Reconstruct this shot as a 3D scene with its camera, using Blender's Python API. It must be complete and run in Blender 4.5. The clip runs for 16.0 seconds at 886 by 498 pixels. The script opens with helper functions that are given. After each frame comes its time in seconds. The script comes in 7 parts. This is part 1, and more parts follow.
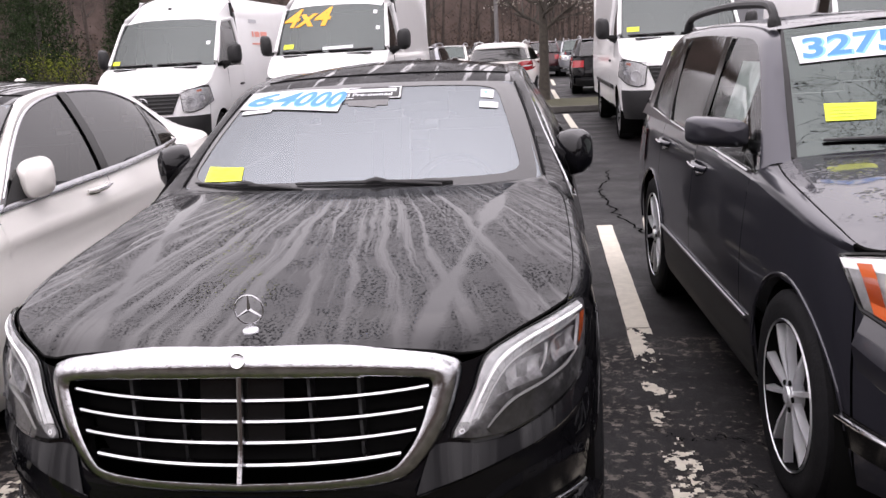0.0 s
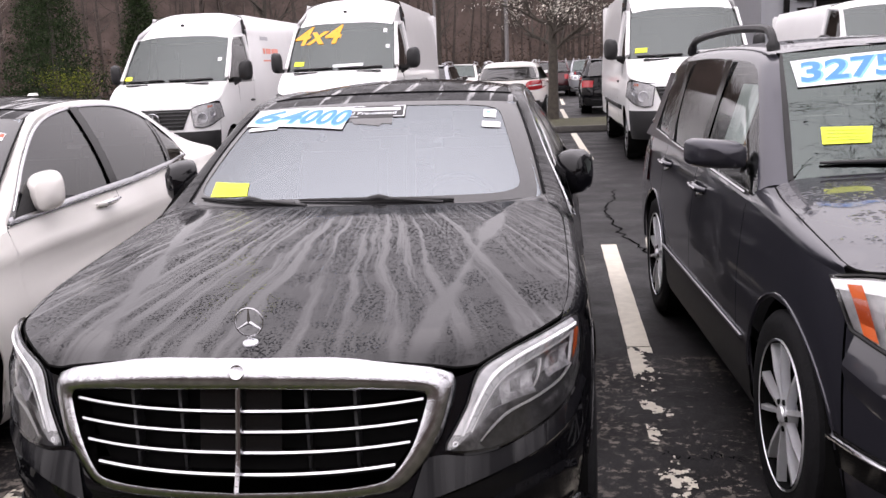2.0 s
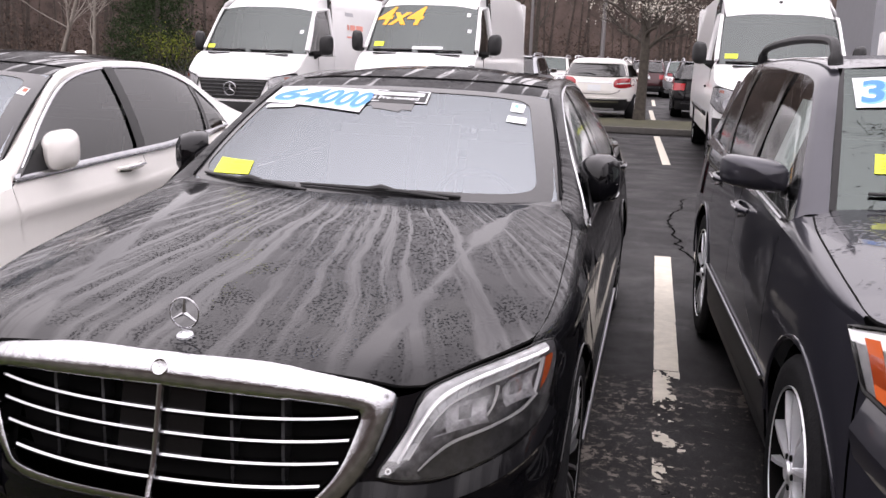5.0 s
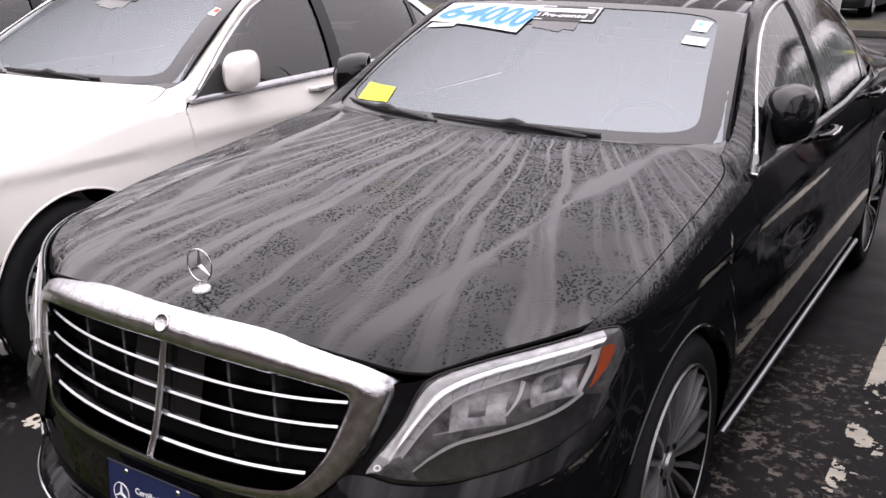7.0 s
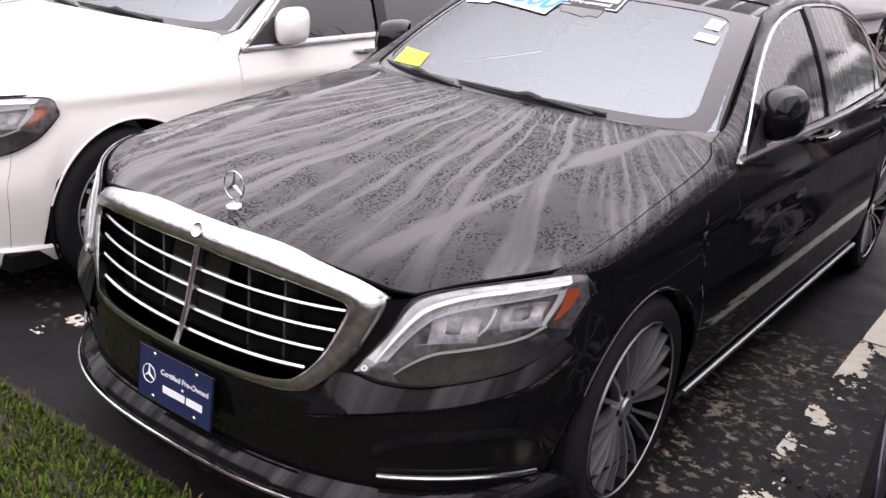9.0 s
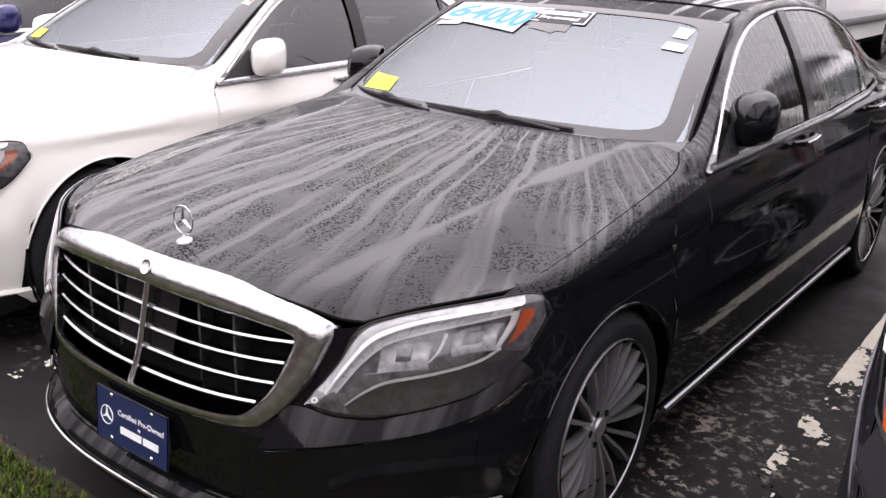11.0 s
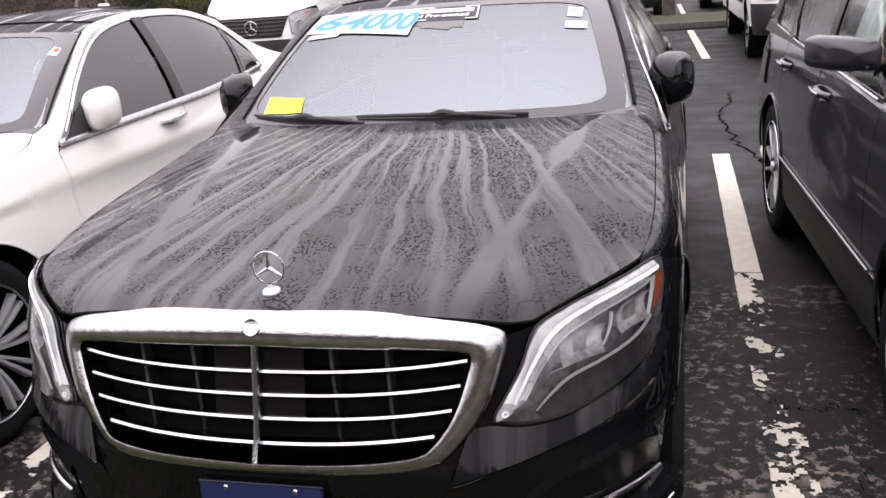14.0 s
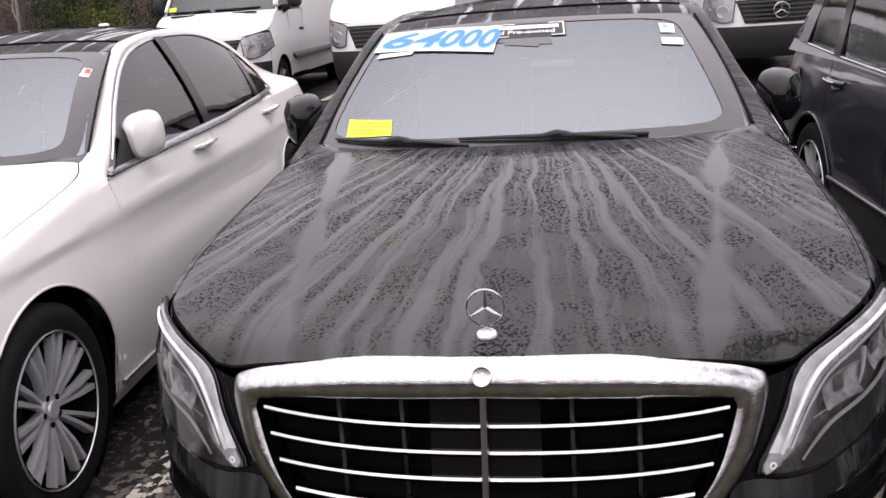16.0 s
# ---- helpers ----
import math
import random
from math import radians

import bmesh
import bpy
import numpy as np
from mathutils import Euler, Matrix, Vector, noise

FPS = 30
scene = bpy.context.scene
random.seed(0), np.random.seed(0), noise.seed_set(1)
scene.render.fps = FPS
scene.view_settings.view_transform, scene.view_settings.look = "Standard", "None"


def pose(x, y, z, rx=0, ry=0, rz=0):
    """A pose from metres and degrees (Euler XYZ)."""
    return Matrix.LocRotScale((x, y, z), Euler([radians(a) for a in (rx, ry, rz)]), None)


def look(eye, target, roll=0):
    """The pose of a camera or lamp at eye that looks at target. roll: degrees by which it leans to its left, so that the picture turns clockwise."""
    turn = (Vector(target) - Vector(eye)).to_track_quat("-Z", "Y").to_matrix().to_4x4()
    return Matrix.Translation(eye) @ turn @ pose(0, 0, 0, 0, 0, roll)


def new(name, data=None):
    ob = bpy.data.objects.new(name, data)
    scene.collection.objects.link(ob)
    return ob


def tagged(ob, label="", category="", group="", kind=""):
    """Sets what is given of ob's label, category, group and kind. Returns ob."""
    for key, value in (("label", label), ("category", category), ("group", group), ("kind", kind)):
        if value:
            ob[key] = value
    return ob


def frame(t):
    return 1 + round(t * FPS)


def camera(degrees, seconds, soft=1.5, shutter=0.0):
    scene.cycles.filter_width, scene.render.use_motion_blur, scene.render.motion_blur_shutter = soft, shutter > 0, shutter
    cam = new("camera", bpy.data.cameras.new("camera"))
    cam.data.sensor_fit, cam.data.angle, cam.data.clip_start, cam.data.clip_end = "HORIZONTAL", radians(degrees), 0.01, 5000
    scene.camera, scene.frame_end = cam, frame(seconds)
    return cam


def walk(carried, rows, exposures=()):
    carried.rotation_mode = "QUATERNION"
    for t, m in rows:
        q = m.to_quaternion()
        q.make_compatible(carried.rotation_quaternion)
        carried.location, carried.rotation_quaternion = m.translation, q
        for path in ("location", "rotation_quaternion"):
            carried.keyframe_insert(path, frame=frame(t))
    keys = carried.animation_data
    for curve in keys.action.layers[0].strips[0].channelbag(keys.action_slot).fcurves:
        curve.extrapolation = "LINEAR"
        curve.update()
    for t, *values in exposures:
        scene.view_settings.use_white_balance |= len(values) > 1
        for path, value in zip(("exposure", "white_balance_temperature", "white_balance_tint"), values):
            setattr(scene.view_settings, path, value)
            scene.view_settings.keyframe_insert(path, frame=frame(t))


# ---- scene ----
cam = camera(51.3, 16.0)
PATH = [
    (0, (0.798, -2.063, 1.584), (0.557, -0.124, 1.158), -3.0),
    (0.5, (0.825, -2.081, 1.585), (0.603, -0.146, 1.133), -2.7),
    (1, (0.849, -2.092, 1.584), (0.717, -0.146, 1.141), -2.1),
    (1.5, (0.841, -2.109, 1.591), (0.644, -0.161, 1.182), -2.5),
    (2, (0.837, -2.113, 1.591), (0.578, -0.168, 1.203), -2.4),
    (2.5, (0.837, -2.118, 1.592), (0.586, -0.172, 1.208), -2.5),
    (3, (0.834, -2.123, 1.592), (0.579, -0.175, 1.217), -2.1),
    (5.5, (1.152, -1.651, 1.587), (0.675, 0.245, 1.167), 2.5),
    (6, (1.205, -1.459, 1.611), (0.567, 0.389, 1.188), 2.6),
    (6.5, (1.382, -1.261, 1.622), (0.414, 0.408, 1.095), 3.6),
    (7, (1.536, -1.205, 1.626), (0.518, 0.404, 1.011), 0.1),
    (7.5, (1.558, -1.341, 1.628), (0.549, 0.25, 0.954), 0.8),
    (8, (1.641, -1.484, 1.633), (0.566, 0.061, 0.958), 5.9),
    (8.2, (1.684, -1.5, 1.654), (0.695, 0.103, 0.98), 7.2),
    (10.3, (1.934, -1.285, 1.639), (0.7, 0.154, 1.001), 2.0),
    (10.5, (1.952, -1.291, 1.651), (0.736, 0.163, 1.012), 2.1),
    (11, (1.916, -1.286, 1.644), (0.796, 0.251, 1.025), 2.3),
    (11.5, (1.83, -1.357, 1.631), (0.713, 0.173, 0.988), -0.2),
    (12, (1.664, -1.475, 1.604), (0.689, 0.148, 0.962), -1.8),
    (12.5, (1.534, -1.495, 1.598), (0.757, 0.225, 0.938), -2.4),
    (13, (1.254, -1.514, 1.533), (0.586, 0.242, 0.847), -5.4),
    (13.5, (1.124, -1.555, 1.552), (0.398, 0.183, 0.878), -7.0),
    (14, (0.922, -1.676, 1.565), (0.422, 0.174, 0.99), -4.4),
    (14.5, (0.741, -1.764, 1.585), (0.42, 0.124, 1.009), -3.9),
    (15, (0.62, -1.756, 1.595), (0.318, 0.145, 1.05), -3.3),
    (15.5, (0.412, -1.653, 1.55), (0.11, 0.263, 1.064), -2.9),
    (16, (0.226, -1.578, 1.564), (-0.102, 0.321, 1.029), -4.2),
]
walk(cam, [(t, look(eye, target, roll)) for t, eye, target, roll in PATH], [(0.0, 0.7, 6750, 19), (7.0, 0.72, 6750, 19), (8.0, 0.95, 6750, 19), (12.5, 1.0, 6750, 19), (13.5, 1.0, 6750, 19), (14.5, 0.78, 6750, 19), (15.3, 0.66, 6750, 19), (16.0, 0.48, 6750, 19)])

# ---- sky: an even overcast ----
CLOUD = 13.0
world = bpy.data.worlds.new("world")
scene.world = world
world.use_nodes = True
wn, wl = world.node_tree.nodes, world.node_tree.links
sky = wn.new("ShaderNodeTexSky")
sky.sky_type = "NISHITA"
sky.sun_disc = False
sky.sun_elevation, sky.sun_rotation = radians(52), radians(200)
sky.dust_density, sky.air_density = 4.0, 0.8
grey = wn.new("ShaderNodeHueSaturation")
grey.inputs["Saturation"].default_value = 0.1
wl.new(sky.outputs[0], grey.inputs["Color"])
# cloud cover: three times as bright overhead as at the horizon
tcw, sep, cover, mixw = wn.new("ShaderNodeTexCoord"), wn.new("ShaderNodeSeparateXYZ"), wn.new("ShaderNodeValToRGB"), wn.new("ShaderNodeMix")
mixw.data_type = "RGBA"
cover.color_ramp.elements[0].position, cover.color_ramp.elements[1].position = 0.0, 1.0
cover.color_ramp.elements[0].color = (0.28 * CLOUD, 0.28 * CLOUD, 0.29 * CLOUD, 1)
cover.color_ramp.elements[1].color = (0.97 * CLOUD, 0.97 * CLOUD, 1.04 * CLOUD, 1)
wl.new(tcw.outputs["Generated"], sep.inputs[0])
wl.new(sep.outputs["Z"], cover.inputs[0])
mixw.inputs[0].default_value = 0.92
wl.new(grey.outputs[0], mixw.inputs[6])
wl.new(cover.outputs[0], mixw.inputs[7])
wl.new(mixw.outputs[2], wn["Background"].inputs["Color"])
wn["Background"].inputs["Strength"].default_value = 0.14
sun = new("sun", bpy.data.lights.new("sun", "SUN"))
sun.data.energy, sun.data.angle, sun.data.color = 0.5, radians(140), (1.0, 0.97, 0.94)
sun.matrix_world = look((0, 0, 30), (6, 10, 0))


# ---- materials ----
def mat(name, col, rough=0.5, metal=0.0, coat=0.0, var=0.0, scale=8.0, bump=0.0, bscale=60.0, rvar=0.0, ior=1.5):
    """A principled material with colour, roughness and relief that vary at two scales."""
    m = bpy.data.materials.new(name)
    m.use_nodes = True
    nd, lk = m.node_tree.nodes, m.node_tree.links
    b = nd["Principled BSDF"]
    b.inputs["Base Color"].default_value = (*col, 1)
    b.inputs["Roughness"].default_value = rough
    b.inputs["Metallic"].default_value = metal
    b.inputs["Coat Weight"].default_value = coat
    b.inputs["Coat Roughness"].default_value = 0.04
    b.inputs["IOR"].default_value = ior
    if coat >= 1.0:
        b.inputs["Specular IOR Level"].default_value = 0.15
    tc = nd.new("ShaderNodeTexCoord")
    if var or rvar:
        n1 = nd.new("ShaderNodeTexNoise")
        n1.inputs["Scale"].default_value, n1.inputs["Detail"].default_value = scale, 8
        n1.inputs["Roughness"].default_value = 0.65
        lk.new(tc.outputs["Object"], n1.inputs["Vector"])
        if var:
            r = nd.new("ShaderNodeValToRGB")
            r.color_ramp.elements[0].position, r.color_ramp.elements[1].position = 0.3, 0.7
            r.color_ramp.elements[0].color = (*[c * (1 - var) for c in col], 1)
            r.color_ramp.elements[1].color = (*[min(1, c * (1 + var)) for c in col], 1)
            lk.new(n1.outputs["Fac"], r.inputs[0])
            lk.new(r.outputs[0], b.inputs["Base Color"])
        if rvar:
            mr = nd.new("ShaderNodeMapRange")
            mr.inputs["From Min"].default_value, mr.inputs["From Max"].default_value = 0.3, 0.7
            mr.inputs["To Min"].default_value, mr.inputs["To Max"].default_value = max(0, rough - rvar), min(1, rough + rvar)
            lk.new(n1.outputs["Fac"], mr.inputs["Value"])
            lk.new(mr.outputs[0], b.inputs["Roughness"])
    if bump:
        n2 = nd.new("ShaderNodeTexNoise")
        n2.inputs["Scale"].default_value, n2.inputs["Detail"].default_value = bscale, 6
        lk.new(tc.outputs["Object"], n2.inputs["Vector"])
        bp = nd.new("ShaderNodeBump")
        bp.inputs["Strength"].default_value, bp.inputs["Distance"].default_value = bump, 0.01
        lk.new(n2.outputs["Fac"], bp.inputs["Height"])
        lk.new(bp.outputs[0], b.inputs["Normal"])
    return m


def glass(name, tint=(0.75, 0.8, 0.8), rough=0.0, streak=0.0, ior=1.9, sheen=(1, 1, 1)):
    """Thin window glass: a mirror coat over a tinted clear pane."""
    m = bpy.data.materials.new(name)
    m.use_nodes = True
    nd, lk = m.node_tree.nodes, m.node_tree.links
    nd.remove(nd["Principled BSDF"])
    t, g, mx, fr = nd.new("ShaderNodeBsdfTransparent"), nd.new("ShaderNodeBsdfGlossy"), nd.new("ShaderNodeMixShader"), nd.new("ShaderNodeFresnel")
    t.inputs[0].default_value = (*tint, 1)
    g.inputs["Roughness"].default_value = rough
    g.inputs["Color"].default_value = (*sheen, 1)
    fr.inputs["IOR"].default_value = ior
    if streak:
        tc, mp, nz, rp = nd.new("ShaderNodeTexCoord"), nd.new("ShaderNodeMapping"), nd.new("ShaderNodeTexNoise"), nd.new("ShaderNodeValToRGB")
        mp.inputs["Scale"].default_value = (1.0, 26.0, 2.2)
        nz.inputs["Scale"].default_value, nz.inputs["Detail"].default_value = 1.6, 5
        rp.color_ramp.elements[0].position, rp.color_ramp.elements[1].position = 0.38, 0.68
        rp.color_ramp.elements[0].color = (*[c * (1 - streak) for c in tint], 1)
        rp.color_ramp.elements[1].color = (*[min(1, c * (1 + streak)) for c in tint], 1)
        lk.new(tc.outputs["Object"], mp.inputs[0])
        lk.new(mp.outputs[0], nz.inputs["Vector"])
        lk.new(nz.outputs["Fac"], rp.inputs[0])
        lk.new(rp.outputs[0], t.inputs[0])
        bp = nd.new("ShaderNodeBump")
        bp.inputs["Strength"].default_value, bp.inputs["Distance"].default_value = 0.12, 0.004
        lk.new(nz.outputs["Fac"], bp.inputs["Height"])
        lk.new(bp.outputs[0], g.inputs["Normal"])
    lk.new(fr.outputs[0], mx.inputs[0])
    lk.new(t.outputs[0], mx.inputs[1])
    lk.new(g.outputs[0], mx.inputs[2])
    lk.new(mx.outputs[0], nd["Material Output"].inputs[0])
    return m


BLACK = mat("black_paint", (0.004, 0.004, 0.005), 0.25, 0, 1.0)
BLACK.node_tree.nodes["Principled BSDF"].inputs["Coat IOR"].default_value = 1.42
BLACK.node_tree.nodes["Principled BSDF"].inputs["Specular IOR Level"].default_value = 0.0


def wet(name, col, rough, stretch, lo, hi, fan, bead=160.0, metal=0.0, density=0.5, film=(0.42, 0.5), band=False):
    """Paint under rain: smooth runs of water between fields of beads. fan: how far the runs spread towards the nose."""
    m = mat(name, col, rough, metal, 1.0)
    nd, lk = m.node_tree.nodes, m.node_tree.links
    b = nd["Principled BSDF"]

    def node(kind, **kw):
        n = nd.new(kind)
        for k, v in kw.items():
            n.inputs[k].default_value = v
        return n

    def maths(op, a, c):
        n = nd.new("ShaderNodeMath")
        n.operation = op
        for i, v in enumerate((a, c)):
            if isinstance(v, (int, float)):
                n.inputs[i].default_value = v
            else:
                lk.new(v, n.inputs[i])
        return n.outputs[0]
    tc, sep = nd.new("ShaderNodeTexCoord"), nd.new("ShaderNodeSeparateXYZ")
    lk.new(tc.outputs["Object"], sep.inputs[0])
    wob = node("ShaderNodeTexNoise", Scale=3.2, Detail=3.0)
    lk.new(tc.outputs["Object"], wob.inputs["Vector"])
    spread = maths("ADD", 1.0, maths("MULTIPLY", maths("SUBTRACT", 1.45, sep.outputs["Y"]), fan))
    q = maths("DIVIDE", sep.outputs["X"], spread)
    q = maths("ADD", q, maths("MULTIPLY", maths("SUBTRACT", wob.outputs["Fac"], 0.5), 0.055))
    comb = nd.new("ShaderNodeCombineXYZ")
    lk.new(maths("MULTIPLY", q, stretch[0]), comb.inputs[0])
    lk.new(maths("MULTIPLY", sep.outputs["Y"], stretch[1]), comb.inputs[1])
    runs = node("ShaderNodeTexNoise", Scale=1.0, Detail=4.0, Roughness=0.55)
    lk.new(comb.outputs[0], runs.inputs["Vector"])
    mask = node("ShaderNodeMapRange", **{"From Min": lo, "From Max": hi})
    lk.new(runs.outputs["Fac"], mask.inputs["Value"])
    fields = node("ShaderNodeTexNoise", Scale=9.0, Detail=5.0)
    lk.new(tc.outputs["Object"], fields.inputs["Vector"])
    dens = node("ShaderNodeMapRange", **{"From Min": density - 0.12, "From Max": density + 0.08})
    lk.new(fields.outputs["Fac"], dens.inputs["Value"])
    drops = node("ShaderNodeTexVoronoi", Scale=bead)
    lk.new(tc.outputs["Object"], drops.inputs["Vector"])
    dome = node("ShaderNodeMapRange", **{"From Min": 0.45, "From Max": 0.1})
    lk.new(drops.outputs["Distance"], dome.inputs["Value"])
    wetness = mask.outputs[0]
    if band:
        # the broad run along the fold on each side
        fold = maths("ADD", 0.43, maths("MULTIPLY", sep.outputs["Y"], 0.13))
        off = maths("ABSOLUTE", maths("SUBTRACT", maths("ABSOLUTE", sep.outputs["X"], 0.0), fold), 0.0)
        off = maths("ADD", off, maths("MULTIPLY", maths("SUBTRACT", wob.outputs["Fac"], 0.5), 0.13))
        bd = node("ShaderNodeMapRange", **{"From Min": 0.040, "From Max": 0.014})
        lk.new(off, bd.inputs["Value"])
        wetness = maths("MAXIMUM", wetness, bd.outputs[0])
    dry = maths("SUBTRACT", 1.0, wetness)
    speck = node("ShaderNodeMapRange", **{"From Min": 0.5, "From Max": 0.25})
    lk.new(drops.outputs["Distance"], speck.inputs["Value"])
    h = maths("MULTIPLY", maths("MULTIPLY", dome.outputs[0], dry), dens.outputs[0])
    h = maths("ADD", h, maths("MULTIPLY", wetness, 0.25))
    bp = node("ShaderNodeBump", Strength=0.8, Distance=0.003)
    lk.new(h, bp.inputs["Height"])
    for s in ("Normal", "Coat Normal"):
        lk.new(bp.outputs[0], b.inputs[s])
    b.inputs["Coat Roughness"].default_value = 0.05
    b.inputs["Coat IOR"].default_value = 1.42
    # the film mirrors the sky whole, the beads break it up
    weight = maths("ADD", film[0], maths("MULTIPLY", wetness, film[1]))
    lk.new(maths("SUBTRACT", weight, maths("MULTIPLY", maths("MULTIPLY", speck.outputs[0], dry), maths("MULTIPLY", dens.outputs[0], film[0] * 0.60))), b.inputs["Coat Weight"])
    b.inputs["Specular IOR Level"].default_value = 0.0
    return m


HOOD = wet("wet_black_paint", (0.006, 0.006, 0.007), 0.3, (37.0, 0.7), 0.47, 0.60, 1.25, 105.0, density=0.49, film=(0.84, 0.46), band=True)
FACETWET = wet("wet_black_bumper", (0.006, 0.006, 0.007), 0.3, (16.0, 1.0), 0.40, 0.62, 0.0, 120.0, density=0.75, film=(0.16, 0.6))
SIDEWET = wet("wet_black_side", (0.005, 0.005, 0.006), 0.3, (2.0, 11.0), 0.44, 0.66, 0.0, 90.0, density=0.80, film=(0.6, 0.14))
SIDEWET.node_tree.nodes["Bump"].inputs["Strength"].default_value = 0.15
ROOFWET = wet("wet_black_roof", (0.006, 0.006, 0.007), 0.25, (14.0, 0.9), 0.55, 0.60, 0.0, 120.0, film=(0.4, 1.0))
WETGREY = wet("wet_graphite_paint", (0.045, 0.045, 0.053), 0.32, (1.0, 1.0), 0.7, 0.9, 0.0, 45.0, 0.4, 0.60, (1.0, 0.0))
WETGREY.node_tree.nodes["Principled BSDF"].inputs["Coat IOR"].default_value = 1.75
WHITE = mat("white_paint", (0.85, 0.83, 0.79), 0.3, 0, 1.0, 0.02, 3)
VANWHITE = mat("van_white_paint", (0.80, 0.80, 0.80), 0.35, 0, 0.6, 0.02, 3)
GREY = mat("graphite_paint", (0.036, 0.036, 0.046), 0.34, 0.5, 1.0, 0.06, 3)
GREY.node_tree.nodes["Principled BSDF"].inputs["Coat IOR"].default_value = 1.48
BLUE = mat("blue_paint", (0.01, 0.012, 0.09), 0.28, 0.2, 1.0)
SILVER = mat("silver_paint", (0.35, 0.36, 0.38), 0.3, 0.6, 1.0)
MAROON = mat("maroon_paint", (0.05, 0.012, 0.015), 0.28, 0.2, 1.0)
CHROME = mat("chrome", (0.56, 0.56, 0.58), 0.10, 1.0, 0, 0.12, 22, 0.07, 160, 0.06)
SATIN = mat("satin_trim", (0.34, 0.34, 0.36), 0.35, 1.0)
RUBBER = mat("rubber", (0.010, 0.010, 0.011), 0.8, 0, 0, 0.25, 20, 0.3, 120)
RUBBER.node_tree.nodes["Principled BSDF"].inputs["Specular IOR Level"].default_value = 0.15
PLASTIC = mat("black_plastic", (0.014, 0.014, 0.015), 0.5, 0, 0, 0.2, 30, 0.2, 200)
PIANO = mat("gloss_black_trim", (0.005, 0.005, 0.005), 0.16, ior=1.35)
# near-black underside; also stands for the shade inside the wheels
DARK = mat("underbody_and_shade", (0.006, 0.006, 0.006), 0.9)
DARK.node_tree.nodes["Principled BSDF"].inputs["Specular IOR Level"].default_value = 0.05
ALLOY = mat("alloy", (0.66, 0.67, 0.69), 0.28, 0.5, 0, 0.08, 12)
# disc steel darkened: the shade behind the spokes is in its colour
DISC = mat("shaded_brake_disc", (0.035, 0.033, 0.032), 0.5, 0.6, 0, 0.3, 20)
DARKALLOY = mat("dark_alloy", (0.29, 0.29, 0.30), 0.33, 0.75, 0, 0.1, 12)
LAMPBACK = mat("lamp_housing", (0.19, 0.19, 0.20), 0.3, 0.4, 0, 0.7, 30, 0.6, 40)
GRILLECHROME = mat("wet_chrome", (0.56, 0.56, 0.58), 0.08, 1.0, 0, 0.30, 45, 0.10, 300, 0.07)
# pale, non-mirroring: the sky's sheen on the lamp is put into the colour
LAMPPALE = mat("lamp_sky_sheen", (0.70, 0.71, 0.73), 0.3, 0.1, 0, 0.25, 34, 0.35, 60)
# dark grey that paints the reflection low in the headlamp
LAMPDARK = mat("lamp_dark_reflection", (0.06, 0.06, 0.063), 0.3, 0.2, 0, 0.5, 30, 0.4, 40)
LAMPMID = mat("lamp_cup", (0.60, 0.60, 0.62), 0.25, 0.3, 0, 0.55, 34, 0.5, 50)
LAMPCHROME = mat("lamp_reflector", (0.75, 0.76, 0.8), 0.2, 0.45, 0, 0.2, 30, 0.35, 28)
# near-white, so bright lamp lines carry the sky's glare as colour
LED = mat("light_guide", (0.95, 0.96, 0.97), 0.2)
AMBER = mat("amber_lens", (0.62, 0.12, 0.03), 0.15, 0, 0.8)
RED = mat("red_lens", (0.35, 0.01, 0.015), 0.12, 0, 0.8)
GLASS = glass("windscreen_glass", (0.93, 0.98, 1.0), 0.0, 0.0, 11.0, (0.298, 0.322, 0.340))
TINT = glass("tinted_glass", (0.16, 0.17, 0.17), 0.0, 0.0, 1.7)
VANGLASS = glass("van_glass", (0.50, 0.54, 0.52), 0.0, 0.0, 9.0, (0.155, 0.17, 0.165))
SUVGLASS = glass("green_glass", (0.40, 0.44, 0.42), 0.0, 0.0, 9.0, (0.142, 0.162, 0.154))
SUVSIDE = glass("clear_side_glass", (0.72, 0.80, 0.76), 0.01, 0.12, 1.6)
SIDEGLASS = glass("side_glass", (0.60, 0.66, 0.63), 0.02, 0.5, 2.1)
LENS = glass("lamp_lens", (0.92, 0.92, 0.92), 0.10, 0.0, 2.0)
CERAMIC = mat("wet_black_glass_band", (0.008, 0.008, 0.009), 0.35, 0, 0.75, 0.3, 40, 0.10, 260)
CERAMIC.node_tree.nodes["Principled BSDF"].inputs["Coat IOR"].default_value = 1.5
CABIN = mat("beige_leather", (0.20, 0.17, 0.145), 0.55, 0, 0, 0.08, 10)
DASH = mat("dark_dashboard", (0.03, 0.03, 0.032), 0.5, 0, 0, 0.1, 20)
YELLOW = mat("yellow_sticker", (0.75, 0.85, 0.03), 0.5, 0, 0.2, 0.04, 6)
PAPER = mat("white_sticker", (0.80, 0.82, 0.84), 0.45, 0, 0.2, 0.02, 6)
INKBLUE = mat("blue_ink", (0.05, 0.24, 0.75), 0.5)
INKCYAN = mat("pale_blue_ink", (0.20, 0.50, 0.90), 0.5)
INKBLACK = mat("black_ink", (0.015, 0.015, 0.015), 0.5)
INKORANGE = mat("orange_ink", (0.90, 0.42, 0.02), 0.5)
INKRED = mat("red_ink", (0.70, 0.10, 0.05), 0.5)
NAVY = mat("navy_plate", (0.012, 0.018, 0.075), 0.35, 0, 0.5, 0.1, 15)
MIRROR = mat("mirror_glass", (0.85, 0.87, 0.88), 0.02, 1.0)


# ---- geometry helpers ----
def lerp(a, b, t):
    return a + (b - a) * t


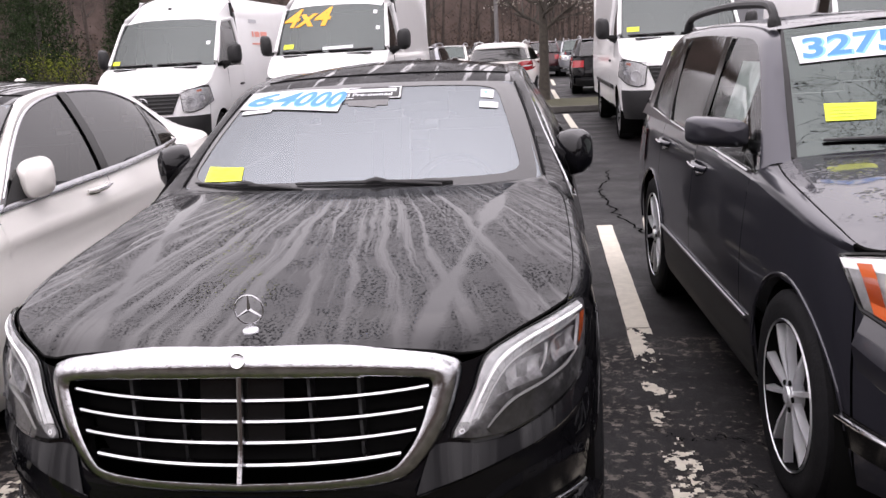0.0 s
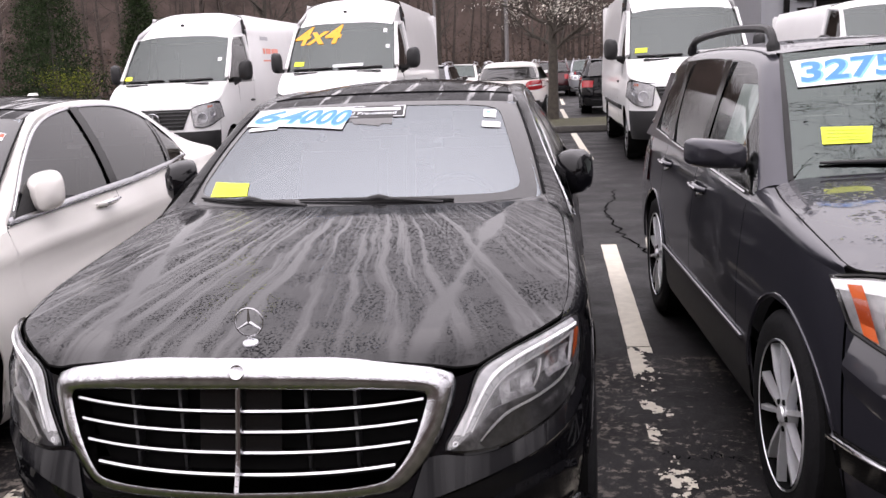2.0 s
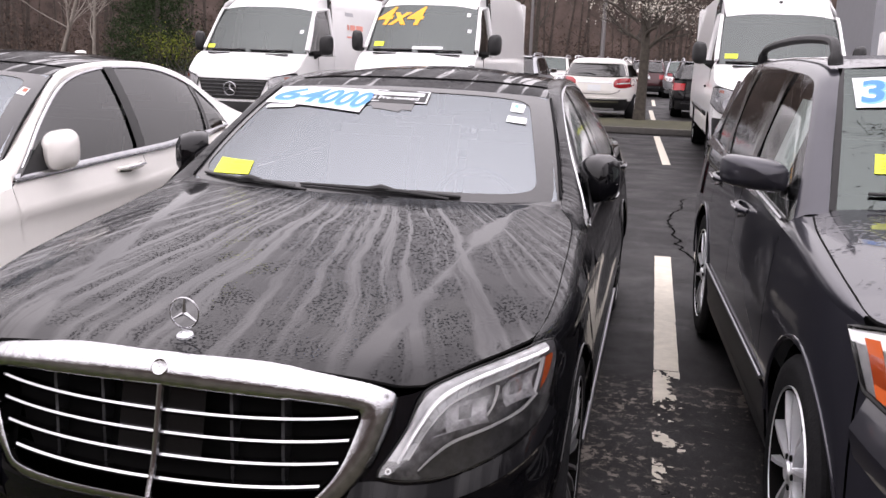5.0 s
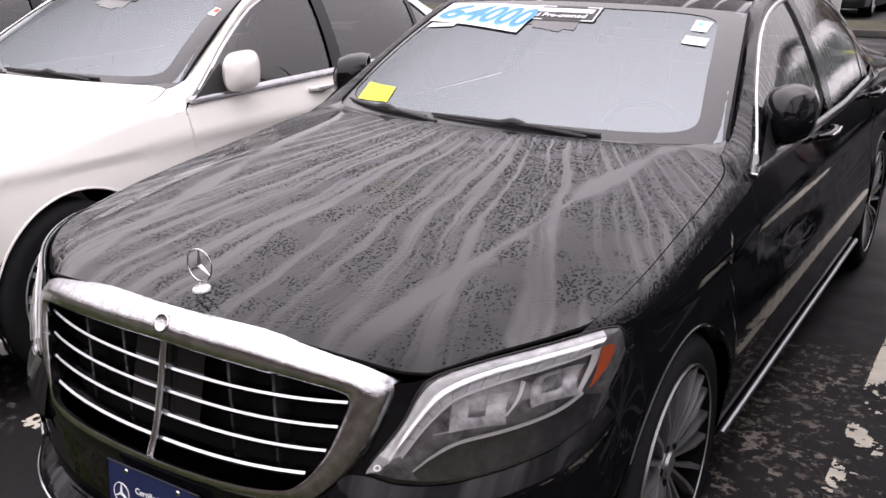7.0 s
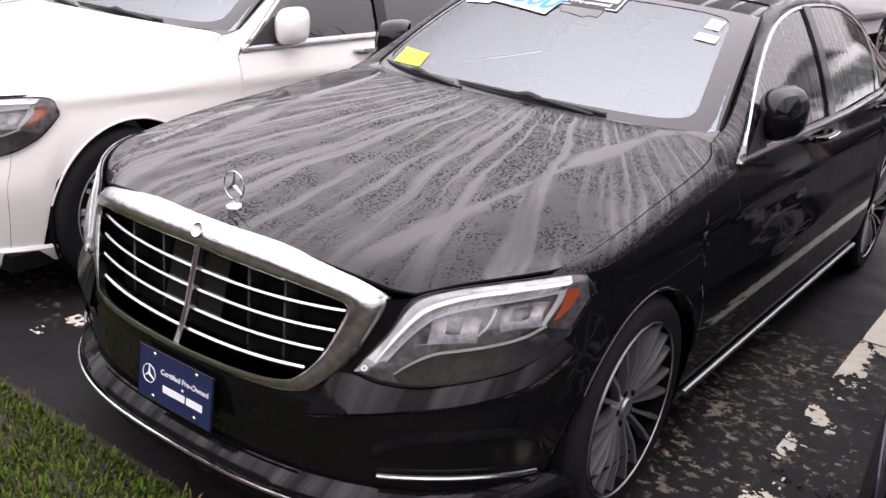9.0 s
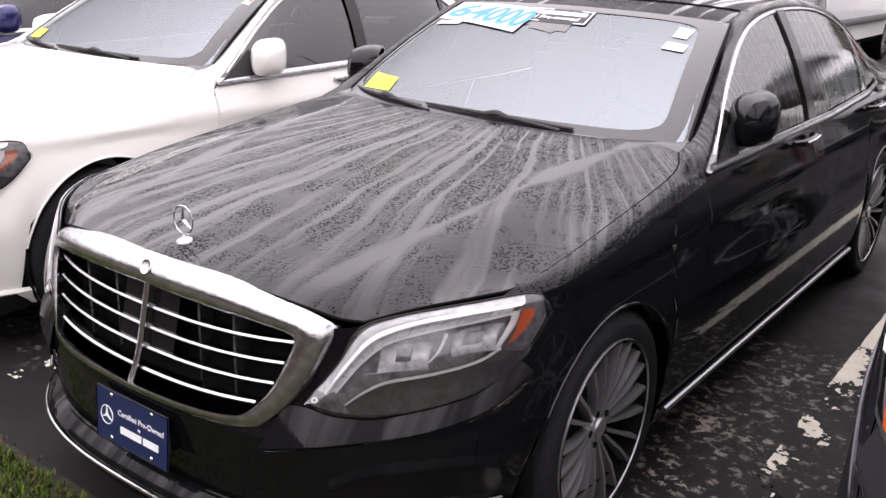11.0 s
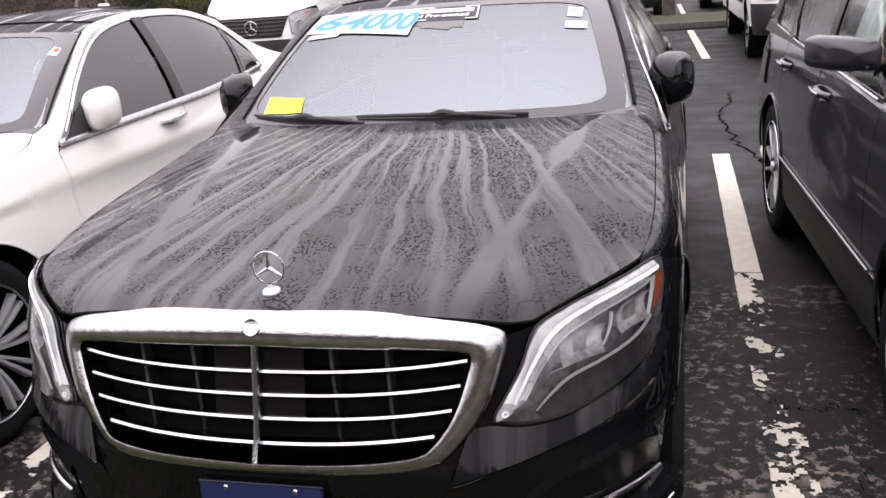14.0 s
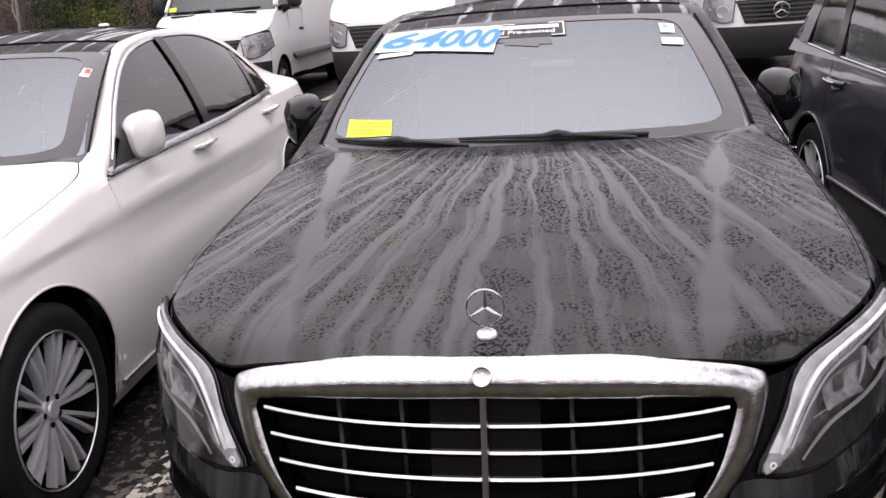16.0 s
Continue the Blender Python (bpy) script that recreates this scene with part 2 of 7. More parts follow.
def table(x, xs, ys):
    """Smooth interpolation in a short table."""
    return float(np.interp(x, xs, ys))


def smooth(pts, n):
    """n points, evenly by parameter, on a Catmull-Rom curve through pts."""
    p = [Vector(q) for q in pts]
    p = [p[0] * 2 - p[1]] + p + [p[-1] * 2 - p[-2]]
    out, spans = [], len(p) - 3
    for i in range(n):
        u = i / (n - 1) * spans
        k = min(int(u), spans - 1)
        f = u - k
        a, b, c, d = p[k:k + 4]
        out.append(0.5 * ((2 * b) + (c - a) * f + (2 * a - 5 * b + 4 * c - d) * f * f + (3 * b - a - 3 * c + d) * f ** 3))
    return out


def even(pts, n):
    """n points evenly by length along a polyline."""
    p = [Vector(q) for q in pts]
    d = np.cumsum([0] + [(b - a).length for a, b in zip(p, p[1:])])
    s = np.linspace(0, d[-1], n)
    return [Vector([float(np.interp(v, d, [q[i] for q in p])) for i in range(len(p[0]))]) for v in s]


def flip(pts):
    return [Vector((-p[0], *p[1:])) for p in pts]


def grid(rows, closed=False, thick=0.0, bm=None):
    """A bmesh of the quads between rows of points."""
    bm = bm or bmesh.new()
    vs = [[bm.verts.new(p) for p in r] for r in rows]
    for a, b in zip(vs, vs[1:]):
        n = len(a)
        for i in range(n if closed else n - 1):
            j = (i + 1) % n
            try:
                bm.faces.new((a[i], a[j], b[j], b[i]))
            except ValueError:
                pass
    if thick:
        bmesh.ops.recalc_face_normals(bm, faces=bm.faces)
        bmesh.ops.solidify(bm, geom=bm.faces[:], thickness=thick)
    return bm


def strip(a, b, m=4, bulge=(0, 0, 0), thick=0.0, bm=None):
    """A surface between two curves with the same number of points, bulging between them."""
    bl = Vector(bulge)
    return grid([[lerp(Vector(p), Vector(q), j / m) + bl * (4 * (j / m) * (1 - j / m)) for p, q in zip(a, b)] for j in range(m + 1)], thick=thick, bm=bm)


def tube(pts, r, seg=8, bm=None, flat=1.0, closed=False):
    """A round bar along points; r may be a list of radii."""
    bm = bm or bmesh.new()
    p = [Vector(q) for q in pts]
    rows, up = [], None
    for i, q in enumerate(p):
        d = (p[(i + 1) % len(p)] - p[i - 1]) if closed else (p[min(i + 1, len(p) - 1)] - p[max(i - 1, 0)])
        d = d.normalized() if d.length > 1e-9 else Vector((0, 1, 0))
        if up is None:
            up = d.orthogonal().normalized()
        up = (up - d * up.dot(d))
        up = up.normalized() if up.length > 1e-6 else d.orthogonal().normalized()
        side = d.cross(up)
        rr = r[i] if isinstance(r, (list, tuple)) else r
        rows.append([bm.verts.new(q + (up * math.cos(2 * math.pi * k / seg) + side * math.sin(2 * math.pi * k / seg) * flat) * rr) for k in range(seg)])
    pairs = list(zip(rows, rows[1:])) + ([(rows[-1], rows[0])] if closed else [])
    for a, b in pairs:
        for k in range(seg):
            bm.faces.new((a[k], a[(k + 1) % seg], b[(k + 1) % seg], b[k]))
    if not closed:
        bm.faces.new(rows[0])
        bm.faces.new(rows[-1][::-1])
    return bm


def box(x0, x1, y0, y1, z0, z1, bevel=0.0, bm=None):
    bm = bm or bmesh.new()
    got = bmesh.ops.create_cube(bm, size=1)["verts"]
    for v in got:
        v.co = Vector((lerp(x0, x1, v.co.x + 0.5), lerp(y0, y1, v.co.y + 0.5), lerp(z0, z1, v.co.z + 0.5)))
    if bevel:
        es = list({e for v in got for e in v.link_edges})
        bmesh.ops.bevel(bm, geom=es, offset=bevel, segments=2, affect="EDGES")
    return bm


def spin(profile, seg=40, axis="x", bm=None):
    """A turned body: profile of (distance along the axis, radius)."""
    bm = bm or bmesh.new()
    rows = []
    for k in range(seg):
        a = 2 * math.pi * k / seg
        rows.append([bm.verts.new({"x": (d, r * math.cos(a), r * math.sin(a)), "y": (r * math.cos(a), d, r * math.sin(a)), "z": (r * math.cos(a), r * math.sin(a), d)}[axis]) for d, r in profile])
    for k in range(seg):
        a, b = rows[k], rows[(k + 1) % seg]
        for i in range(len(a) - 1):
            bm.faces.new((a[i], a[i + 1], b[i + 1], b[i]))
    return bm


def part(name, bm, material, parent=None, label="", flat=False, sharp=40):
    """Links a bmesh as one mesh object under a thing or a part."""
    bmesh.ops.remove_doubles(bm, verts=bm.verts, dist=1e-5)
    bmesh.ops.recalc_face_normals(bm, faces=bm.faces)
    me = bpy.data.meshes.new(name)
    bm.to_mesh(me)
    bm.free()
    if not flat:
        me.shade_smooth()
        me.set_sharp_from_angle(angle=radians(sharp))
    me.materials.append(material)
    ob = new(name, me)
    if parent:
        ob.parent = parent
    if label:
        ob["label"] = label
    return ob


def thing(name, m, label, category, group="", kind=""):
    ob = new(name)
    ob.matrix_world = m
    return tagged(ob, label, category, group, kind)


def words(text, size, material, name, parent, m, depth=0.0006, bold=0.0, shear=0.0, wrap=None):
    """Lettering as a mesh; wrap moves its points onto a surface."""
    cu = bpy.data.curves.new(name, "FONT")
    cu.body, cu.size, cu.align_x, cu.align_y, cu.extrude, cu.offset, cu.shear = text, size, "CENTER", "CENTER", depth, bold, shear
    cu.resolution_u = 3
    tmp = new("tmp", cu)
    me = bpy.data.meshes.new_from_object(tmp)
    bpy.data.objects.remove(tmp)
    bpy.data.curves.remove(cu)
    me.name = name
    for v in me.vertices:
        v.co = wrap(v.co) if wrap else m @ v.co
    me.materials.clear()
    me.materials.append(material)
    ob = new(name, me)
    ob.parent = parent
    return ob


# ---- vehicles ----
class Shell:
    """The lower body of a car: a plan curve at each height. y = 0 at the nose, x to the driver's side, z up."""

    def __init__(self, zs, ws, nose, tail, yc, yr, n=3.0, nr=3.0):
        self.waist = 0.0
        self.zs, self.ws, self.nose_, self.tail_, self.yc, self.yr, self.n, self.nr = zs, ws, nose, tail, yc, yr, n, nr

    def w(self, z):
        return table(z, self.zs, self.ws)

    def nose(self, z):
        return table(z, self.zs, self.nose_)

    def tail(self, z):
        return table(z, self.zs, self.tail_)

    def front(self, x, z, out=0.0):
        w = self.w(z)
        f = min(1.0, abs(x) / w)
        y = self.yc - (self.yc - self.nose(z)) * (1 - f ** self.n) ** (1 / self.n)
        d = Vector((0, 0, 0))
        if out:
            f2 = min(0.9999, f)
            s = (self.yc - self.nose(z)) * (1 - f2 ** self.n) ** (1 / self.n - 1) * f2 ** (self.n - 1) / w
            d = Vector((math.copysign(s, x) if x else 0, -1, 0)).normalized() * out
        return Vector((x, y, z)) + d

    def rear(self, x, z, out=0.0):
        w = self.w(z)
        f = min(1.0, abs(x) / w)
        y = self.yr + (self.tail(z) - self.yr) * (1 - f ** self.nr) ** (1 / self.nr)
        return Vector((x, y + out, z))

    def side(self, y, z, sgn=1, out=0.0):
        """The flank; behind the front wheel it draws in under a crease by waist."""
        ramp = min(1.0, max(0.0, (y - 1.05) / 1.1)) * min(1.0, max(0.0, (4.35 - y) / 1.1))
        ramp = ramp * ramp * (3 - 2 * ramp)
        line = 0.85 - 0.022 * (y - 1.5)
        hollow = math.exp(-((z - line + 0.12) / 0.075) ** 2) - 0.35 * math.exp(-((z - line) / 0.02) ** 2)
        return Vector((sgn * (self.w(z) + out - self.waist * ramp * hollow), y, z))

    def at(self, c, z, out=0.0):
        k, v = c
        if k == "f":
            return self.front(v * self.w(z), z, out)
        if k == "r":
            return self.rear(v * self.w(z), z, out)
        return self.side(abs(v), z, 1 if v > 0 else -1, out)


def fcols(a, b, n):
    """Columns over the front from share a to share b of the half width, closer towards the corners."""
    g = lambda u: math.copysign(1 - (1 - abs(u)) ** 2, u)
    h = lambda f: math.copysign(1 - math.sqrt(1 - min(1, abs(f))), f)
    return [g(lerp(h(a), h(b), i / (n - 1))) for i in range(n)]


def panel(sh, cols, bottom, top, m=10, out=0.0):
    rows = []
    for c in cols:
        b, t = bottom(c), top(c)
        rows.append([sh.at(c, lerp(b, t, j / m), out) for j in range(m + 1)])
    return grid(rows)


def wheel(parent, x, y, r, rim, width, material, spokes=10, twin=0.5, dish=0.02, tyre_label="", steer=0.0):
    """A wheel whose outer face points along the sign of x."""
    s = 1 if x > 0 else -1
    # barrel in near-black, the wheel's inner shade put into its colour
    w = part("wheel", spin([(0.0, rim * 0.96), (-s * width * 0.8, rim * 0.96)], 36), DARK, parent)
    w.matrix_basis = pose(x, y, r, 0, 0, steer)
    t = width / 2
    prof = [(-s * width, rim), (-s * width, r * 0.94), (-s * (width - 0.02), r * 0.99), (-s * t, r), (-s * 0.02, r * 0.99), (0.0, r * 0.94), (s * 0.006, (r + rim) * 0.5), (-s * 0.004, rim * 1.01), (-s * 0.012, rim * 0.99)]
    part("tyre", spin(prof, 48), RUBBER, w, tyre_label or "wet black rubber tyre")
    bm = spin([(-s * 0.004, rim * 1.0), (s * 0.002, rim * 0.994), (-s * 0.003, rim * 0.983), (-s * 0.03, rim * 0.974)], 48)
    part("rim", bm, material, w)
    for k in range(spokes):
        for h in ((-1, 1) if twin else (0,)):
            a = 2 * math.pi * k / spokes + h * twin * math.pi / spokes * 0.55
            a0 = 2 * math.pi * k / spokes + h * twin * math.pi / spokes * 0.35
            p0 = Vector((s * -dish, math.cos(a0) * rim * 0.15, math.sin(a0) * rim * 0.15))
            p1 = Vector((s * -dish * 0.2, math.cos(a) * rim * 0.6, math.sin(a) * rim * 0.6))
            p2 = Vector((s * -0.004, math.cos(a) * rim * 0.965, math.sin(a) * rim * 0.965))
            wd = rim * ((0.026 if material == DARKALLOY else 0.036) if twin else 0.13)
            side = Vector((0, -math.sin(a), math.cos(a))) * wd
            bk = Vector((-s * 0.03, 0, 0))
            rows = [[q - side * f + bk, q - side * f * 0.75, q + side * f * 0.75, q + side * f + bk] for q, f in ((p0, 0.9), (p1, 0.9), (p2, 1.3))]
            part("spoke", grid(rows), material, w, flat=True)
    for k in range(5):
        a = 2 * math.pi * (k + 0.5) / 5
        part("wheel_bolt", spin([(-s * dish, 0.011), (-s * (dish - 0.006), 0.010), (-s * (dish - 0.006), 0.001)], 8), DARK, w).location = (0, math.cos(a) * rim * 0.19, math.sin(a) * rim * 0.19)
    part("hub_cap", spin([(-s * 0.05, rim * 0.20), (-s * (dish - 0.002), rim * 0.17), (-s * (dish - 0.004), rim * 0.12), (-s * (dish - 0.012), rim * 0.11), (-s * (dish - 0.012), 0.001)], 24), material, w)
    # disc coloured as dark as the shade between the spokes
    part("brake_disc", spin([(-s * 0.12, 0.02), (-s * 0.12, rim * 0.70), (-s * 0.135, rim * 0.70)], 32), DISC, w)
    return w


def star(parent, r, m, bar=0.1, material=None):
    """A ring with three tapering arms."""
    ring = [m @ Vector((math.cos(a) * r, math.sin(a) * r, 0)) for a in np.linspace(0, 2 * math.pi, 37)[:-1]]
    bm = tube(ring, r * bar, 8, closed=True)
    for k in range(3):
        a = radians(90 + 120 * k)
        e = [m @ Vector(p) for p in ((0, 0, 0), (math.cos(a) * r * 0.5, math.sin(a) * r * 0.5, 0), (math.cos(a) * r, math.sin(a) * r, 0))]
        tube(e, [r * 0.15, r * 0.09, r * 0.035], 6, bm)
    return part("star_emblem", bm, material or CHROME, parent)


def seat(parent, x, y, z=0.45, material=None, h=0.62, w=0.5):
    s = part("seat", box(x - w / 2, x + w / 2, y - 0.05, y + 0.48, z - 0.1, z + 0.12, 0.05), material or CABIN, parent)
    bm = box(x - w / 2, x + w / 2, -0.07, 0.07, 0, h, 0.05)
    for v in bm.verts:
        v.co = Vector((v.co.x, y + 0.48 + v.co.y + v.co.z * 0.3, z + 0.08 + v.co.z))
    part("seat_back", bm, material or CABIN, parent)
    bm = box(x - 0.14, x + 0.14, y + 0.62, y + 0.72, z + h + 0.08, z + h + 0.27, 0.04)
    part("headrest", bm, material or CABIN, parent)


def door_mirror(parent, p, s, material, w=0.24, h=0.16, d=0.16, arm=0.09, fold=0.0, boxy=0.6):
    """A mirror housing with its foot; p: the outer end's middle, s: side."""
    x, y, z = p
    rows = []
    for i, (f, k) in enumerate(((0.0, 0.001), (0.02, 0.45), (0.16, 0.82), (0.45, 0.97), (0.8, 1.0), (1.0, 0.94), (1.0, 0.86), (0.93, 0.8))):
        ring = []
        for a in np.linspace(0, 2 * math.pi, 25)[:-1]:
            ca, sa = math.cos(a), math.sin(a)
            cx = math.copysign(abs(ca) ** boxy, ca) * w / 2 * k
            cz = math.copysign(abs(sa) ** (boxy + 0.05), sa) * h / 2 * k * (1.0 if sa > 0 else 0.9)
            ring.append((x - s * w / 2 + cx + s * 0.05 * f, y + d * (f - 0.5), z + cz + 0.02 * (cx * s / w)))
        rows.append(ring)
    body = part("door_mirror", grid(rows, closed=True), material, parent)
    face = [Vector(q) + Vector((0, -0.004, 0)) for q in rows[-1]]
    bm = bmesh.new()
    bm.faces.new([bm.verts.new(q) for q in face])
    part("mirror_glass", bm, MIRROR, body, flat=True)
    bm = tube([(x - s * w * 0.85, y + 0.02, z - h * 0.42), (x - s * (w + arm * 0.6), y + 0.0, z - h * 0.55), (x - s * (w + arm), y - 0.02, z - h * 0.6)], [0.02, 0.024, 0.03], 10, flat=1.8)
    part("mirror_foot", bm, PLASTIC, body)
    if fold:
        pivot = Matrix.Translation((x - s * w, y, 0))
        body.matrix_basis = pivot @ pose(0, 0, 0, 0, 0, s * fold) @ pivot.inverted()
    return body


def handle(parent, x, y, z, s, material):
    h = part("door_handle", tube([(x + s * 0.0, y - 0.12, z), (x + s * 0.028, y - 0.08, z + 0.002), (x + s * 0.033, y, z + 0.003), (x + s * 0.028, y + 0.08, z + 0.006), (x, y + 0.12, z + 0.008)], [0.012, 0.017, 0.018, 0.017, 0.012], 10, flat=0.8), material, parent)
    part("handle_recess", tube([(x - s * 0.006, y - 0.09, z - 0.012), (x - s * 0.004, y, z - 0.018), (x - s * 0.006, y + 0.08, z - 0.01)], [0.02, 0.04, 0.02], 12, flat=0.25), PIANO, h)
    part("chrome_strip", tube([(x + s * 0.045, y - 0.09, z + 0.006), (x + s * 0.05, y, z + 0.008), (x + s * 0.044, y + 0.09, z + 0.012)], 0.006, 6), CHROME, h)
    return h


def saloon(m, paint, hood_paint, label, rim_material, spokes, twin, interior, sport, group="", detail=True, twinw=0.5):
    """The long saloon: about 5.25 m long, 1.9 m wide, 1.49 m high."""
    car = thing("saloon_car", m, label, "car", group)
    zs = [0.15, 0.22, 0.35, 0.45, 0.50, 0.53, 0.60, 0.64, 0.75, 0.805, 0.845, 0.90, 1.0, 1.06]
    sh = Shell(zs, [0.87, 0.905, 0.930, 0.943, 0.947, 0.947, 0.945, 0.941, 0.924, 0.912, 0.917, 0.899, 0.866, 0.84],
               [0.06, 0.035, 0.02, 0.008, 0.0, 0.002, 0.034, 0.046, 0.07, 0.082, 0.091, 0.11, 0.16, 0.2],
               [5.10, 5.18, 5.22, 5.24, 5.245, 5.245, 5.24, 5.24, 5.22, 5.21, 5.20, 5.19, 5.16, 5.12], 1.0, 4.4, 2.8, 3.2)
    sh.waist = 0.017
    R, yf, ya = (0.375 if sport else 0.395), 0.905, 4.07
    side_paint = SIDEWET if sport else paint

    def arch(y):
        for h in (yf, ya):
            if abs(y - h) < R:
                return 0.36 + math.sqrt(R * R - (y - h) ** 2) * 0.98
        return 0.0

    lip_ = lambda x, z: sh.front(x, z) + Vector((0, 0.012, 0))
    hood_edge = smooth([lip_(0.606, 0.815), lip_(0.70, 0.851), lip_(0.79, 0.870), (0.834, 0.53, 0.877), (0.852, 0.75, 0.915), (0.849, 1.0, 0.952), (0.842, 1.25, 0.985), (0.828, 1.43, 1.015), (0.782, 1.55, 1.043)], 33)
    nose_edge = smooth([(0.0, 0.105, 0.868), (0.2, 0.112, 0.863), (0.4, 0.135, 0.847), (0.5, 0.16, 0.832), (0.555, 0.185, 0.818), lip_(0.606, 0.815)], 17)

    def shoulder(y):
        return table(y, [0.5, 0.75, 1.0, 1.3, 1.55, 1.62, 2.5, 3.5, 4.2, 4.8, 5.2], [0.845, 0.872, 0.90, 0.93, 0.955, 0.985, 0.995, 1.005, 1.02, 1.02, 1.0])

    sill = lambda c: max(0.2, arch(abs(c[1]))) if c[0] == "s" else 0.17

    def nose_top(c):
        x = abs(c[1]) * 0.93
        if x < 0.52:
            return table(x, [0, 0.33, 0.42, 0.47, 0.52], [0.525, 0.535, 0.575, 0.64, 0.76])
        return table(x, [0.52, 0.6, 0.7, 0.8, 0.88, 0.93], [0.79, 0.80, 0.836, 0.856, 0.857, 0.845])

    part("body", panel(sh, [("f", f) for f in fcols(-1, -0.7, 6)] + [("s", -y) for y in np.linspace(1.3, 4.4, 30)][1:] + [("r", f) for f in fcols(-1, 1, 20)] + [("s", y) for y in np.linspace(4.4, 1.3, 30)], lambda c: max(0.25, sill(c)), lambda c: 0.8 if sport else 0.93, 4, -0.03 if sport else -0.008), DARK if sport else paint, car)
    floorpan = box(-0.86, 0.86, 0.35, 5.0, 0.17, 0.24)
    part("floorpan", floorpan, DARK, car)
    bm = panel(sh, [("f", f) for f in fcols(-0.8866, 0.8866, 61)], sill, nose_top, 16)
    part("front_bumper", bm, paint, car)
    for s in (1, -1):
        fl = lambda pts: pts if s > 0 else flip(pts)
        # fender: the corner behind the bumper, the arch, the top roll up to the bonnet gap
        cols = [("f", s * f) for f in fcols(0.8874, 1.0, 9)] + [("s", s * y) for y in [1.0 + 0.0001] + list(np.linspace(1.03, yf + R, 12)) + [yf + R + 0.001] + list(np.linspace(1.3, 1.5625, 6))]
        bt = lambda c: max(0.2, arch(sh.at(c, 0.6).y))
        tp = lambda c: shoulder(sh.at(c, 0.84).y)
        part("fender", panel(sh, cols, bt, tp, 24), side_paint, car)
        lo = [sh.at(c, tp(c)) for c in cols]
        lo = even(lo, 30)
        hi = even([p for p in hood_edge if p.y > 0.52], 30)
        part("fender_top", strip(lo, fl(hi), 6, (s * 0.006, 0, 0.010)), hood_paint, car)
        foot = [lerp(lo[-1], fl(hi)[-1], j / 6) + Vector((s * 0.006, 0, 0.010)) * (4 * j / 6 * (1 - j / 6)) for j in range(7)]
        for name, y0, y1 in (("front_door", 1.566, 2.7515), ("rear_door", 2.755, 3.9325)):
            cols = [("s", s * y) for y in np.linspace(y0, y1, 24)]
            part(name, panel(sh, cols, lambda c: max(0.27, arch(abs(c[1]))), lambda c: shoulder(abs(c[1])), 26), side_paint, car)
        cols = [("s", s * y) for y in np.linspace(3.937, 4.4, 16)] + [("r", s * f) for f in fcols(1.0, 0.75, 10)]
        part("rear_quarter", panel(sh, cols, bt, lambda c: shoulder(sh.at(c, 0.84).y), 24), side_paint, car)
        part("sill", panel(sh, [("s", s * y) for y in np.linspace(yf + R, ya - R, 20)], lambda c: 0.16, lambda c: 0.265, 4, 0.004), paint, car)
        part("sill_trim", tube([sh.side(y, 0.245, s, 0.012) for y in np.linspace(1.33, 3.65, 12)], 0.011, 8), SATIN, car, "thin bright sill strip")
        for h in (yf, ya):
            rim_z = lambda y: 0.36 + math.sqrt(max(0, R * R - (y - h) ** 2)) * 0.98

            def skin(y):
                z = rim_z(y)
                if y >= sh.yc:
                    return sh.side(y, z, s)
                q = (sh.yc - y) / (sh.yc - sh.nose(z))
                return sh.front(s * sh.w(z) * max(0, 1 - q ** sh.n) ** (1 / sh.n), z)
            part("wheel_arch", tube([skin(h + R * 0.985 * math.cos(a)) for a in np.linspace(0.05, math.pi - 0.05, 31)], 0.005, 8), paint, car)
            part("arch_liner", spin([(0, R + 0.0), (-s * 0.3, R + 0.0)], 32), DARK, car).location = (s * 0.90, h, 0.36)
        # greenhouse side
        rail_i = smooth([(0.772, 1.605, 1.045), (0.745, 1.72, 1.078), (0.691, 1.98, 1.23), (0.628, 2.30, 1.410), (0.578, 2.60, 1.460), (0.553, 3.0, 1.478), (0.553, 3.45, 1.462), (0.565, 3.85, 1.395), (0.60, 4.2, 1.265), (0.66, 4.50, 1.15), (0.72, 4.75, 1.07)], 61)
        rail_o = smooth([(0.868, 1.585, 0.985), (0.835, 1.72, 1.065), (0.752, 1.98, 1.225), (0.682, 2.28, 1.376), (0.650, 2.60, 1.440), (0.640, 3.0, 1.455), (0.648, 3.40, 1.428), (0.68, 3.75, 1.335), (0.74, 3.98, 1.195), (0.80, 4.14, 1.068), (0.845, 4.72, 1.015)], 61)
        head = [lerp(fl(rail_o)[0], fl(rail_i)[0], j / 6) + Vector((s * 0.022, -0.006, 0.016)) * (4 * j / 6 * (1 - j / 6)) for j in range(7)]
        part("pillar_foot", strip(foot, head, 4), hood_paint, car)
        tail_x = lambda y, z: sh.w(z) if y < sh.yr else sh.w(z) * (1 - ((y - sh.yr) / (sh.tail(z) - sh.yr)) ** sh.nr) ** (1 / sh.nr)
        rear_top = rail_o[48:]
        part("quarter_top", strip(fl(rear_top), fl([Vector((tail_x(p.y, shoulder(p.y)), p.y, shoulder(p.y))) for p in rear_top]), 3, (s * 0.004, 0, 0.004)), paint, car)
        dlo_top = rail_o[:53]
        belt = [Vector((table(y, [1.5, 1.62, 3.0, 3.7, 4.14], [0.868, 0.868, 0.872, 0.858, 0.806]), y, table(y, [1.5, 1.62, 3.0, 4.14], [0.985, 0.992, 1.012, 1.056]))) for y in [p.y for p in dlo_top]]
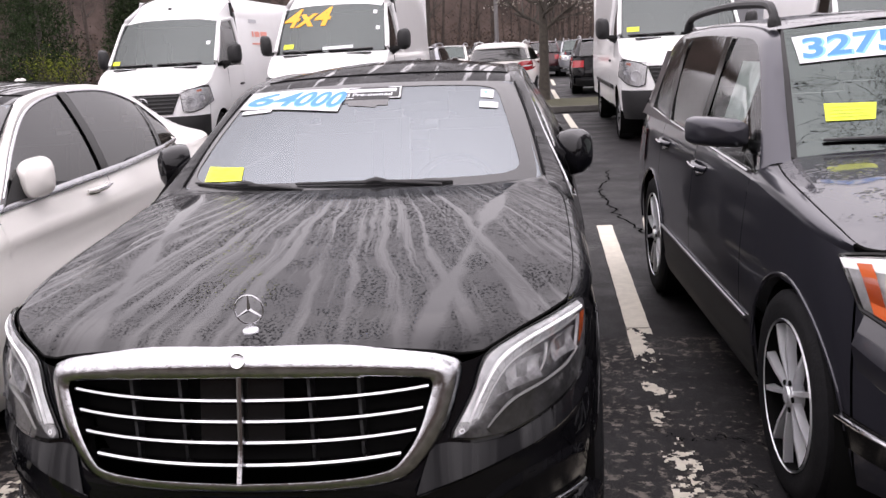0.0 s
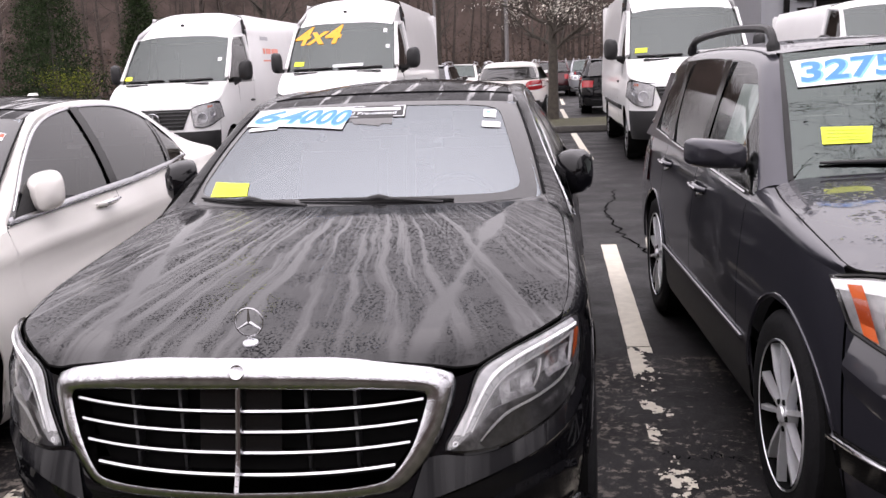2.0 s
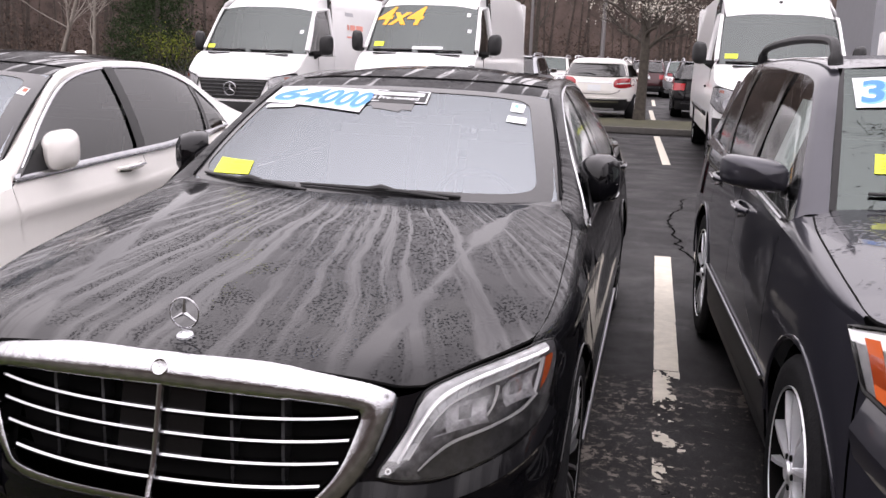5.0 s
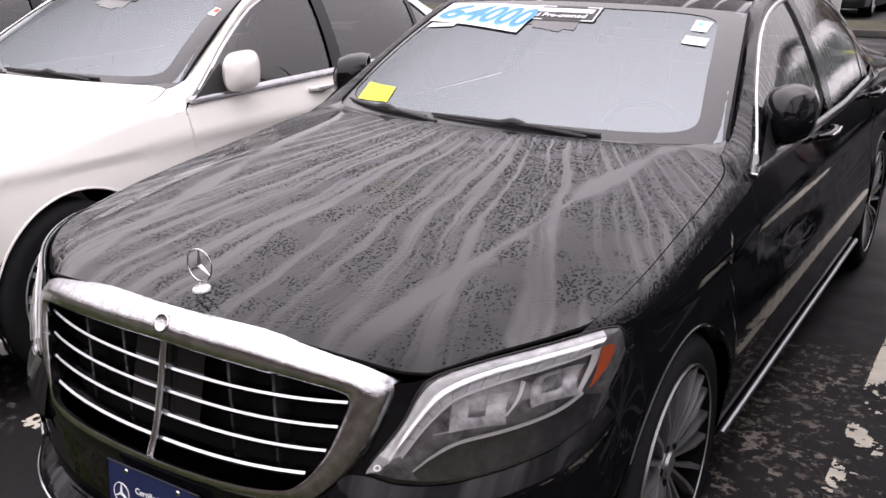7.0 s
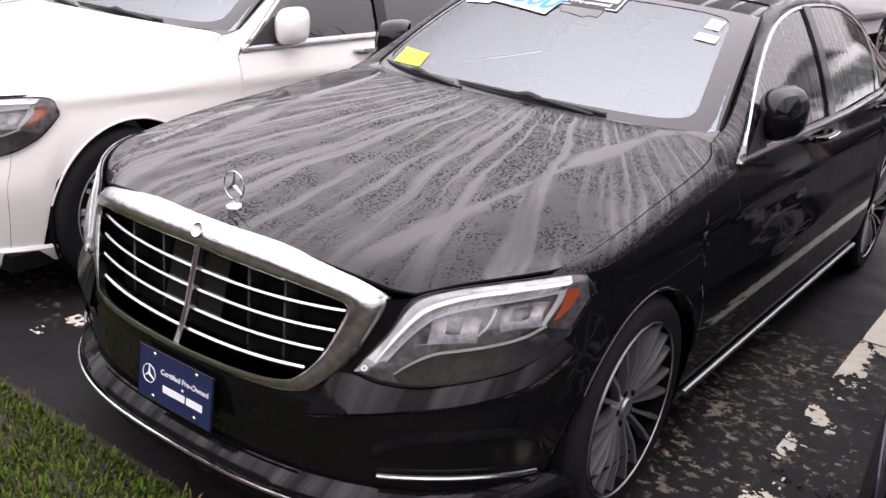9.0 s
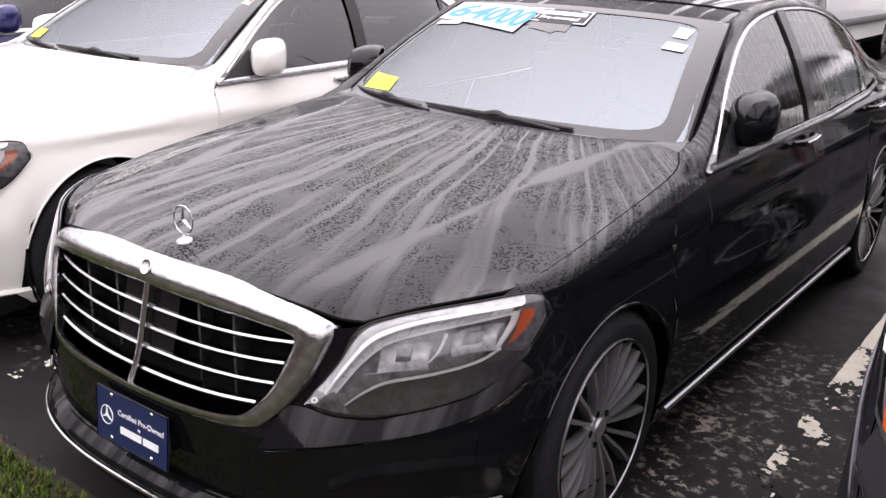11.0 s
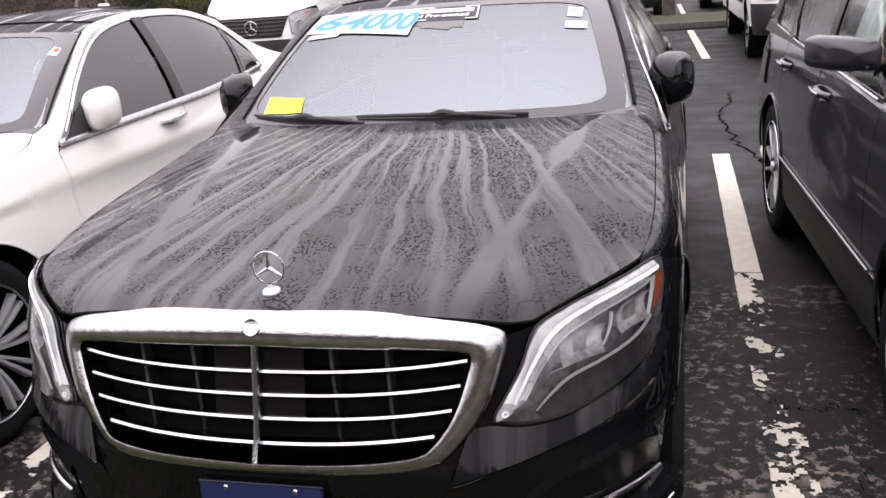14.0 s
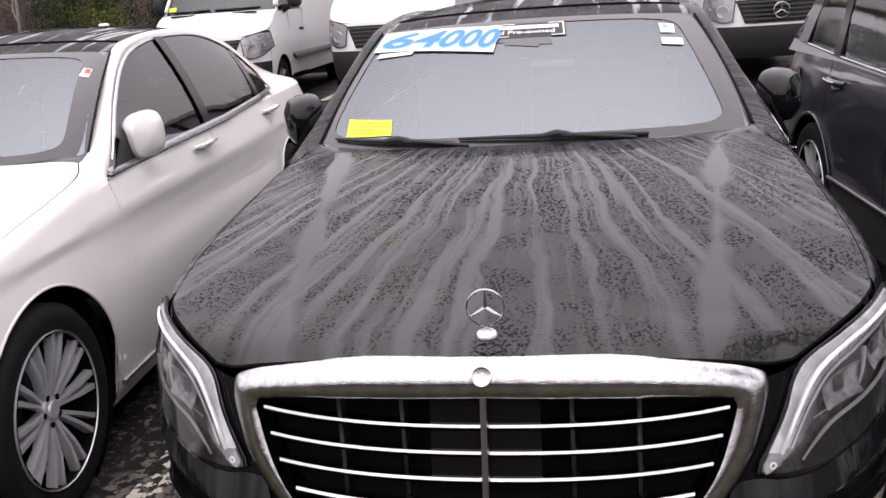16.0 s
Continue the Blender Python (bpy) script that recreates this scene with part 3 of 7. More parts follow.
        part("roof_frame", strip(fl(rail_i), fl(rail_o), 6, (s * 0.022, -0.006, 0.016)), hood_paint, car, "painted pillar and roof rail")
        glass_ = part("side_window", strip(fl(dlo_top), fl(belt), 6, (s * 0.02, 0, 0.0)), SIDEGLASS if sport else TINT, car, "side window glass streaked with rain")
        glass_.visible_shadow = False
        edge = [p + Vector((0.002, 0.014, -0.006)) for p in dlo_top]
        part("window_trim", tube(fl(edge), 0.010, 8), CHROME, car, "chrome window surround")
        part("belt_trim", strip(fl([p + Vector((0.006, 0, 0.020)) for p in belt]), fl([p + Vector((0.018, 0, -0.014)) for p in belt]), 2, (s * 0.005, 0, 0)), CHROME, car, "chrome strip under the side windows")
        sh_top = [Vector((sh.w(shoulder(p.y)), p.y, shoulder(p.y))) for p in belt]
        part("belt_panel", strip(fl([p + Vector((0.0, 0, -0.014)) for p in belt]), fl(sh_top), 2), paint, car)
        for y0, lean, wd in ((2.72, 0.10, 0.048), (3.66, 0.10, 0.02)):
            tp_, bt_ = min(dlo_top, key=lambda p: abs(p.y - y0 - lean)), min(belt, key=lambda p: abs(p.y - y0))
            a = [lerp(bt_, tp_, k / 8) + Vector((0.012 + 0.02 * 4 * k / 8 * (1 - k / 8), -wd, 0)) for k in range(9)]
            b = [p + Vector((0, 2 * wd, 0)) for p in a]
            part("pillar_cover", strip(fl(a), fl(b), 2), PIANO, car, "gloss black pillar cover")
        door_mirror(car, (s * 1.03, 1.815, 1.115 if sport else 1.082), s, paint, 0.19, 0.20, 0.14, 0.03, 60, 0.62)
        tri = [Vector((0.872, 1.63, 1.0)), Vector((0.868, 1.85, 1.002)), Vector((0.83, 1.84, 1.13))]
        bm = bmesh.new()
        bm.faces.new([bm.verts.new(p) for p in fl([q + Vector((0.012, 0, 0.006)) for q in tri])])
        part("mirror_base", bm, PLASTIC, car)
        handle(car, s * (sh.w(0.95) + 0.012), 2.56, 0.962 if sport else 0.94, s, paint)
        handle(car, s * (sh.w(0.96) + 0.010), 3.76, 0.972 if sport else 0.955, s, paint)
        for h in (yf, ya):
            wheel(car, s * 0.925, h - (0.0 if sport else 0.03), 0.352, 0.272 if sport else 0.258, 0.25, rim_material, spokes, twin, 0.03)
        # headlamp
        up = smooth([(0.526, 0, 0.634), (0.552, 0, 0.676), (0.580, 0, 0.730), (0.608, 0, 0.806), (0.68, 0, 0.840), (0.75, 0, 0.857), (0.80, 0, 0.864), (0.838, 0, 0.867), (0.862, 0, 0.860), (0.873, 0, 0.845)], 31)
        dn = smooth([(0.523, 0, 0.618), (0.58, 0, 0.606), (0.65, 0, 0.605), (0.705, 0, 0.614), (0.775, 0, 0.632), (0.832, 0, 0.658), (0.861, 0, 0.697), (0.873, 0, 0.740), (0.877, 0, 0.790)], 31)
        on = lambda p, o: sh.front(s * min(p.x, sh.w(p.z) * 0.9995), p.z, o)
        at = lambda i, f, o: on(lerp(lerp(up[int(i)], up[min(30, int(i) + 1)], i % 1), lerp(dn[int(i)], dn[min(30, int(i) + 1)], i % 1), f), o)
        band = lambda i0, i1, fs, os: grid([[at(i, f, o) for i in np.linspace(i0, i1, 29)] for f, o in zip(fs, os)])
        lamp = part("headlamp", band(0, 30, np.linspace(0, 1, 9), [0.004] * 9), LAMPBACK, car, "wet clear headlamp")
        part("lens", band(0, 30, np.linspace(0, 1, 9), [0.032 - 0.014 * abs(j / 4 - 1) for j in range(9)]), LENS, lamp).visible_shadow = False
        part("lens_edge", tube([on(p, 0.010) for p in up] + [on(p, 0.010) for p in reversed(dn)], 0.0028, 6, closed=True), PIANO, lamp)
        xz = lambda pts, k: smooth([(x, 0, z) for x, z in pts], k)
        upper = xz([(0.540, 0.652), (0.580, 0.724), (0.617, 0.800), (0.69, 0.838), (0.76, 0.853), (0.815, 0.860), (0.850, 0.860)], 31)
        outer_ = xz([(0.560, 0.654), (0.592, 0.727), (0.632, 0.793), (0.696, 0.827), (0.765, 0.844), (0.815, 0.851), (0.850, 0.853)], 31)
        inner_ = xz([(0.566, 0.650), (0.602, 0.722), (0.642, 0.782), (0.702, 0.816), (0.768, 0.833), (0.816, 0.841), (0.845, 0.843)], 31)
        second = xz([(0.584, 0.656), (0.622, 0.726), (0.664, 0.776), (0.728, 0.803), (0.800, 0.820), (0.838, 0.828)], 31)
        blade = xz([(0.606, 0.630), (0.635, 0.660), (0.676, 0.688), (0.750, 0.706), (0.806, 0.724), (0.834, 0.748)], 25)
        between = lambda p, q, fs, os: grid([[on(lerp(a_, b_, f), o) for a_, b_ in zip(p, q)] for f, o in zip(fs, os)])
        # band under the lens edge, painted pale for the mirrored sky
        part("upper_reflector", between(upper, outer_, (0, 0.5, 1), (0.006, 0.012, 0.018)), LAMPPALE, lamp, "ribbed upper reflector with the sky's sheen in its pale colour")
        guide = part("light_guide", between(outer_, inner_, (0, 0.35, 0.7, 1), (0.019, 0.024, 0.024, 0.019)), LED, lamp, "white daytime light guide")
        part("guide_bed", between(inner_, even(second, 31), (0, 0.5, 1), (0.014, 0.009, 0.012)), LAMPPALE, lamp)
        part("guide_edge", tube([on(p, 0.018) for p in second], [lerp(0.0022, 0.0042, k / 30) for k in range(31)], 6), LED, lamp)
        for k in range(3, 29, 2):
            part("guide_step", tube([on(inner_[k], 0.017), on(lerp(inner_[k], second[k], 0.5), 0.0125), on(second[k], 0.015)], 0.0011, 4), LAMPCHROME, guide)
        # two reflector cups with a slanted divider between
        for cx0, cx1, z0, z1 in ((0.655, 0.738, 0.712, 0.775), (0.768, 0.826, 0.745, 0.806)):
            rise = 0.10
            cup = part("reflector_cup", grid([[on(Vector((x, 0, lerp(z0, z1, f) + rise * (x - cx0))), 0.004 + 0.016 * (2 * abs(f - 0.5)) ** 2 + 0.008 * (2 * abs((x - cx0) / (cx1 - cx0) - 0.5)) ** 2) for x in np.linspace(cx0, cx1, 9)] for f in np.linspace(0, 1, 7)]), LAMPMID, lamp)
            xm, zm = (cx0 + cx1) / 2, (z0 + z1) / 2 + rise * (cx1 - cx0) / 2
            part("light_module", grid([[on(Vector((xm + 0.013 * a_, 0, zm + 0.016 * b_)), 0.014 - 0.005 * max(abs(a_), abs(b_))) for a_ in (-1, -0.6, 0, 0.6, 1)] for b_ in (-1, -0.6, 0.6, 1)]), LAMPBACK, cup)
        part("divider", tube([on(p, 0.017) for p in xz([(0.754, 0.797), (0.753, 0.775), (0.748, 0.752), (0.738, 0.732)], 9)], [0.0055, 0.005, 0.0045, 0.004, 0.004, 0.0035, 0.003, 0.003, 0.0025], 6), LED, lamp)
        part("end_bar", between(xz([(0.838, 0.832), (0.833, 0.790), (0.827, 0.750)], 9), xz([(0.8475, 0.834), (0.842, 0.790), (0.834, 0.748)], 9), (0, 0.5, 1), (0.016, 0.021, 0.016)), LED, lamp)
        # lower blade in near-white: its chrome glint is painted on
        part("bright_blade", tube([on(p, 0.019) for p in blade], [lerp(0.0022, 0.0042, min(1, k / 8)) for k in range(25)], 6), LED, lamp)
        part("bright_blade", tube([on(p, 0.015) for p in xz([(0.632, 0.702), (0.68, 0.712), (0.730, 0.717)], 9)], 0.0018, 6), LAMPCHROME, lamp)
        # added dark sheet: the dark reflection under the blade, as colour
        part("dark_reflection", between([p + Vector((0.0, 0, -0.006)) for p in blade], even(dn[6:26], 25), (0, 0.3, 0.65, 1), (0.013, 0.011, 0.012, 0.011)), LAMPDARK, lamp)
        mk = [(0.849, 0.828), (0.858, 0.831), (0.862, 0.826), (0.861, 0.806), (0.857, 0.780), (0.850, 0.762), (0.842, 0.750), (0.8455, 0.780)]
        bm = bmesh.new()
        bm.faces.new([bm.verts.new(on(Vector((x, 0, z)), 0.015)) for x, z in mk])
        part("side_marker", bm, AMBER, lamp, "orange side reflector")
        ring = [on(Vector((0.5435 + 0.0055 * math.cos(a), 0, 0.636 + 0.0055 * math.sin(a))), 0.024) for a in np.linspace(0, 2 * math.pi, 17)[:-1]]
        part("washer_cap", tube(ring, 0.0018, 6, closed=True), LED, lamp)
        # the facet under the lamp, down to a slanting crease
        ta = [on(p + Vector((0, 0, -0.010)), 0.003) for p in smooth([(0.475, 0, 0.615), (0.523, 0, 0.616), (0.58, 0, 0.604), (0.65, 0, 0.603), (0.705, 0, 0.612), (0.775, 0, 0.630), (0.832, 0, 0.656), (0.868, 0, 0.71)], 25)]
        tb_ = smooth([(0.435, 0, 0.498), (0.54, 0, 0.524), (0.64, 0, 0.546), (0.765, 0, 0.572), (0.842, 0, 0.607), (0.882, 0, 0.672)], 25)
        tb = [on(p, 0.017) for p in tb_]
        mid_ = [lerp(p, q, 0.5) + Vector((0, -0.002, 0.003)) for p, q in zip(ta, tb)]
        tc_ = [on(p + Vector((0, 0, -0.045)), 0.002) for p in tb_]
        if sport:
            part("bumper_shoulder", grid([ta, mid_, tb]), FACETWET, car, "wet upper bumper facet")
            part("bumper_crease", grid([tb, [lerp(p, q, 0.3) + Vector((0, 0.010, 0)) for p, q in zip(tb, tc_)], tc_]), paint, car)
        # bumper intakes
        up3 = lambda p, dz: p + Vector((0, 0, dz))
        if sport:
            ia = smooth([(0.585, 0, 0.405), (0.66, 0, 0.450), (0.74, 0, 0.465), (0.82, 0, 0.464), (0.862, 0, 0.435)], 17)
            ib = smooth([(0.575, 0, 0.320), (0.65, 0, 0.312), (0.74, 0, 0.306), (0.82, 0, 0.304), (0.866, 0, 0.315)], 17)
            part("bumper_fold", grid([[on(up3(p, 0.028), 0.0) for p in ia], [on(up3(p, 0.014), 0.004) for p in ia], [on(up3(p, 0.004), 0.009) for p in ia], [on(up3(p, -0.004), 0.008) for p in ia], [on(up3(p, -0.006), 0.002) for p in ia]]), FACETWET, car)
            fin = smooth([(0.56, 0, 0.262), (0.68, 0, 0.268), (0.78, 0, 0.280), (0.862, 0, 0.312)], 17)
            part("bumper_fin", grid([[on(up3(p, 0.016 * math.sin(math.pi * k / 16) + 0.003), 0.004) for k, p in enumerate(fin)], [on(p, 0.018) for p in fin], [on(up3(p, -0.012), 0.006) for p in fin]]), FACETWET, car, "wet blade at the bumper's lower corner")
            fog = smooth([(0.595, 0, 0.352), (0.70, 0, 0.356), (0.79, 0, 0.352), (0.856, 0, 0.338)], 13)
        else:
            ia = smooth([(0.36, 0, 0.372), (0.50, 0, 0.385), (0.62, 0, 0.372), (0.70, 0, 0.335), (0.748, 0, 0.272)], 17)
            ib = smooth([(0.37, 0, 0.262), (0.50, 0, 0.258), (0.62, 0, 0.257), (0.70, 0, 0.260), (0.752, 0, 0.266)], 17)
            part("intake_edge", tube([on(p, 0.004) for p in ia] + [on(p, 0.004) for p in reversed(ib)], 0.007, 6, closed=True), paint, car)
            fog = smooth([(0.42, 0, 0.318), (0.52, 0, 0.322), (0.62, 0, 0.318), (0.695, 0, 0.305)], 13)
        part("bumper_intake", grid([[on(lerp(a, b, j / 3), 0.004) for a, b in zip(ia, ib)] for j in range(4)]), PIANO, car)
        part("fog_trim", tube([on(p, 0.014) for p in fog], 0.007, 8), CHROME, car, "chrome bar in the bumper intake")
        # tail lamp
        tl = [("r", s * f) for f in fcols(0.62, 0.97, 8)]
        part("tail_lamp", panel(sh, tl, lambda c: 0.75, lambda c: 0.92, 5, 0.008), RED, car)
    part("rear_bumper", panel(sh, [("r", f) for f in fcols(-0.75, 0.75, 21)], lambda c: 0.2, lambda c: 1.0, 10), paint, car)
    # lower lip of the front bumper
    xs = [0.88 * q for q in np.linspace(-1, 1, 61)]
    swell = lambda x: min(1, max(0, (abs(x) - 0.30) / 0.25))
    lz = lambda x: lerp(0.232, 0.245, swell(x))
    ledge = ((0.302, 0.0), (0.281, 0.034), (0.268, 0.046), (0.228, 0.050), (0.170, 0.032), (0.16, -0.05)) if sport else ()
    rows = [[sh.front(x, z, o) for x in xs] for z, o in ledge] or [[sh.front(x, 0.255, 0.0) for x in xs], [sh.front(x, lz(x) + 0.015, 0.006) for x in xs], [sh.front(x, lz(x), 0.016) for x in xs], [sh.front(x, 0.185, 0.018) for x in xs], [sh.front(x, 0.165, 0.008) for x in xs], [sh.front(x, 0.16, -0.05) for x in xs]]
    part("front_lip", grid(rows), FACETWET if sport else paint, car)
    if sport:
        part("lip_trim", tube([sh.front(x, 0.243, 0.055) for x in xs[1:-1]], 0.0055, 8), CHROME, car, "thin chrome lip strip")
    part("lower_intake", grid([[sh.front(x, z, 0.010) for x in np.linspace(-0.40, 0.40, 21)] for z in (0.24, 0.27, 0.305)]), PIANO, car)
    # bonnet
    front = flip(nose_edge[::-1])[:-1] + nose_edge
    rear = smooth([(-0.782, 1.55, 1.043), (-0.70, 1.565, 1.050), (-0.5, 1.492, 1.058), (0, 1.428, 1.066), (0.5, 1.492, 1.058), (0.70, 1.565, 1.050), (0.782, 1.55, 1.043)], 65)
    mid_z = lambda y: 0.868 + 0.18 * (y - 0.105) - 0.023 * (y - 0.105) ** 2
    rows = []
    nv, nu = 40, 64
    he = even(hood_edge, nv + 1)
    fr, rr = even(front, nu + 1), even(rear, nu + 1)
    for j in range(nv + 1):
        v = j / nv
        L, Rr = Vector((-he[j].x, he[j].y, he[j].z)), he[j]
        row = []
        for i in range(nu + 1):
            u = i / nu
            a = lerp(fr[i], rr[i], v)
            a0 = lerp(lerp(fr[0], fr[-1], u), lerp(rr[0], rr[-1], u), v)
            p = a + lerp(L, Rr, u) - a0
            q = 2 * u - 1
            # crown, with a fold running back from each grille corner
            fold = math.exp(-((abs(q) - 0.70) / 0.10) ** 2)
            drop = lambda w_: mid_z(w_.y) - w_.z
            p.z = mid_z(p.y) - lerp(drop(fr[i]), drop(rr[i]), v) - abs(q) ** 3.2 * (drop(he[j]) - lerp(drop(fr[0]), drop(rr[0]), v))
            p.z += math.sin(math.pi * v) ** 1.5 * 0.011 * fold
            row.append(p)
        rows.append(row)
    hood_z = table(0.183, [r[nu // 2].y for r in rows], [r[nu // 2].z for r in rows])

    part("bonnet", grid(rows), hood_paint, car, "wet bonnet with beads and runs of rain")
    gap = flip(hood_edge[::-1])[:-1] + [p + Vector((0, 0, 0.0)) for p in front] + hood_edge[1:]
    part("bonnet_gap", tube([p + Vector((0, 0, -0.003)) for p in gap], 0.0038, 6), DARK, car)
    # grille
    out = [(0.0, 0.868), (0.25, 0.862), (0.44, 0.838), (0.525, 0.815), (0.553, 0.79), (0.548, 0.74), (0.515, 0.645), (0.462, 0.565), (0.40, 0.528), (0.25, 0.512), (0.0, 0.506)]
    inn = [(0.0, 0.800), (0.25, 0.796), (0.40, 0.786), (0.465, 0.777), (0.484, 0.765), (0.478, 0.73), (0.448, 0.645), (0.405, 0.585), (0.36, 0.563), (0.22, 0.551), (0.0, 0.545)]
    so = smooth([(x, 0, z) for x, z in out], 41)
    si = smooth([(x, 0, z) for x, z in inn], 41)
    full = lambda c: c + flip(c[-2:0:-1])
    fo, fi = full(so), full(si)
    gy = lambda p, o: sh.front(p.x, max(0.5, p.z), 0) + Vector((0, -o, 0))
    lowr = lambda p: min(1.0, max(0.0, (0.66 - p.z) / 0.10))
    rows = [[gy(p, -0.03) for p in fo], [gy(p, lerp(0.010, -0.012, lowr(p))) for p in fo], [gy(lerp(p, q, 0.3), lerp(0.030, 0.008, lowr(p))) for p, q in zip(fo, fi)], [gy(lerp(p, q, 0.8), lerp(0.034, 0.024, lowr(p))) for p, q in zip(fo, fi)], [gy(q, 0.024) for q in fi], [gy(q, lerp(-0.06, 0.016, lowr(q))) for q in fi]]
    gr = part("grille", grid(rows, closed=True), GRILLECHROME, car, "wide chrome grille beaded with rain", sharp=60)
    part("grille_mesh", grid([[gy(lerp(Vector((0, 0, 0.66)), q, k / 4), -0.062) for q in fi + fi[:1]] for k in range(5)]), DARK, gr)
    hw = lambda z: table(z, [0.56, 0.585, 0.645, 0.73, 0.77], [0.36, 0.405, 0.448, 0.478, 0.484])
    for k in range(4):
        z0 = 0.755 - 0.052 * k
        w = hw(z0 - 0.008) - 0.008
        sl = [Vector((x, 0, z0 - 0.016 * (1 - (x / w) ** 2) + 0.0)) for x in np.linspace(-w, w, 33)]
        rows = []
        for dz, o in ((-0.022, -0.028), (-0.012, 0.002), (-0.003, 0.010), (0.002, 0.008), (0.0025, -0.016)):
            rows.append([gy(p + Vector((0, 0, dz)), o) for p in sl])
        slat = part("grille_slat", grid(rows[:3]), PIANO, gr)
        part("chrome_edge", grid(rows[2:]), CHROME, slat)
    for x in (-0.30, -0.17, 0.17, 0.30):
        part("grille_rib", box(x - 0.004, x + 0.004, 0.085, 0.13, 0.56, 0.785), PLASTIC, gr)
    part("radar_cover", grid([[gy(Vector((x, 0, z)), 0.0) for x in np.linspace(-0.11, 0.11, 7)] for z in np.linspace(0.63, 0.795, 5)]), PIANO, gr)
    part("centre_bar", tube([gy(Vector((0, 0, z)), 0.018) for z in np.linspace(0.80, 0.545, 9)], 0.0085, 8), CHROME, gr)
    bdg = Matrix.Translation(gy(Vector((0, 0, 0.843)), 0.030)) @ pose(0, 0, 0, 62, 0, 0)
    bm = spin([(-0.004, 0.022), (0.002, 0.021), (0.003, 0.019), (0.0015, 0.016), (0.002, 0.001)], 28, "z")
    part("badge", bm, GRILLECHROME, gr).matrix_basis = bdg
    # star on the bonnet
    bm = spin([(-0.004, 0.0215), (0.001, 0.021), (0.003, 0.019), (0.0045, 0.010), (0.008, 0.0065), (0.014, 0.005), (0.018, 0.0035)], 28, "z")
    base = part("star_base", bm, LAMPCHROME, car)
    base.matrix_basis = pose(0, 0.183, hood_z + 0.004, 9, 0, 0)
    star(base, 0.0385, pose(0, 0.008, 0.0555, 80, 0, 0), 0.055)
    # cowl, windscreen, wipers
    wb = smooth([(-0.762, 1.672, 1.052), (-0.72, 1.618, 1.045), (-0.5, 1.515, 1.044), (0, 1.455, 1.047), (0.5, 1.515, 1.044), (0.72, 1.618, 1.045), (0.762, 1.672, 1.052)], 41)
    wt = smooth([(-0.628, 2.30, 1.410), (-0.58, 2.278, 1.417), (-0.32, 2.22, 1.432), (0, 2.20, 1.438), (0.32, 2.22, 1.432), (0.58, 2.278, 1.417), (0.628, 2.30, 1.410)], 41)
    part("cowl", strip(even(rear, 41), [lerp(p, q, 0.02) + Vector((0, -0.003, 0.004)) for p, q in zip(wb, wt)], 3, (0, 0, -0.004)), CERAMIC, car, "black plastic cowl")
    ws = part("windscreen", strip(wb, wt, 12, (0, -0.012, 0.022)), GLASS, car, "windscreen mirroring the pale overcast sky")
    ws.visible_shadow = False
    foot_x = [p.x for p in wb]

    def onws(u, v, o=0.003):
        """A point on the windscreen: u across, -1 to 1, v from its foot to its top."""
        i = table(u * 0.762, foot_x, list(range(41)))
        k = min(39, int(i))
        a, b = lerp(wb[k], wb[k + 1], i - k), lerp(wt[k], wt[k + 1], i - k)
        return lerp(a, b, v) + Vector((0, -0.012, 0.022)) * (4 * v * (1 - v)) + Vector((0, -0.45, 0.89)) * o
    # black band round the glass, its inner edge with round corners
    lim = ((-0.962, 0.905), (0.075, 0.945))

    def ring_uv(f):
        """Once round: a square outside, a rounded window inside."""
        side, g = int(f * 4) % 4, f * 4 % 1
        sq = ((2 * g - 1, 0.0), (1.0, g), (1 - 2 * g, 1.0), (-1.0, 1 - g))[side]
        du, dv = 2 * ((sq[0] + 1) / 2) - 1, 2 * sq[1] - 1
        k = (abs(du) ** 14 + abs(dv) ** 14) ** (-1 / 14)
        return sq, (lerp(lim[0][0], lim[0][1], (du * k + 1) / 2), lerp(lim[1][0], lim[1][1], (dv * k + 1) / 2))
    loops = [ring_uv(f) for f in np.linspace(0, 1, 161)[:-1]]
    bm = grid([[onws(lerp(a[0], b[0], q), lerp(a[1], b[1], q), 0.0022) for a, b in loops] for q in (0, 0.35, 0.7, 1)], closed=True)
    part("ceramic_band", bm, CERAMIC, ws, "black band round the glass")
    bm = grid([[onws(u, lerp(0.745 - 0.02 * math.sin(9 * u) - 0.03 * (abs(u + 0.06) < 0.12), 0.95, q), 0.0018) for u in np.linspace(-0.27, 0.15, 22)] for q in (0, 0.5, 1)])
    part("sensor_cover", bm, CERAMIC, ws)
    for sg in (1, -1):
        part("glass_seal", tube([lerp(wb[40 if sg > 0 else 0], wt[40 if sg > 0 else 0], q) + Vector((sg * 0.004, -0.006, 0.004 + 0.088 * q * (1 - q))) for q in np.linspace(0.02, 1, 15)], 0.0045, 8), RUBBER, car, "black rubber seal along the pillar")
    for x0, x1, xc in ((-0.229, 0.412, 0.108), (-0.70, -0.245, -0.45)):
        yz = lambda x, o, v=0.050: onws(x / 0.762, v + 0.016 * max(0, -x - 0.4), o)
        w_ = part("wiper", tube([yz(lerp(x0, x1, q / 8), 0.010 + 0.004 * math.sin(math.pi * q / 8), 0.058 - 0.022 * q / 8) for q in range(9)], [0.005, 0.006, 0.007, 0.008, 0.009, 0.009, 0.0085, 0.008, 0.006], 8), PLASTIC, car, "black wiper")
        part("wiper_joint", tube([yz(xc - 0.042, 0.016), yz(xc, 0.022), yz(xc + 0.042, 0.016)], [0.008, 0.013, 0.008], 8), PLASTIC, w_)
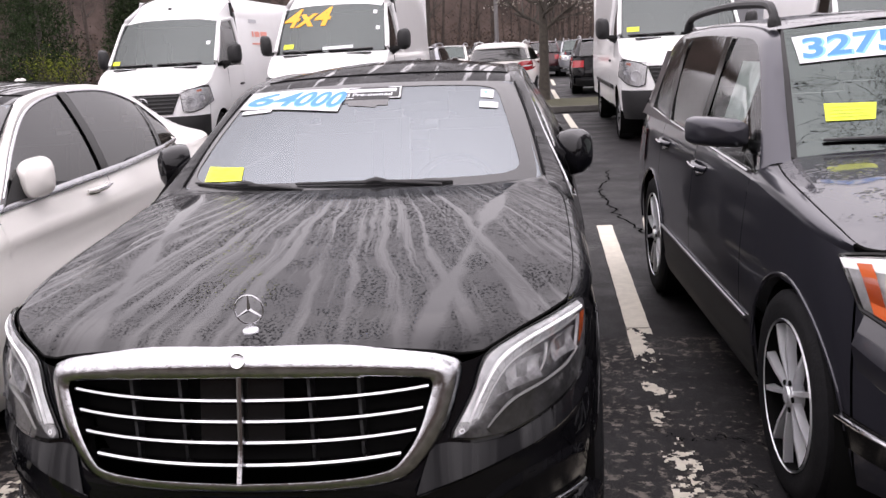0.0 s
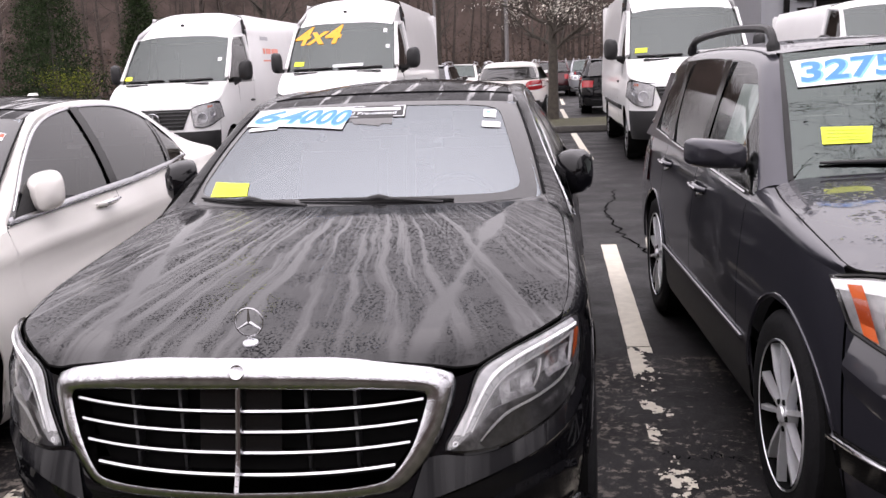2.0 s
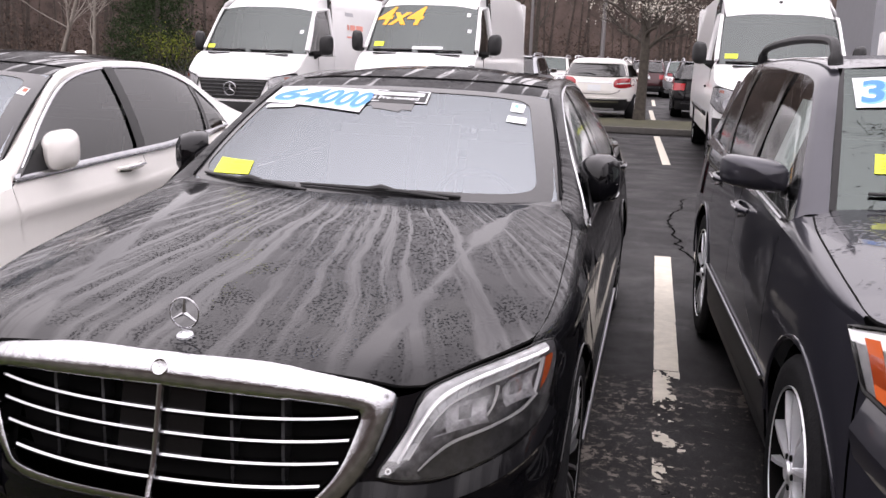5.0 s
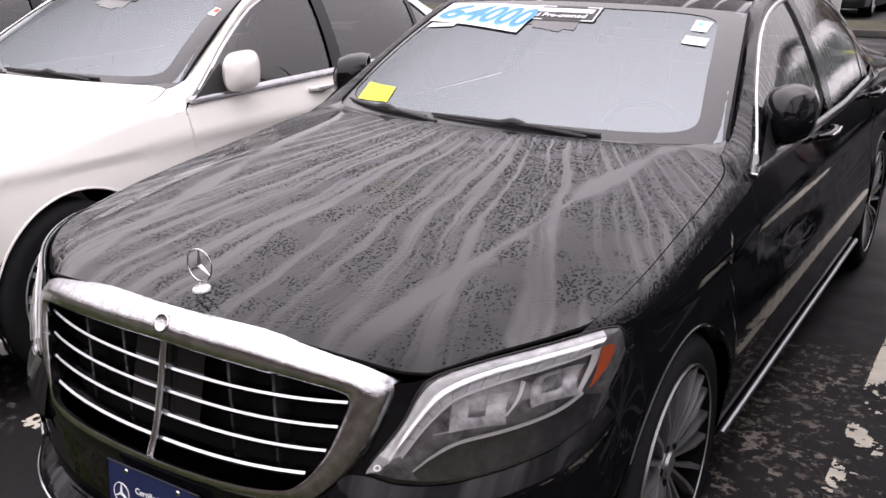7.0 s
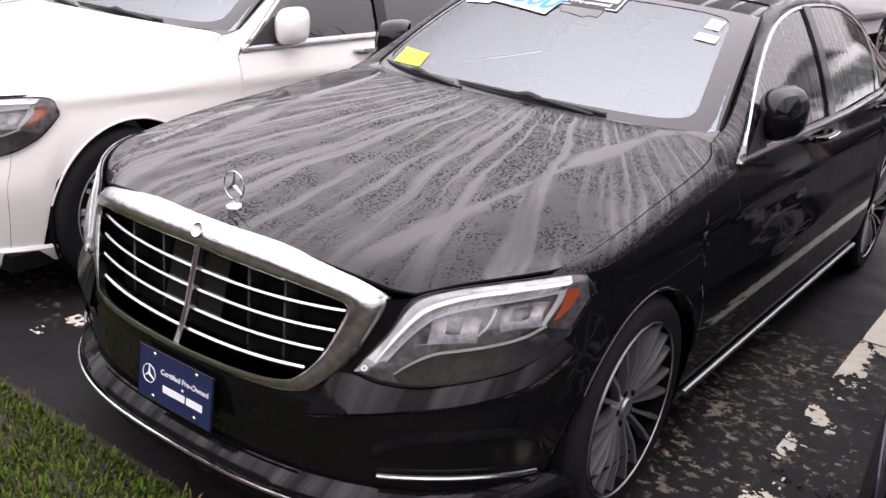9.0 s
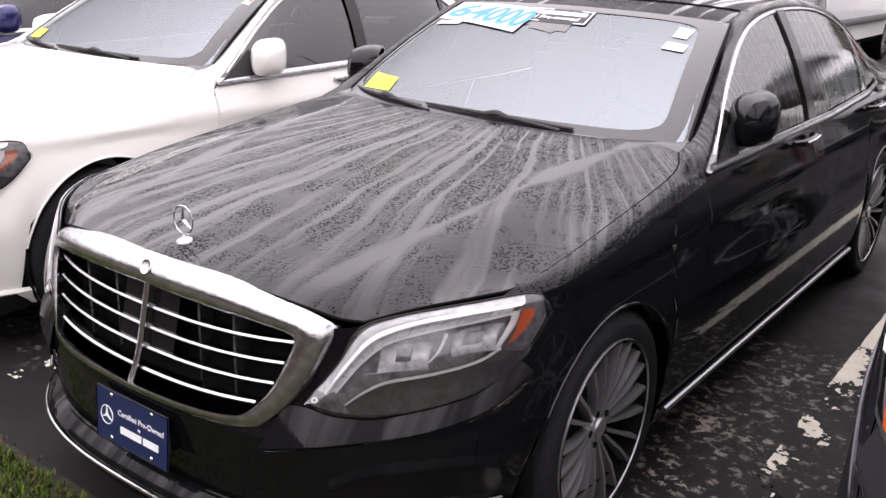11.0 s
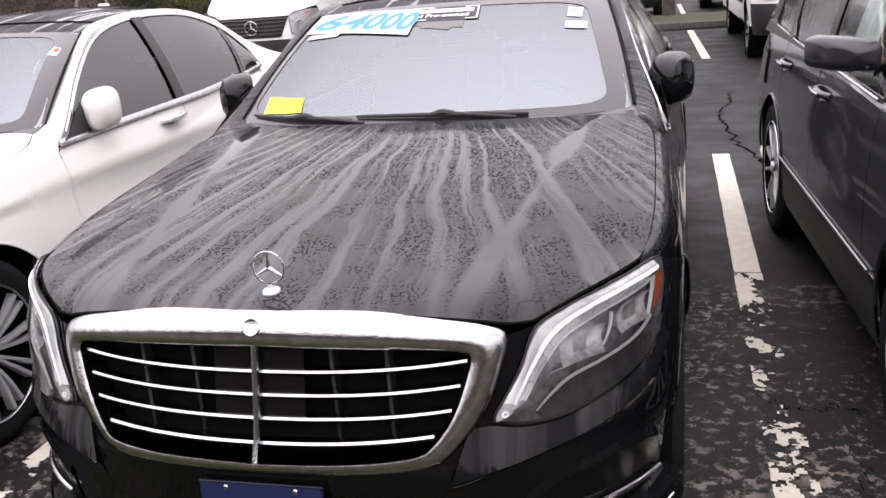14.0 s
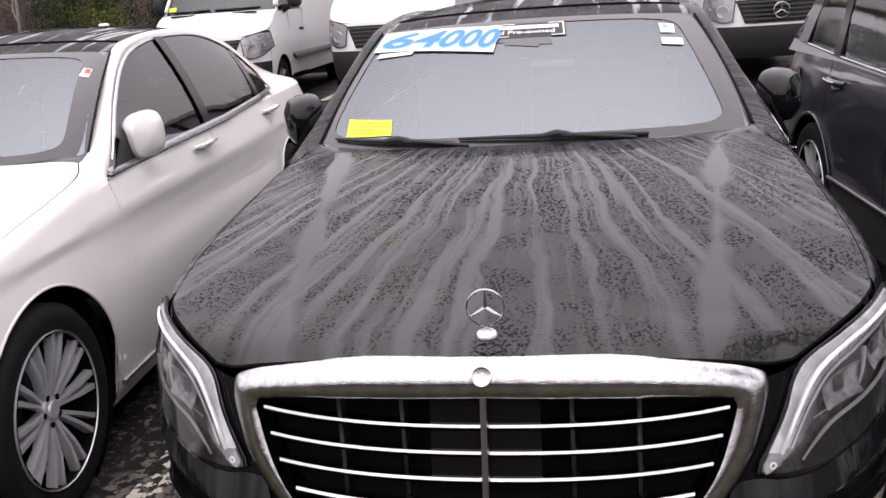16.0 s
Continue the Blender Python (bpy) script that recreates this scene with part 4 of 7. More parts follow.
        part("wiper_arm", tube([yz(xc, 0.018), yz(xc + 0.12, 0.014, 0.036), yz(xc + 0.26, 0.010, 0.018)], [0.008, 0.007, 0.006], 8), PLASTIC, w_)
    # roof and rear screen
    ri = [p for p in rail_i if 2.29 < p.y < 3.87]
    ri = even(ri, 25)
    cz = lambda y: table(y, [2.2, 2.4, 2.7, 3.0, 3.4, 3.85], [1.438, 1.474, 1.510, 1.528, 1.520, 1.455])
    rows = []
    for k, p in enumerate(ri):
        row = []
        for u in np.linspace(-1, 1, 21):
            if k == 0:
                i = (u + 1) * 20
                kk = min(39, int(i))
                row.append(lerp(wt[kk], wt[kk + 1], i - kk))
                continue
            yy = p.y - 0.1 * (1 - u * u) * (1 - k / 24)
            row.append(Vector((p.x * u, yy, lerp(p.z, cz(yy), 1 - u * u))))
        rows.append(row)
    part("roof", grid(rows[:5]), ROOFWET, car, "dark panoramic roof wet with rain")
    part("roof_rear", grid(rows[4:]), ROOFWET, car)
    part("roof_gap", tube([p + Vector((0, 0, 0.001)) for p in rows[3]], 0.004, 6), DARK, car)
    rb = [p for p in rail_i if 3.84 < p.y]
    rb = even(rb, 15)
    part("rear_window", grid([[Vector((p.x * u, p.y + 0.12 * (1 - u * u) * k / 14, p.z + 0.035 * (1 - u * u) * (1 - k / 14))) for u in np.linspace(-1, 1, 17)] for k, p in enumerate(rb)]), TINT, car)
    deck = [[Vector((u * table(v, [0, 1], [0.84, 0.80]), lerp(4.72, 5.14, v) + 0.06 * (1 - u * u), lerp(1.065, 1.03, v) + 0.015 * (1 - u * u))) for u in np.linspace(-1, 1, 17)] for v in np.linspace(0, 1, 6)]
    part("boot_lid", grid(deck), paint, car)
    part("antenna", tube([(0, 3.55, 1.475), (0, 3.60, 1.512), (0, 3.68, 1.515), (0, 3.72, 1.48)], [0.02, 0.018, 0.014, 0.008], 8), paint, car)
    # cabin
    part("dashboard", strip(smooth([(-0.72, 1.68, 1.0), (0, 1.5, 1.02), (0.72, 1.68, 1.0)], 15), smooth([(-0.72, 2.0, 0.95), (0, 1.95, 0.98), (0.72, 2.0, 0.95)], 15), 5, (0, 0, 0.03)), DASH, car)
    part("dash_front", strip(smooth([(-0.72, 2.0, 0.95), (0, 1.95, 0.98), (0.72, 2.0, 0.95)], 15), smooth([(-0.72, 1.9, 0.4), (0, 1.85, 0.4), (0.72, 1.9, 0.4)], 15), 3), DASH, car)
    ring = [Vector((0.36 + 0.185 * math.cos(a), 2.10 - 0.185 * math.sin(a) * 0.35 + 0.0, 0.93 + 0.185 * math.sin(a) * 0.93)) for a in np.linspace(0, 2 * math.pi, 29)[:-1]]
    part("steering_wheel", tube(ring, 0.014, 8, closed=True), DASH, car)
    for x in (-0.38, 0.38):
        seat(car, x, 2.35, 0.5, interior)
        seat(car, x, 3.35, 0.5, interior)
    part("cabin_floor", box(-0.8, 0.8, 1.8, 4.4, 0.3, 0.34), DASH, car)
    part("parcel_shelf", box(-0.7, 0.7, 3.95, 4.7, 0.95, 1.0), DASH, car)
    part("rear_view_mirror", box(-0.11, 0.11, 2.16, 2.19, 1.31, 1.375, 0.012), PIANO, car)
    return car, onws, sh


def offroader(m, paint, label, near=False, height=1.66, length=4.53, group="", name="suv_car"):
    """A boxy five-door car on tall wheels."""
    car = thing(name, m, label, "car", group)
    k = length / 4.53
    zs = [0.2, 0.3, 0.45, 0.6, 0.75, 0.9, 1.0, 1.08]
    sh = Shell(zs, [0.86, 0.895, 0.915, 0.922, 0.92, 0.905, 0.892, 0.87], [0.12, 0.04, 0.0, 0.0, 0.01, 0.05, 0.11, 0.2], [4.40, 4.47, 4.52, 4.53, 4.50, 4.45, 4.42, 4.40], 0.9, 3.9, 3.0, 4.0)
    R, yf, ya = 0.40, 0.82, 3.575

    def arch(y):
        for h in (yf, ya):
            if abs(y - h) < R:
                return 0.37 + math.sqrt(R * R - (y - h) ** 2)
        return 0.0

    belt_z = lambda y: table(y, [0.4, 0.9, 1.3, 2.0, 3.2, 4.3], [0.94, 0.99, 1.02, 1.045, 1.08, 1.13])
    bt = lambda c: max(0.28, arch(sh.at(c, 0.6).y))
    tp = lambda c: min(1.08, belt_z(sh.at(c, 0.9).y))
    ntop = lambda c: table(abs(c[1]), [0, 0.5, 0.62, 0.8, 0.93], [0.965, 0.962, 0.97, 0.968, 0.948])
    part("front_bumper", panel(sh, [("f", f) for f in fcols(-0.93, 0.93, 41)], lambda c: 0.22, ntop, 14), paint, car)
    part("floorpan", box(-0.85, 0.85, 0.5, 4.2, 0.22, 0.3), DARK, car)
    part("body", panel(sh, [("s", -y) for y in np.linspace(1.3, 3.9, 30)] + [("r", f) for f in fcols(-1, 1, 12)] + [("s", y) for y in np.linspace(3.9, 1.3, 30)], lambda c: max(0.3, arch(abs(c[1])) if c[0] == "s" else 0.3), lambda c: 0.9, 3, -0.03), DARK, car)
    lip_ = lambda x, z: sh.front(x, z) + Vector((0, 0.010, 0))
    hood_edge = smooth([lip_(0.48, 0.972), lip_(0.62, 0.982), lip_(0.74, 0.978), lip_(0.825, 0.966), (0.842, 0.60, 0.998), (0.838, 0.90, 1.038), (0.826, 1.15, 1.066), (0.80, 1.34, 1.085)], 25)
    for s in (1, -1):
        fl = lambda pts: pts if s > 0 else flip(pts)
        cols = [("f", s * f) for f in fcols(0.934, 1.0, 8)] + [("s", s * y) for y in list(np.linspace(0.901, yf + R, 12)) + [yf + R + 0.001, 1.30, 1.42]]
        part("fender", panel(sh, cols, bt, tp, 12), paint, car)
        lo = even([sh.at(c, tp(c)) for c in cols], 24)
        hi = even([p for p in hood_edge if p.y > 0.41], 24)
        part("fender_top", strip(lo, fl(hi), 4, (s * 0.012, 0, 0.012)), paint, car)
        for nm, y0, y1 in (("front_door", 1.427, 2.42), ("rear_door", 2.427, 3.35)):
            part(nm, panel(sh, [("s", s * y) for y in np.linspace(y0, y1, 20)], lambda c: max(0.34, arch(abs(c[1]))), tp, 14), paint, car)
        cols = [("s", s * y) for y in np.linspace(3.357, 3.9, 16)] + [("r", s * f) for f in fcols(1, 0.8, 8)]
        part("rear_quarter", panel(sh, cols, bt, tp, 12), paint, car)
        part("sill", panel(sh, [("s", s * y) for y in np.linspace(yf + R, ya - R, 12)], lambda c: 0.24, lambda c: 0.335, 4, 0.01), PLASTIC, car)
        part("door_strip", tube([sh.side(y, 0.50, s, 0.008) for y in np.linspace(1.3, 3.2, 8)], 0.008, 8), SATIN, car, "bright side rubbing strip")
        part("door_cladding", panel(sh, [("s", s * y) for y in np.linspace(yf + R + 0.012, ya - R - 0.012, 16)], lambda c: 0.325, lambda c: 0.478, 4, 0.006), PLASTIC, car, "black lower door cladding")
        for h in (yf, ya):
            part("arch_liner", spin([(0, R), (-s * 0.3, R)], 28), DARK, car).location = (s * 0.885, h, 0.37)
            pts = [(h + (R + 0.012) * math.cos(a), 0.37 + (R + 0.012) * math.sin(a)) for a in np.linspace(0.1, math.pi - 0.1, 21)]
            part("arch_flare", tube([sh.side(y, z, s, 0.004) if y >= 0.9 else sh.at(("f", s * (1 - ((0.9 - y) / 0.9) ** 3) ** (1 / 3)), z, 0.0) for y, z in pts], 0.006, 8), paint, car)
            wheel(car, s * 0.91, h, 0.365, 0.262, 0.235, ALLOY, 5 if near else 7, 0.75 if near else 0, 0.012)
        rail_i = smooth([(0.755, 1.33, 1.09), (0.715, 1.55, 1.28), (0.665, 1.80, 1.49), (0.635, 1.98, 1.585), (0.625, 2.4, 1.625), (0.62, 3.1, 1.63), (0.62, 3.8, 1.60), (0.64, 4.10, 1.50), (0.72, 4.36, 1.12)], 49)
        rail_o = smooth([(0.858, 1.38, 1.055), (0.806, 1.57, 1.25), (0.752, 1.81, 1.455), (0.722, 2.00, 1.54), (0.72, 2.4, 1.565), (0.715, 3.1, 1.57), (0.72, 3.7, 1.54), (0.745, 4.0, 1.44), (0.83, 4.25, 1.14)], 49)
        part("roof_frame", strip(fl(rail_i), fl(rail_o), 4, (s * 0.014, 0, 0.014)), paint, car, "painted pillar and roof rail")
        belt = [Vector((table(p.y, [1.4, 2.5, 4.25], [0.872, 0.868, 0.835]), p.y, belt_z(p.y) + 0.02)) for p in rail_o]
        w = part("side_window", strip(fl(rail_o), fl(belt), 5, (s * 0.012, 0, 0)), TINT if not near else SUVSIDE, car, "dark wet side windows")
        if near:
            rear_ = [k for k, p in enumerate(rail_o) if p.y > 2.40]
            part("rear_tint", strip(fl([rail_o[k] - Vector((0.02, 0, 0.004)) for k in rear_]), fl([belt[k] - Vector((0.02, 0, -0.004)) for k in rear_]), 4), TINT, w).visible_shadow = False
        w.visible_shadow = False
        part("belt_panel", strip(fl(belt), fl([Vector((sh.w(min(1.08, belt_z(p.y))), p.y, min(1.08, belt_z(p.y)))) for p in belt]), 2), paint, car)
        part("belt_trim", tube(fl([p + Vector((0.008, 0, 0)) for p in belt[3:44]]), 0.007, 6), CHROME, car, "chrome strip under the side windows")
        for y0, lean, wd in ((2.40, 0.03, 0.05), (3.36, 0.02, 0.05), (3.98, -0.05, 0.09)):
            tp_, bt_ = min(rail_o, key=lambda p: abs(p.y - y0 - lean)), min(belt, key=lambda p: abs(p.y - y0))
            a = [lerp(bt_, tp_, q / 6) + Vector((0.016, -wd, 0)) for q in range(7)]
            part("pillar_cover", strip(fl(a), fl([p + Vector((0, 2 * wd, 0)) for p in a]), 2), paint if y0 > 3.9 else PIANO, car)
        door_mirror(car, (s * 1.045, 1.60, 1.188), s, paint, 0.215, 0.13, 0.14, 0.07, 0, 0.42)
        handle(car, s * sh.w(0.96), 2.26, 0.965, s, paint)
        handle(car, s * sh.w(0.97), 3.20, 0.985, s, paint)
        rl = [(s * 0.645, 1.98, 1.60), (s * 0.65, 2.0, 1.665), (s * 0.645, 2.16, 1.70), (s * 0.63, 2.9, 1.715), (s * 0.63, 3.75, 1.685), (s * 0.635, 3.9, 1.61)]
        part("roof_rail", tube(smooth(rl, 25), [0.03] * 3 + [0.02] * 19 + [0.028] * 3, 8), PLASTIC if near else SATIN, car, "black roof rail")
        # lamps
        on = lambda p, o: sh.front(s * min(p.x, sh.w(p.z) * 0.9995), p.z, o)
        up = smooth([(0.47, 0, 0.945), (0.60, 0, 0.970), (0.72, 0, 0.968), (0.80, 0, 0.960), (0.860, 0, 0.936)], 21)
        dn = smooth([(0.45, 0, 0.745), (0.58, 0, 0.715), (0.70, 0, 0.735), (0.775, 0, 0.760), (0.838, 0, 0.800)], 21)
        lamp = part("headlamp", grid([[on(lerp(a, b, j / 6), 0.006) for a, b in zip(up, dn)] for j in range(7)]), LAMPPALE if near else LED, car, "clear headlamp")
        part("lens", grid([[on(lerp(a, b, j / 6), 0.024 - 0.01 * abs(j / 3 - 1)) for a, b in zip(up, dn)] for j in range(7)]), LENS, lamp).visible_shadow = False
        part("lens_edge", tube([on(p, 0.012) for p in up] + [on(p, 0.012) for p in reversed(dn)], 0.007, 6, closed=True), PIANO, lamp)
        part("light_guide", grid([[on(lerp(a, b, f), 0.018) for a, b in zip(up[1:], dn[1:])] for f in (0.05, 0.14, 0.23)]), LED, lamp)
        for cx, cz, rr in ((0.60, 0.83, 0.06), (0.74, 0.855, 0.055)):
            ob = part("projector", spin([(0.0, rr * 1.15), (-0.016, rr), (-0.010, rr * 0.8), (-0.016, rr * 0.5), (-0.018, 0.001)], 20, "y"), LAMPCHROME, lamp)
            ob.matrix_basis = Matrix.Translation(on(Vector((cx, 0, cz)), 0.004)) @ pose(0, 0, 0, 0, 0, s * 25)
        part("side_marker", grid([[on(lerp(a, b, f), 0.02) for a, b in list(zip(up, dn))[-5:-2]] for f in (0.12, 0.3, 0.5, 0.7, 0.90)]), AMBER, lamp, "orange side reflector")
        if near:
            ta = [on(p + Vector((0, 0, -0.014)), 0.003) for p in dn]
            tb_ = smooth([(0.44, 0, 0.600), (0.58, 0, 0.590), (0.70, 0, 0.605), (0.78, 0, 0.640), (0.85, 0, 0.70)], 21)
            tb = [on(p, 0.026) for p in tb_]
            part("bumper_shoulder", grid([ta, [lerp(p, q, 0.5) + Vector((0, -0.004, 0.004)) for p, q in zip(ta, tb)], tb]), WETGREY, car)
            part("bumper_crease", grid([tb, [on(p + Vector((0, 0, -0.03)), 0.020) for p in tb_], [on(p + Vector((0, 0, -0.08)), 0.002) for p in tb_]]), paint, car)
        fg = smooth([(0.46, 0, 0.40), (0.60, 0, 0.405), (0.75, 0, 0.42), (0.87, 0, 0.455)], 13)
        part("bumper_intake", grid([[on(p + Vector((0, 0, dz)), 0.004) for p in fg] for dz in (0.02, -0.03, -0.09)]), PIANO, car)
        part("fog_trim", tube([on(p, 0.012) for p in fg], 0.008, 8), CHROME, car, "chrome bar in the bumper")
        part("fog_trim", tube([on(p + Vector((0, 0, -0.055)), 0.012) for p in fg[:9]], 0.006, 8), CHROME, car)
        tl = [("r", s * f) for f in fcols(0.62, 1.0, 8)] + [("s", s * 3.86)]
        part("tail_lamp", panel(sh, tl, lambda c: 0.80, lambda c: 1.0, 5, 0.01), RED, car)
    part("rear_bumper", panel(sh, [("r", f) for f in fcols(-0.8, 0.8, 15)], lambda c: 0.25, lambda c: 1.08, 8), paint, car)
    part("bumper_cover", panel(sh, [("r", f) for f in fcols(-0.9, 0.9, 15)], lambda c: 0.25, lambda c: 0.50, 4, 0.012), PLASTIC, car)
    part("bumper_trim", panel(sh, [("r", f) for f in fcols(-0.7, 0.7, 9)], lambda c: 0.42, lambda c: 0.45, 2, 0.02), CHROME, car)
    part("plate", box(-0.16, 0.16, 4.535, 4.55, 0.80, 0.95), PAPER, car, "blank pale dealer plate")
    ge = [sh.front(x, z, 0.012) for x, z in ((-0.44, 0.90), (0.44, 0.90), (0.36, 0.66), (-0.36, 0.66))]
    gr = part("grille", grid([[lerp(lerp(ge[0], ge[1], u), lerp(ge[3], ge[2], u), v) + Vector((0, -0.02 * (1 - (2 * u - 1) ** 2), 0)) for u in np.linspace(0, 1, 9)] for v in np.linspace(0, 1, 5)]), PIANO, car)
    for v in (0.25, 0.6):
        part("grille_slat", tube([lerp(lerp(ge[0], ge[1], u), lerp(ge[3], ge[2], u), v) + Vector((0, -0.02 * (1 - (2 * u - 1) ** 2) - 0.012, 0)) for u in np.linspace(0, 1, 9)], 0.022, 8, flat=0.5), CHROME, gr)
    star(gr, 0.09, Matrix.Translation(sh.front(0, 0.79, 0.05)) @ pose(0, 0, 0, 90, 0, 0), 0.09)
    # bonnet
    nose_edge = smooth([(0, 0.10, 0.965), (0.3, 0.115, 0.968), lip_(0.48, 0.972)], 13)
    front = flip(nose_edge[::-1])[:-1] + nose_edge
    rear = smooth([(-0.80, 1.34, 1.085), (-0.7, 1.345, 1.112), (-0.4, 1.315, 1.13), (0, 1.285, 1.136), (0.4, 1.315, 1.13), (0.7, 1.345, 1.112), (0.80, 1.34, 1.085)], 41)
    mid_z = lambda y: 0.965 + 0.20 * (y - 0.10) - 0.047 * (y - 0.10) ** 2
    nv, nu = 24, 40
    he, fr, rr = even(hood_edge, nv + 1), even(front, nu + 1), even(rear, nu + 1)
    rows = []
    for j in range(nv + 1):
        v = j / nv
        L = Vector((-he[j].x, he[j].y, he[j].z))
        row = []
        for i in range(nu + 1):
            u = i / nu
            p = lerp(fr[i], rr[i], v) + lerp(L, he[j], u) - lerp(lerp(fr[0], fr[-1], u), lerp(rr[0], rr[-1], u), v)
            q = 2 * u - 1
            drop = lambda w_: mid_z(w_.y) - w_.z
            p.z = mid_z(p.y) - lerp(drop(fr[i]), drop(rr[i]), v) - abs(q) ** 4 * (drop(he[j]) - lerp(drop(fr[0]), drop(rr[0]), v))
            p.z += 0.012 * math.sin(math.pi * v) ** 1.5 * math.exp(-((abs(q) - 0.62) / 0.08) ** 2)
            row.append(p)
        rows.append(row)
    part("bonnet", grid(rows), WETGREY if near else paint, car, "wet bonnet with scattered drops")
    part("bonnet_gap", tube([p + Vector((0, 0, -0.004)) for p in flip(hood_edge[::-1])[:-1] + front + hood_edge[1:]], 0.006, 6), DARK, car)
    # windscreen
    wb = smooth([(-0.745, 1.38, 1.10), (-0.4, 1.31, 1.105), (0, 1.285, 1.11), (0.4, 1.31, 1.105), (0.745, 1.38, 1.10)], 31)
    wt = smooth([(-0.635, 1.98, 1.585), (-0.3, 1.93, 1.605), (0, 1.915, 1.61), (0.3, 1.93, 1.605), (0.635, 1.98, 1.585)], 31)
    part("cowl", strip(even(rear, 31), wb, 2), PLASTIC, car)
    ws = part("windscreen", strip(wb, wt, 10, (0, -0.012, 0.018)), SUVGLASS, car, "windscreen mirroring bare branches")
    ws.visible_shadow = False

    def onws(u, v, o=0.003):
        i = (u + 1) * 15
        q = min(29, int(i))
        a, b = lerp(wb[q], wb[q + 1], i - q), lerp(wt[q], wt[q + 1], i - q)
        return lerp(a, b, v) + Vector((0, -0.012, 0.018)) * (4 * v * (1 - v)) + Vector((0, -0.6, 0.8)) * o
    bm = grid([[onws(u, v, -0.003) for u in np.linspace(-1, 1, 31)] for v in (0, 0.11)])
    grid([[onws(u, v, -0.003) for u in np.linspace(-1, 1, 31)] for v in (0.97, 1.0)], bm=bm)
    grid([[onws(u, v, -0.003) for u in np.linspace(-0.16, 0.16, 9)] for v in (0.8, 0.9, 0.98)], bm=bm)
    for s in (1, -1):
        grid([[onws(s * u, v, 0.003) for u in (0.965, 1.0)] for v in np.linspace(0, 1, 9)], bm=bm)
    part("ceramic_band", bm, PIANO, ws)
    for x0, x1 in ((-0.62, -0.05), (0.02, 0.6)):
        part("wiper", tube([onws(x0 / 0.75, 0.095, 0.012), onws((x0 + x1) / 1.5, 0.09, 0.016), onws(x1 / 0.75, 0.085, 0.012)], [0.006, 0.010, 0.006], 8), PLASTIC, car, "black wiper")
    # roof, tailgate
    ri = even([p for p in rail_i if 1.97 < p.y < 3.85], 21)
    cz = lambda y: table(y, [1.9, 2.2, 2.7, 3.3, 3.85], [1.61, 1.645, 1.66, 1.655, 1.63])
    rows = [[Vector((p.x * u, p.y - 0.065 * (1 - u * u) * (1 - q / 20), lerp(p.z, cz(p.y), 1 - u * u))) for u in np.linspace(-1, 1, 17)] for q, p in enumerate(ri)]
    part("roof", grid(rows), WETGREY if near else paint, car, "wet roof")
    rb = even([p for p in rail_i if p.y >= 3.78], 10)
    part("rear_window", grid([[Vector((p.x * u * 0.99, p.y + 0.05 * (1 - u * u), p.z + 0.02 * (1 - u * u))) for u in np.linspace(-1, 1, 11)] for p in rb]), TINT, car)
    part("spoiler", strip([(x, 3.80, 1.615) for x in np.linspace(-0.6, 0.6, 9)], [(x, 4.06, 1.60) for x in np.linspace(-0.6, 0.6, 9)], 3, (0, 0, 0.02), 0.025), paint, car)
    part("dashboard", strip(smooth([(-0.7, 1.42, 1.04), (0, 1.34, 1.06), (0.7, 1.42, 1.04)], 11), smooth([(-0.7, 1.75, 1.0), (0, 1.7, 1.02), (0.7, 1.75, 1.0)], 11), 4, (0, 0, 0.03)), DASH, car)
    part("cabin_floor", box(-0.8, 0.8, 1.5, 4.2, 0.4, 0.45), DASH, car)
    for x in (-0.37, 0.37):
        seat(car, x, 1.95, 0.62, DASH)
        seat(car, x, 2.85, 0.62, DASH)
    if near:
        sheet = grid([[(-0.80 + 0.10 * (z - 1.1) / 0.3, y, z) for y in np.linspace(1.97, 2.34, 4)] for z in np.linspace(1.08, 1.45, 4)])
        part("window_sheet", sheet, PAPER, car, "white paper price sheet behind the side window")
    return car, onws, sh


